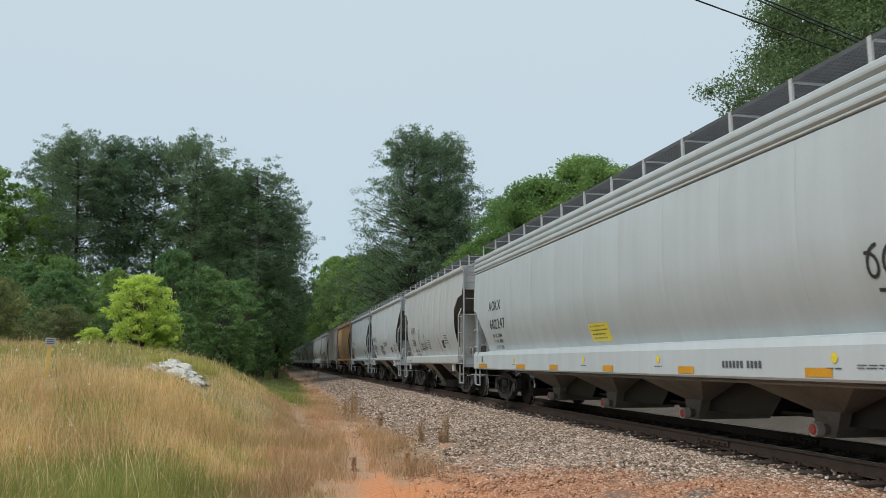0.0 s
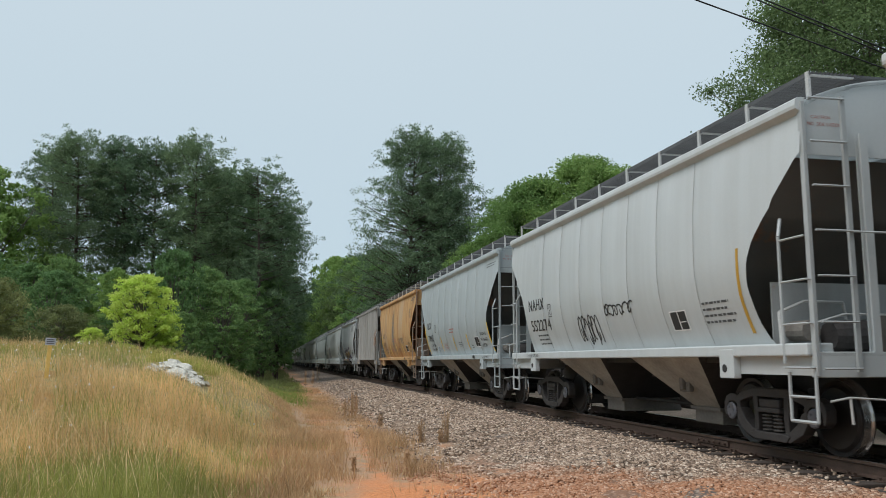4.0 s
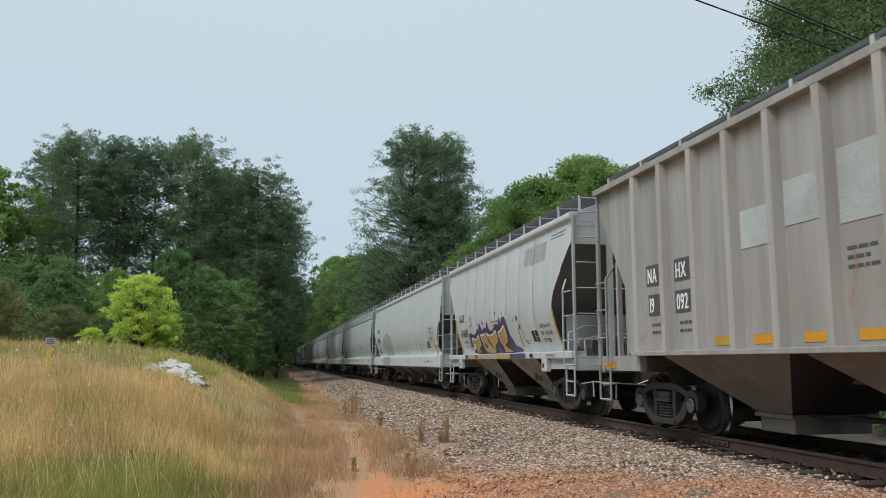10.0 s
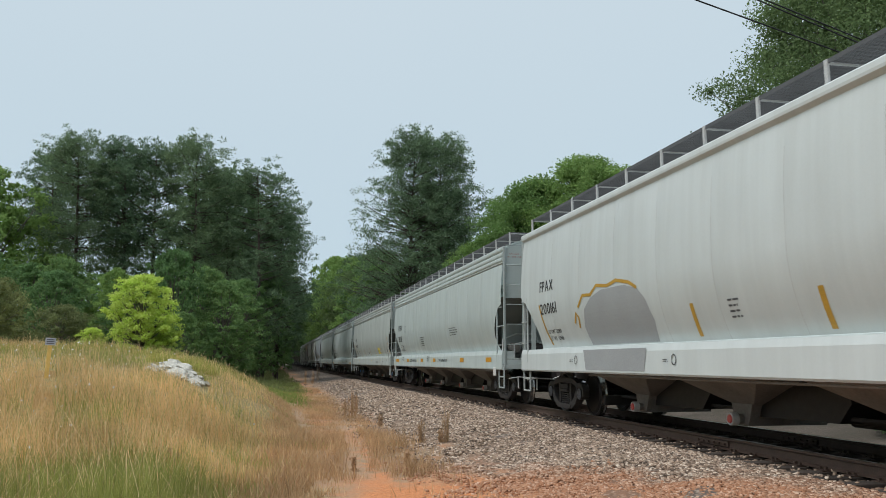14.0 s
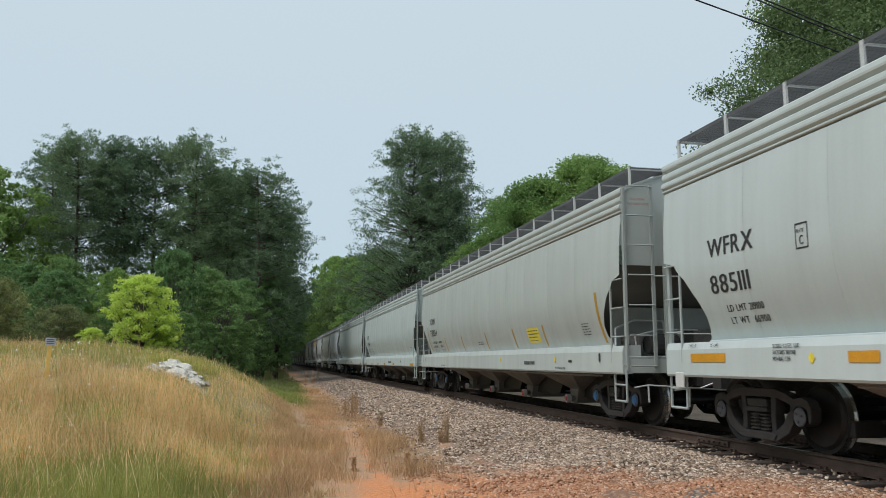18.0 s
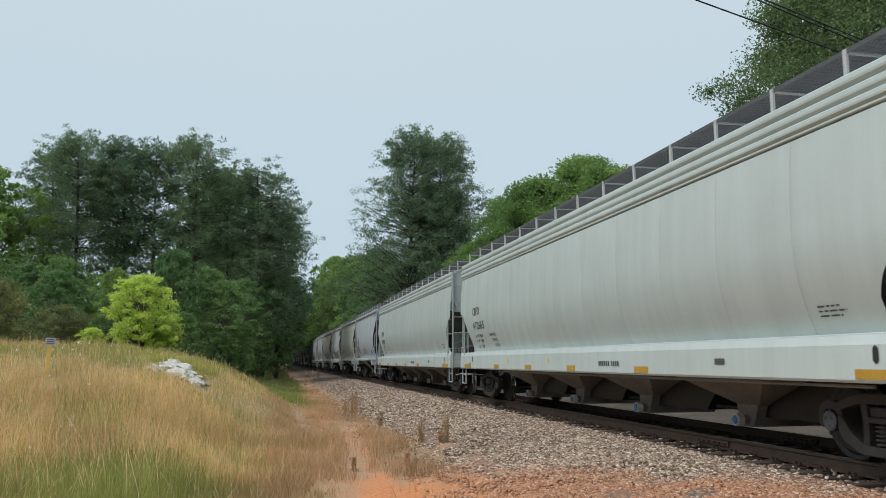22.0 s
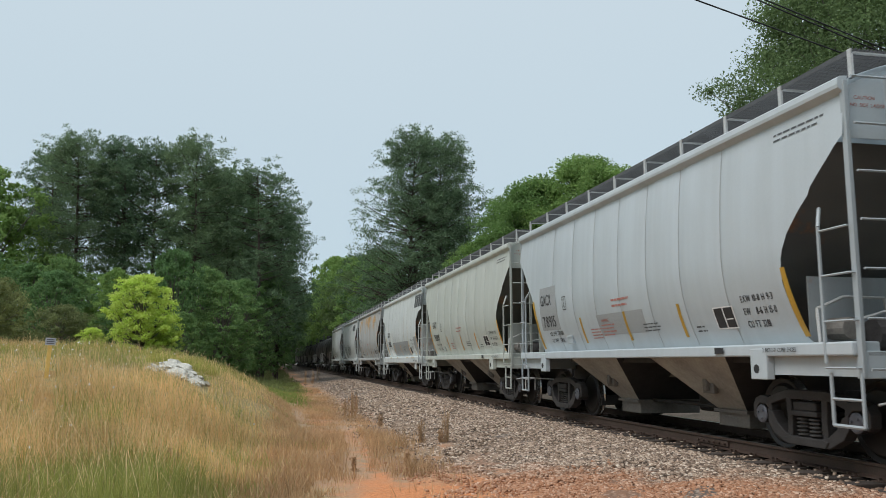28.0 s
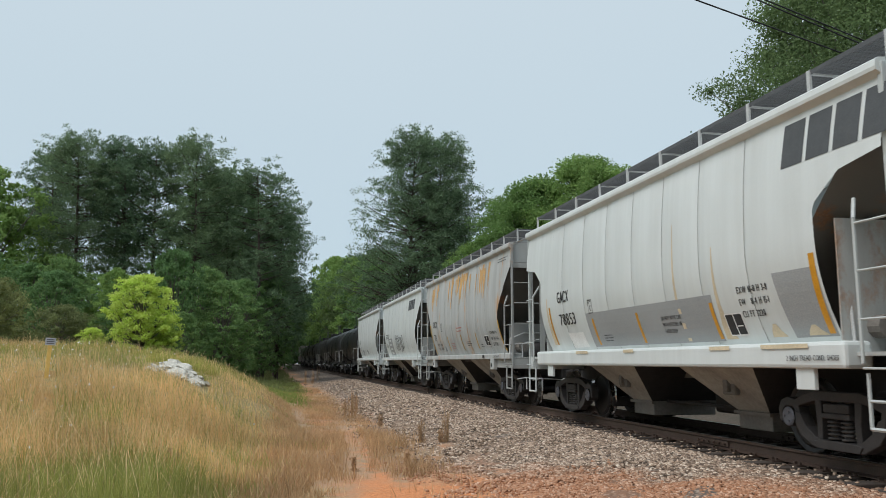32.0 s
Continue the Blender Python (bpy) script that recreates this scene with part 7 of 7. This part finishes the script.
# ---- ties and ballast ----
def stone_mesh(seed):
    """A chip of crushed rock: a box knocked out of true."""
    rng = np.random.default_rng(seed)
    vs = np.array([(x, y, z) for x in (-1, 1) for y in (-1, 1) for z in (-1, 1)], float)
    vs *= rng.uniform(0.45, 1.05, (8, 3)) * np.array([1.0, 0.85, 0.68])
    fs = []
    for a, b, c, d in ((0, 1, 3, 2), (4, 6, 7, 5), (0, 4, 5, 1), (2, 3, 7, 6), (0, 2, 6, 4), (1, 5, 7, 3)):
        fs += [(a, b, c), (a, c, d)]
    return vs, np.array(fs)


STONES = [stone_mesh(70 + k) for k in range(12)]


def scatter_stones(name, places, sizes, material, parent, seed=3):
    """Many loose stones joined as one."""
    rng = np.random.default_rng(seed)
    V, F, k = [], [], 0
    for (x, y, z), s in zip(places, sizes):
        vs, fs = STONES[rng.integers(12)]
        a = rng.uniform(0, math.tau)
        c, d = math.cos(a), math.sin(a)
        tilt = rng.uniform(-0.5, 0.5)
        p = vs * s
        p = np.stack([p[:, 0] * c - p[:, 1] * d, p[:, 0] * d + p[:, 1] * c, p[:, 2] + tilt * p[:, 0]], 1)
        V.append(p + (x, y, z))
        F.append(fs + k)
        k += len(vs)
    V, F = np.concatenate(V), np.concatenate(F)
    me = bpy.data.meshes.new(name)
    me.vertices.add(len(V))
    me.vertices.foreach_set("co", V.astype(np.float32).ravel())
    me.loops.add(3 * len(F))
    me.loops.foreach_set("vertex_index", F.astype(np.int32).ravel())
    me.polygons.add(len(F))
    me.polygons.foreach_set("loop_start", np.arange(0, 3 * len(F), 3, dtype=np.int32))
    me.update(calc_edges=True)
    me.materials.append(material)
    ob = new(name, me)
    ob.parent = parent
    return ob


def ballast():
    rng = np.random.default_rng(8)
    bed = thing("ballast", "grey-pink crushed granite ballast heaped along the ties", "gravel", kind="stuff")
    rest = []
    for lo, hi, per in ((6.5, 14.0, 1150), (14.0, 22.0, 700), (22.0, 36.0, 230), (36.0, 60.0, 60)):
        n = int(per * (hi - lo) * 4.6)
        xs = 1.8 + 4.5 * rng.random(n) ** 0.8
        ys = rng.uniform(lo, hi, n)
        for x, y in zip(xs, ys):
            if x < 4.0 and rng.random() > (x - 1.7) / 2.3:
                continue
            s = rng.uniform(0.013, 0.03) * (1.0 if lo < 20 else 1.5)
            rest.append((x, y, ground_z(x, y) + s * 0.25, s))
    n = 9000
    for x, y in zip(rng.uniform(6.1, 8.6, n), rng.uniform(7, 36, n)):
        s = rng.uniform(0.02, 0.045)
        rest.append((x, y, ground_z(x, y) + s * 0.25, s))
    n = 5000
    for x, y in zip(rng.uniform(8.6, 11.5, n), rng.uniform(7, 34, n)):
        s = rng.uniform(0.02, 0.045)
        rest.append((x, y, ground_z(x, y) + s * 0.25, s))
    n = 14000
    for x, y in zip(rng.uniform(5.85, 6.72, n), rng.uniform(6, 34, n)):
        s = rng.uniform(0.014, 0.034)
        on_tie = abs((y - 1.5) / 0.495 - round((y - 1.5) / 0.495)) < 0.26 and x > 6.2
        if on_tie and rng.random() < 0.94:
            continue
        rest.append((x, y, (-0.186 if on_tie else (-0.235 if x > 6.15 else -0.2)) + s * 0.4, s))
    arr = np.array(rest)
    ob = scatter_stones("loose_stones", arr[:, :3], arr[:, 3], M_STONE, bed)
    ob["kind"] = "stuff"
    # the stones nearest the eye, each by itself
    shapes = []
    for vs, fs in STONES:
        me = bpy.data.meshes.new("stone")
        me.from_pydata([tuple(v) for v in vs], [], [tuple(int(i) for i in f) for f in fs])
        me.materials.append(M_STONE)
        shapes.append(me)
    for k in range(300):
        x, y = 3.0 + 1.7 * rng.random(), 8.2 + 2.6 * rng.random()
        s = rng.uniform(0.02, 0.033)
        o = new("stone", shapes[k % 12])
        o.parent = bed
        o.matrix_basis = pose(x, y, ground_z(x, y) + s * 0.3, rng.uniform(-25, 25), rng.uniform(-25, 25), rng.uniform(0, 360)) @ Matrix.Diagonal((s, s, s, 1))


def ties():
    bm = B()
    box(bm, -1.3, 1.3, -0.115, 0.115, -0.18, 0.0, 0.012)
    me = bpy.data.meshes.new("tie")
    bm.to_mesh(me)
    bm.free()
    me.materials.append(M_TIE)
    bm = B()
    box(bm, -0.19, 0.19, -0.09, 0.09, 0.0, 0.018)
    for x in (-0.11, 0.11):
        for y in (-0.05, 0.05):
            box(bm, x - 0.015, x + 0.015, y - 0.015, y + 0.015, 0.015, 0.05)
    pl = bpy.data.meshes.new("tie_plate")
    bm.to_mesh(pl)
    bm.free()
    pl.materials.append(M_RAIL)
    bed = thing("track_ties", "dark creosoted timber ties half sunk in ballast", "railway ties", kind="structure")
    rng = random.Random(4)
    for k in range(290):
        o = new("tie", me)
        o.parent = bed
        y = 1.5 + k * 0.495
        o.matrix_basis = pose(TRACK_LINE + rng.uniform(-0.05, 0.05), y + rng.uniform(-0.03, 0.03), -0.178 + rng.uniform(-0.012, 0.0), 0, 0, rng.uniform(-1.5, 1.5))
        if k < 60:
            for s in (1, -1):
                q = new("tie_plate", pl)
                q.parent = bed
                q.location = (TRACK_LINE + s * 0.7525, y, -0.186)


ties()
ballast()


# ---- grass ----
def grass_patch(name, label, material, spots, height, width, seed, droop=0.35, tip=0.25, low_edge=False):
    """Blades as bent strips: spots (n,3)."""
    rng = np.random.default_rng(seed)
    n = len(spots)
    h = rng.uniform(0.3, 1.2, n) * height * np.array([(0.3 + 1.4 * tuft(x, y, 1.05, 9.0)) * (1 - 0.5 * smooth(15.5, 20, y)) * (0.42 + 0.58 * smooth(0.4, -1.5, x) if low_edge else 1.0) for x, y, z in spots])
    ang = rng.uniform(0, math.tau, n)
    d = np.stack([np.cos(ang), np.sin(ang), np.zeros(n)], 1)
    face = rng.uniform(0, math.tau, n)
    w = np.stack([np.cos(face), np.sin(face), np.zeros(n)], 1) * (width * rng.uniform(0.6, 1.3, n))[:, None]
    bend = rng.uniform(0.05, droop, n)[:, None] * h[:, None]
    up = np.array([0, 0, 1.0])
    p0 = spots
    p1 = spots + up * (h * 0.5)[:, None] + d * bend * 0.3
    p2 = spots + up * (h * 0.95)[:, None] + d * bend
    V = np.stack([p0 - w, p0 + w, p1 - w * 0.8, p1 + w * 0.8, p2 - w * tip, p2 + w * tip], 1).reshape(-1, 3)
    base = np.arange(n)[:, None] * 6
    F = np.concatenate([base + np.array([0, 1, 3, 2]), base + np.array([2, 3, 5, 4])], 1).reshape(-1, 4)
    me = bpy.data.meshes.new(name)
    me.vertices.add(len(V))
    me.vertices.foreach_set("co", V.astype(np.float32).ravel())
    me.loops.add(4 * len(F))
    me.loops.foreach_set("vertex_index", F.astype(np.int32).ravel())
    me.polygons.add(len(F))
    me.polygons.foreach_set("loop_start", np.arange(0, 4 * len(F), 4, dtype=np.int32))
    me.update(calc_edges=True)
    me.materials.append(material)
    ob = new(name, me)
    return tagged(ob, label, "grass", kind="stuff")


LANE = [True]


def clear_of(x, y):
    """Bare spots in the grass: the rock, and the trodden lane up to the marker post."""
    u = (x + 2.9) / 1.4
    if -0.06 < u < 1.06 and -1.2 < y - (21.3 - 1.3 * u) < 0.35:
        return True
    return 14.0 < y < 18.8 and abs(x + 5.05 * y / 20.0) < 0.2 and LANE[0]


def spots_where(n, x0, x1, y0, y1, keep, seed):
    rng = np.random.default_rng(seed)
    xs, ys = rng.uniform(x0, x1, n), y0 + (y1 - y0) * rng.random(n) ** 1.5
    out = []
    for x, y, u in zip(xs, ys, rng.random(n)):
        if u < keep(x, y) and not clear_of(x, y):
            out.append((x, y, ground_z(x, y) - 0.03))
    return np.array(out)


def tuft(x, y, f=0.35, z=0.0):
    return 0.5 + 0.5 * noise.noise((x * f, y * f, z))


def edge(x, y):
    """How far into the meadow a place lies; the edge runs along the clay path."""
    return smooth(0.5, -0.6, x + 0.5 * noise.noise((y * 0.35, 2.0, 1.0)) + 0.4 * noise.noise((x, y * 0.9, 5.0)))


def straw(x, y):
    """Share of dry grass: least at the foot of the mound and along its crest."""
    base = smooth(0.33, 0.66, tuft(x, y, 0.5) + 0.14 * smooth(11, 14, y) - 0.3 * smooth(12.5, 9.8, y))
    return base * (1 - 0.8 * smooth(18.5, 21.5, y) * smooth(-7.5, -5.0, x) * smooth(-0.9, -1.8, x))


grass_patch("dry_grass", "tall dry straw-coloured grass swaying on the mound", M_GRASS_DRY,
            spots_where(230000, -14, 1.0, 8.0, 40, lambda x, y: edge(x, y) * straw(x, y) * (1 if y < 27 else 0.6), 5), 0.52, 0.0036, 6, 0.28, low_edge=True)
grass_patch("green_grass", "olive green meadow grass among the straw", M_GRASS_GREEN,
            spots_where(220000, -14, 1.2, 8.0, 42, lambda x, y: edge(x, y) * (0.28 + 0.72 * (1 - straw(x, y))), 7), 0.42, 0.0046, 8, 0.4, low_edge=True)
grass_patch("lush_grass", "short lush green grass strip by the path", M_GRASS_LAWN,
            spots_where(40000, -0.8, 2.0, 26, 62, lambda x, y: smooth(-0.6, 0.3, x) * smooth(1.7, 0.8, x - 0.015 * (y - 30) + 0.8 * tuft(x, y, 0.6, 1.0) - 0.4) * smooth(27, 36, y) * 0.8, 9), 0.36, 0.012, 10)
grass_patch("verge_stubble", "sparse dead brown grass along the clay path", M_WEED,
            spots_where(150000, -0.8, 3.0, 8.0, 50, lambda x, y: (0.16 + 0.34 * smooth(13, 17, y) + 0.5 * smooth(0.40, 0.56, tuft(x, y, 0.9, 3.0))) * smooth(-0.5, 0.35, x) * smooth(3.0, 1.9, x) * (1 - 0.95 * smooth(0.35, 0.7, x) * smooth(12.4, 11.0, y)) * (1 - 0.9 * smooth(0.34, 0.16, abs(x - 0.06 * y - 0.65 + 0.3 * noise.noise((x, y, 2.0)))) * smooth(24, 19, y)), 11), 0.27, 0.0045, 12, 0.7)
grass_patch("verge_tufts", "thin olive tufts on the clay path", M_GRASS_GREEN,
            spots_where(30000, -0.6, 2.4, 11.0, 40, lambda x, y: smooth(0.52, 0.68, tuft(x, y, 0.8, 7.0)) * smooth(13.5, 17, y), 51), 0.16, 0.005, 52, 0.8)
grass_patch("verge_grass", "thin brown grass thick along the edge of the clay", M_WEED,
            spots_where(26000, -0.9, 1.0, 8.2, 15, lambda x, y: smooth(-0.9, -0.3, x) * smooth(0.75, 0.25, x + 0.35 * noise.noise((x * 2, y * 2, 7.0))), 71), 0.15, 0.0036, 72, 0.8)
grass_patch("far_verge", "rank olive grass and brush beside the far line", M_LEAF_DULL,
            spots_where(34000, -3.0, 2.6, 42, 150, lambda x, y: (0.4 + 0.6 * smooth(0.3, 0.6, tuft(x, y, 0.5, 6.0))) * smooth(2.5, 1.2, x + 0.6 * tuft(x, y, 0.4, 2.0)), 81), 0.55, 0.02, 82, 0.6)
LANE[0] = False
grass_patch("low_grass", "low trodden grass before the marker post", M_GRASS_DRY,
            spots_where(60000, -5.0, -3.3, 13.8, 18.8, lambda x, y: 1.0 if abs(x + 5.05 * y / 20.0) < 0.2 else 0.0, 61), 0.11, 0.005, 62)


def weed(x, y, h, seed):
    """A dead dock plant: a sheaf of upright stems, brown seed crowded up them into a tapering plume."""
    rng = np.random.default_rng(seed)
    w = thing("dead_weed", "dry rust-brown dock weed standing in gravel", "weed", "dead weeds")
    bm = B()
    cs = []
    for k in range(9):
        a, r = rng.uniform(0, math.tau), h * rng.uniform(0.02, 0.17)
        tip = np.array([math.cos(a) * r, math.sin(a) * r, h * (1.0 - 1.9 * r / h) * rng.uniform(0.85, 1.0)])
        foot = np.array([math.cos(a) * r * 0.6, math.sin(a) * r * 0.6, -0.02])
        limb(bm, [tuple(foot), tuple(foot * 0.4 + tip * 0.6), tuple(tip)], 0.007, 0.003, 4)
        for j in range(26):
            cs.append(foot + (tip - foot) * rng.uniform(0.15, 1.03) + rng.normal(size=3) * 0.016)
    part("stem", bm, M_WEED, w)
    cs = np.array(cs)
    n = len(cs)
    ob = blades("seed_head", cs, unit(rng.normal(size=(n, 3)) + (0, 0, 1.6)), rng.uniform(0.03, 0.07, n), rng.uniform(0.008, 0.018, n), M_SEED, w, rng)
    ob["kind"] = "stuff"
    w.location = (x, y, ground_z(x, y))
    return w


grass_patch("seed_stalks", "pale arching seed stalks above the grass", M_STALK,
            spots_where(9000, -13, 0.6, 8.2, 30, lambda x, y: edge(x, y) * smooth(0.3, 0.6, tuft(x, y)), 15), 0.7, 0.0022, 16, 0.75, 0.8, low_edge=True)
for k, (x, y, h) in enumerate(((3.36, 15.7, 0.78), (3.24, 15.6, 0.35), (2.95, 16.1, 0.5), (2.25, 23.6, 0.85), (2.4, 24.6, 0.95), (2.55, 25.4, 0.8), (2.12, 24.3, 0.7), (2.3, 58, 1.3), (2.9, 60, 1.2), (3.6, 66, 1.3), (1.3, 12.9, 0.24), (2.2, 13.2, 0.3), (2.7, 20.5, 0.4))):
    weed(x, y, h, 200 + k)


def rock():
    """Pale outcrop breaking through the turf."""
    r = thing("rock_outcrop", "pale chalky rock breaking out of the mound", "rock")
    rng = np.random.default_rng(17)
    for k in range(70):
        bm = B()
        bmesh.ops.create_icosphere(bm, subdivisions=2, radius=1.0)
        u = (k + rng.random()) / 70
        s = rng.uniform(0.05, 0.13) * (0.7 + 0.75 * math.sin(u * math.pi) ** 2)
        off = Vector(rng.normal(size=3)) * 9
        for v in bm.verts:
            n = noise.noise(v.co * 1.3 + off) * 0.6 + noise.noise(v.co * 3.5 + off) * 0.42
            v.co = v.co * (1 + n)
            v.co = Vector((v.co.x * 1.35, v.co.y * 0.9, v.co.z * 0.62)) * s
        o = part("boulder", bm, M_ROCK, r)
        x = -2.9 + 1.4 * u
        y = 21.3 - 1.3 * u + rng.uniform(-0.95, 0.2)
        o.location = (x, y, ground_z(x, y) + rng.uniform(-0.02, 0.07) + 0.12 * math.sin(u * math.pi) ** 2)
        o.rotation_euler = (rng.uniform(-0.6, 0.6), rng.uniform(0.1, 0.6), rng.uniform(-0.6, 0.6))


rock()


def marker():
    """Slim yellow post with a small plate."""
    m = thing("marker_post", "slim yellow marker post with a small grey plate", "marker post")
    x, y = -4.62, 18.3
    g = 0.66
    bm = B()
    box(bm, -0.04, 0.04, -0.02, 0.02, -0.3, 0.9, 0.008)
    part("post", bm, M_POST, m)
    bm = B()
    box(bm, -0.1, 0.1, -0.03, -0.022, 0.82, 0.97, 0.004)
    part("plate", bm, M_PLATE, m)
    bm = B()
    for z in (0.85, 0.89, 0.93):
        box(bm, -0.07, 0.07, -0.034, -0.03, z, z + 0.012)
    part("small_print", bm, M_BLACK, m)
    m.matrix_basis = pose(x, y, g, 0, 3, 12)


marker()


def cables():
    for a, b in (((4.0, 20.0, 13.5), (40, 20, 4.3)), ((6.0, 20.0, 14.1), (40, 20, 3.6)), ((6.5, 20.3, 14.2), (40, 20.3, 4.2))):
        bm = B()
        pts = []
        for i in range(25):
            u = i / 24
            p = Vector(a).lerp(Vector(b), u)
            p.z -= 0.06 * 4 * u * (1 - u)
            pts.append(tuple(p))
        limb(bm, pts, 0.022, 0.022, 6)
        c = part("cable", bm, M_WIRE)
        tagged(c, "black overhead cable sagging across the sky", "cable", "overhead cables")


cables()


def house():
    """Small white house with a teal metal roof, seen through the gaps between the cars."""
    h = thing("cottage", "small white clapboard house with a teal metal roof", "house")
    g = ground_z(33, 37)
    bm = B()
    box(bm, -5, 5, -3.5, 3.5, -0.2, 2.9)
    prism(bm, [(-3.5, 2.9), (3.5, 2.9), (0, 4.6)], -5, 5)
    bmesh.ops.recalc_face_normals(bm, faces=bm.faces[:])
    wall = part("wall", bm, M_CLAP, h)
    for k in range(14):
        bm = B()
        box(bm, -5.03, -5.0, -3.52, 3.52, 0.1 + k * 0.2, 0.27 + k * 0.2)
        part("clapboard", bm, M_CLAP, wall)
        bm = B()
        box(bm, -5.02, 5.02, -3.53, -3.5, 0.1 + k * 0.2, 0.27 + k * 0.2)
        part("clapboard", bm, M_CLAP, wall)
    for s in (1, -1):
        bm = B()
        prism(bm, [(s * 3.95, 2.72), (s * 3.95, 2.80), (0, 4.76), (0, 4.64)], -5.4, 5.4)
        bmesh.ops.recalc_face_normals(bm, faces=bm.faces[:])
        r = part("roof", bm, M_TEAL, h, "standing-seam teal roof")
        for k in range(19):
            x = -5.3 + k * 0.59
            bm = B()
            prism(bm, [(s * 3.95, 2.80), (s * 3.95, 2.85), (0, 4.81), (0, 4.76)], x, x + 0.04)
            bmesh.ops.recalc_face_normals(bm, faces=bm.faces[:])
            part("roof_seam", bm, M_TEAL, r)
    for x in (-3.2, 0.0, 3.2):
        bm = B()
        box(bm, x - 0.5, x + 0.5, -3.58, -3.5, 0.9, 2.3)
        w = part("window", bm, M_CLAP, h)
        for a, b in ((0.97, 1.56), (1.64, 2.23)):
            bm = B()
            box(bm, x - 0.42, x + 0.42, -3.6, -3.57, a, b)
            part("pane", bm, M_GLASS, w)
    for y in (-1.8, 1.6):
        bm = B()
        box(bm, -5.09, -5.0, y - 0.5, y + 0.5, 0.9, 2.3)
        w = part("window", bm, M_CLAP, h)
        for a, b in ((0.97, 1.56), (1.64, 2.23)):
            bm = B()
            box(bm, -5.11, -5.08, y - 0.42, y + 0.42, a, b)
            part("pane", bm, M_GLASS, w)
    h.matrix_basis = pose(34, 37, g, 0, 0, 18)


house()


for k, (x0, x1, y0, y1) in enumerate(((-3.2, -1.4, 22.0, 23.2),)):
    grass_patch("ridge_grass", "dark green grass hanging over the rock", M_GRASS_GREEN, spots_where(1500, x0, x1, y0, y1, lambda x, y: 1.0, 31), 0.4, 0.007, 32)


def flowers():
    """White daisies dotted over the meadow."""
    sp = spots_where(900, -9, 0.2, 9, 26, lambda x, y: smooth(-2.5, -4.5, x) * 0.9 + 0.06, 41)
    rng = np.random.default_rng(42)
    c = sp + np.array([0, 0, 1.0]) * rng.uniform(0.22, 0.42, (len(sp), 1)) * np.array([[1 - 0.5 * smooth(15.5, 20, q[1])] for q in sp])
    ob = blades("white_flowers", c, unit(rng.normal(size=c.shape)), np.full(len(c), 0.05), np.full(len(c), 0.05), M_FLOWER, None, rng)
    tagged(ob, "tiny white daisies dotted through the grass", "flowers", kind="stuff")


flowers()
for k, (x, y, h) in enumerate(((-1.38, 12.2, 0.32), (-1.30, 12.3, 0.26))):
    o = weed(x, y, h, 300 + k)
    o["label"] = "dark dead weed clump in the meadow grass"


def motions():
    for car, y in TRAIN:
        walk(car, [(t, pose(TRACK_X, y - gone(t), 0)) for t in range(0, 33)])
    wheels = [o for car, _ in TRAIN for o in car.children_recursive if o.name.startswith("wheelset")]
    rows, t = [], 0.0
    while t < 32.0:
        rows.append((t, pose(0, 0, 0, math.degrees(gone(t) / WHEEL_R))))
        t = round(t + 0.1, 3)
    rows.append((32.0, pose(0, 0, 0, math.degrees(gone(32.0) / WHEEL_R))))
    first = wheels[0]
    walk(first, rows)
    # all wheels are alike in size and roll alike: they share the keys of the first
    for o in wheels[1:]:
        o.rotation_mode = "QUATERNION"
        o.animation_data_create()
        o.animation_data.action = first.animation_data.action
        o.animation_data.action_slot = first.animation_data.action_slot


motions()
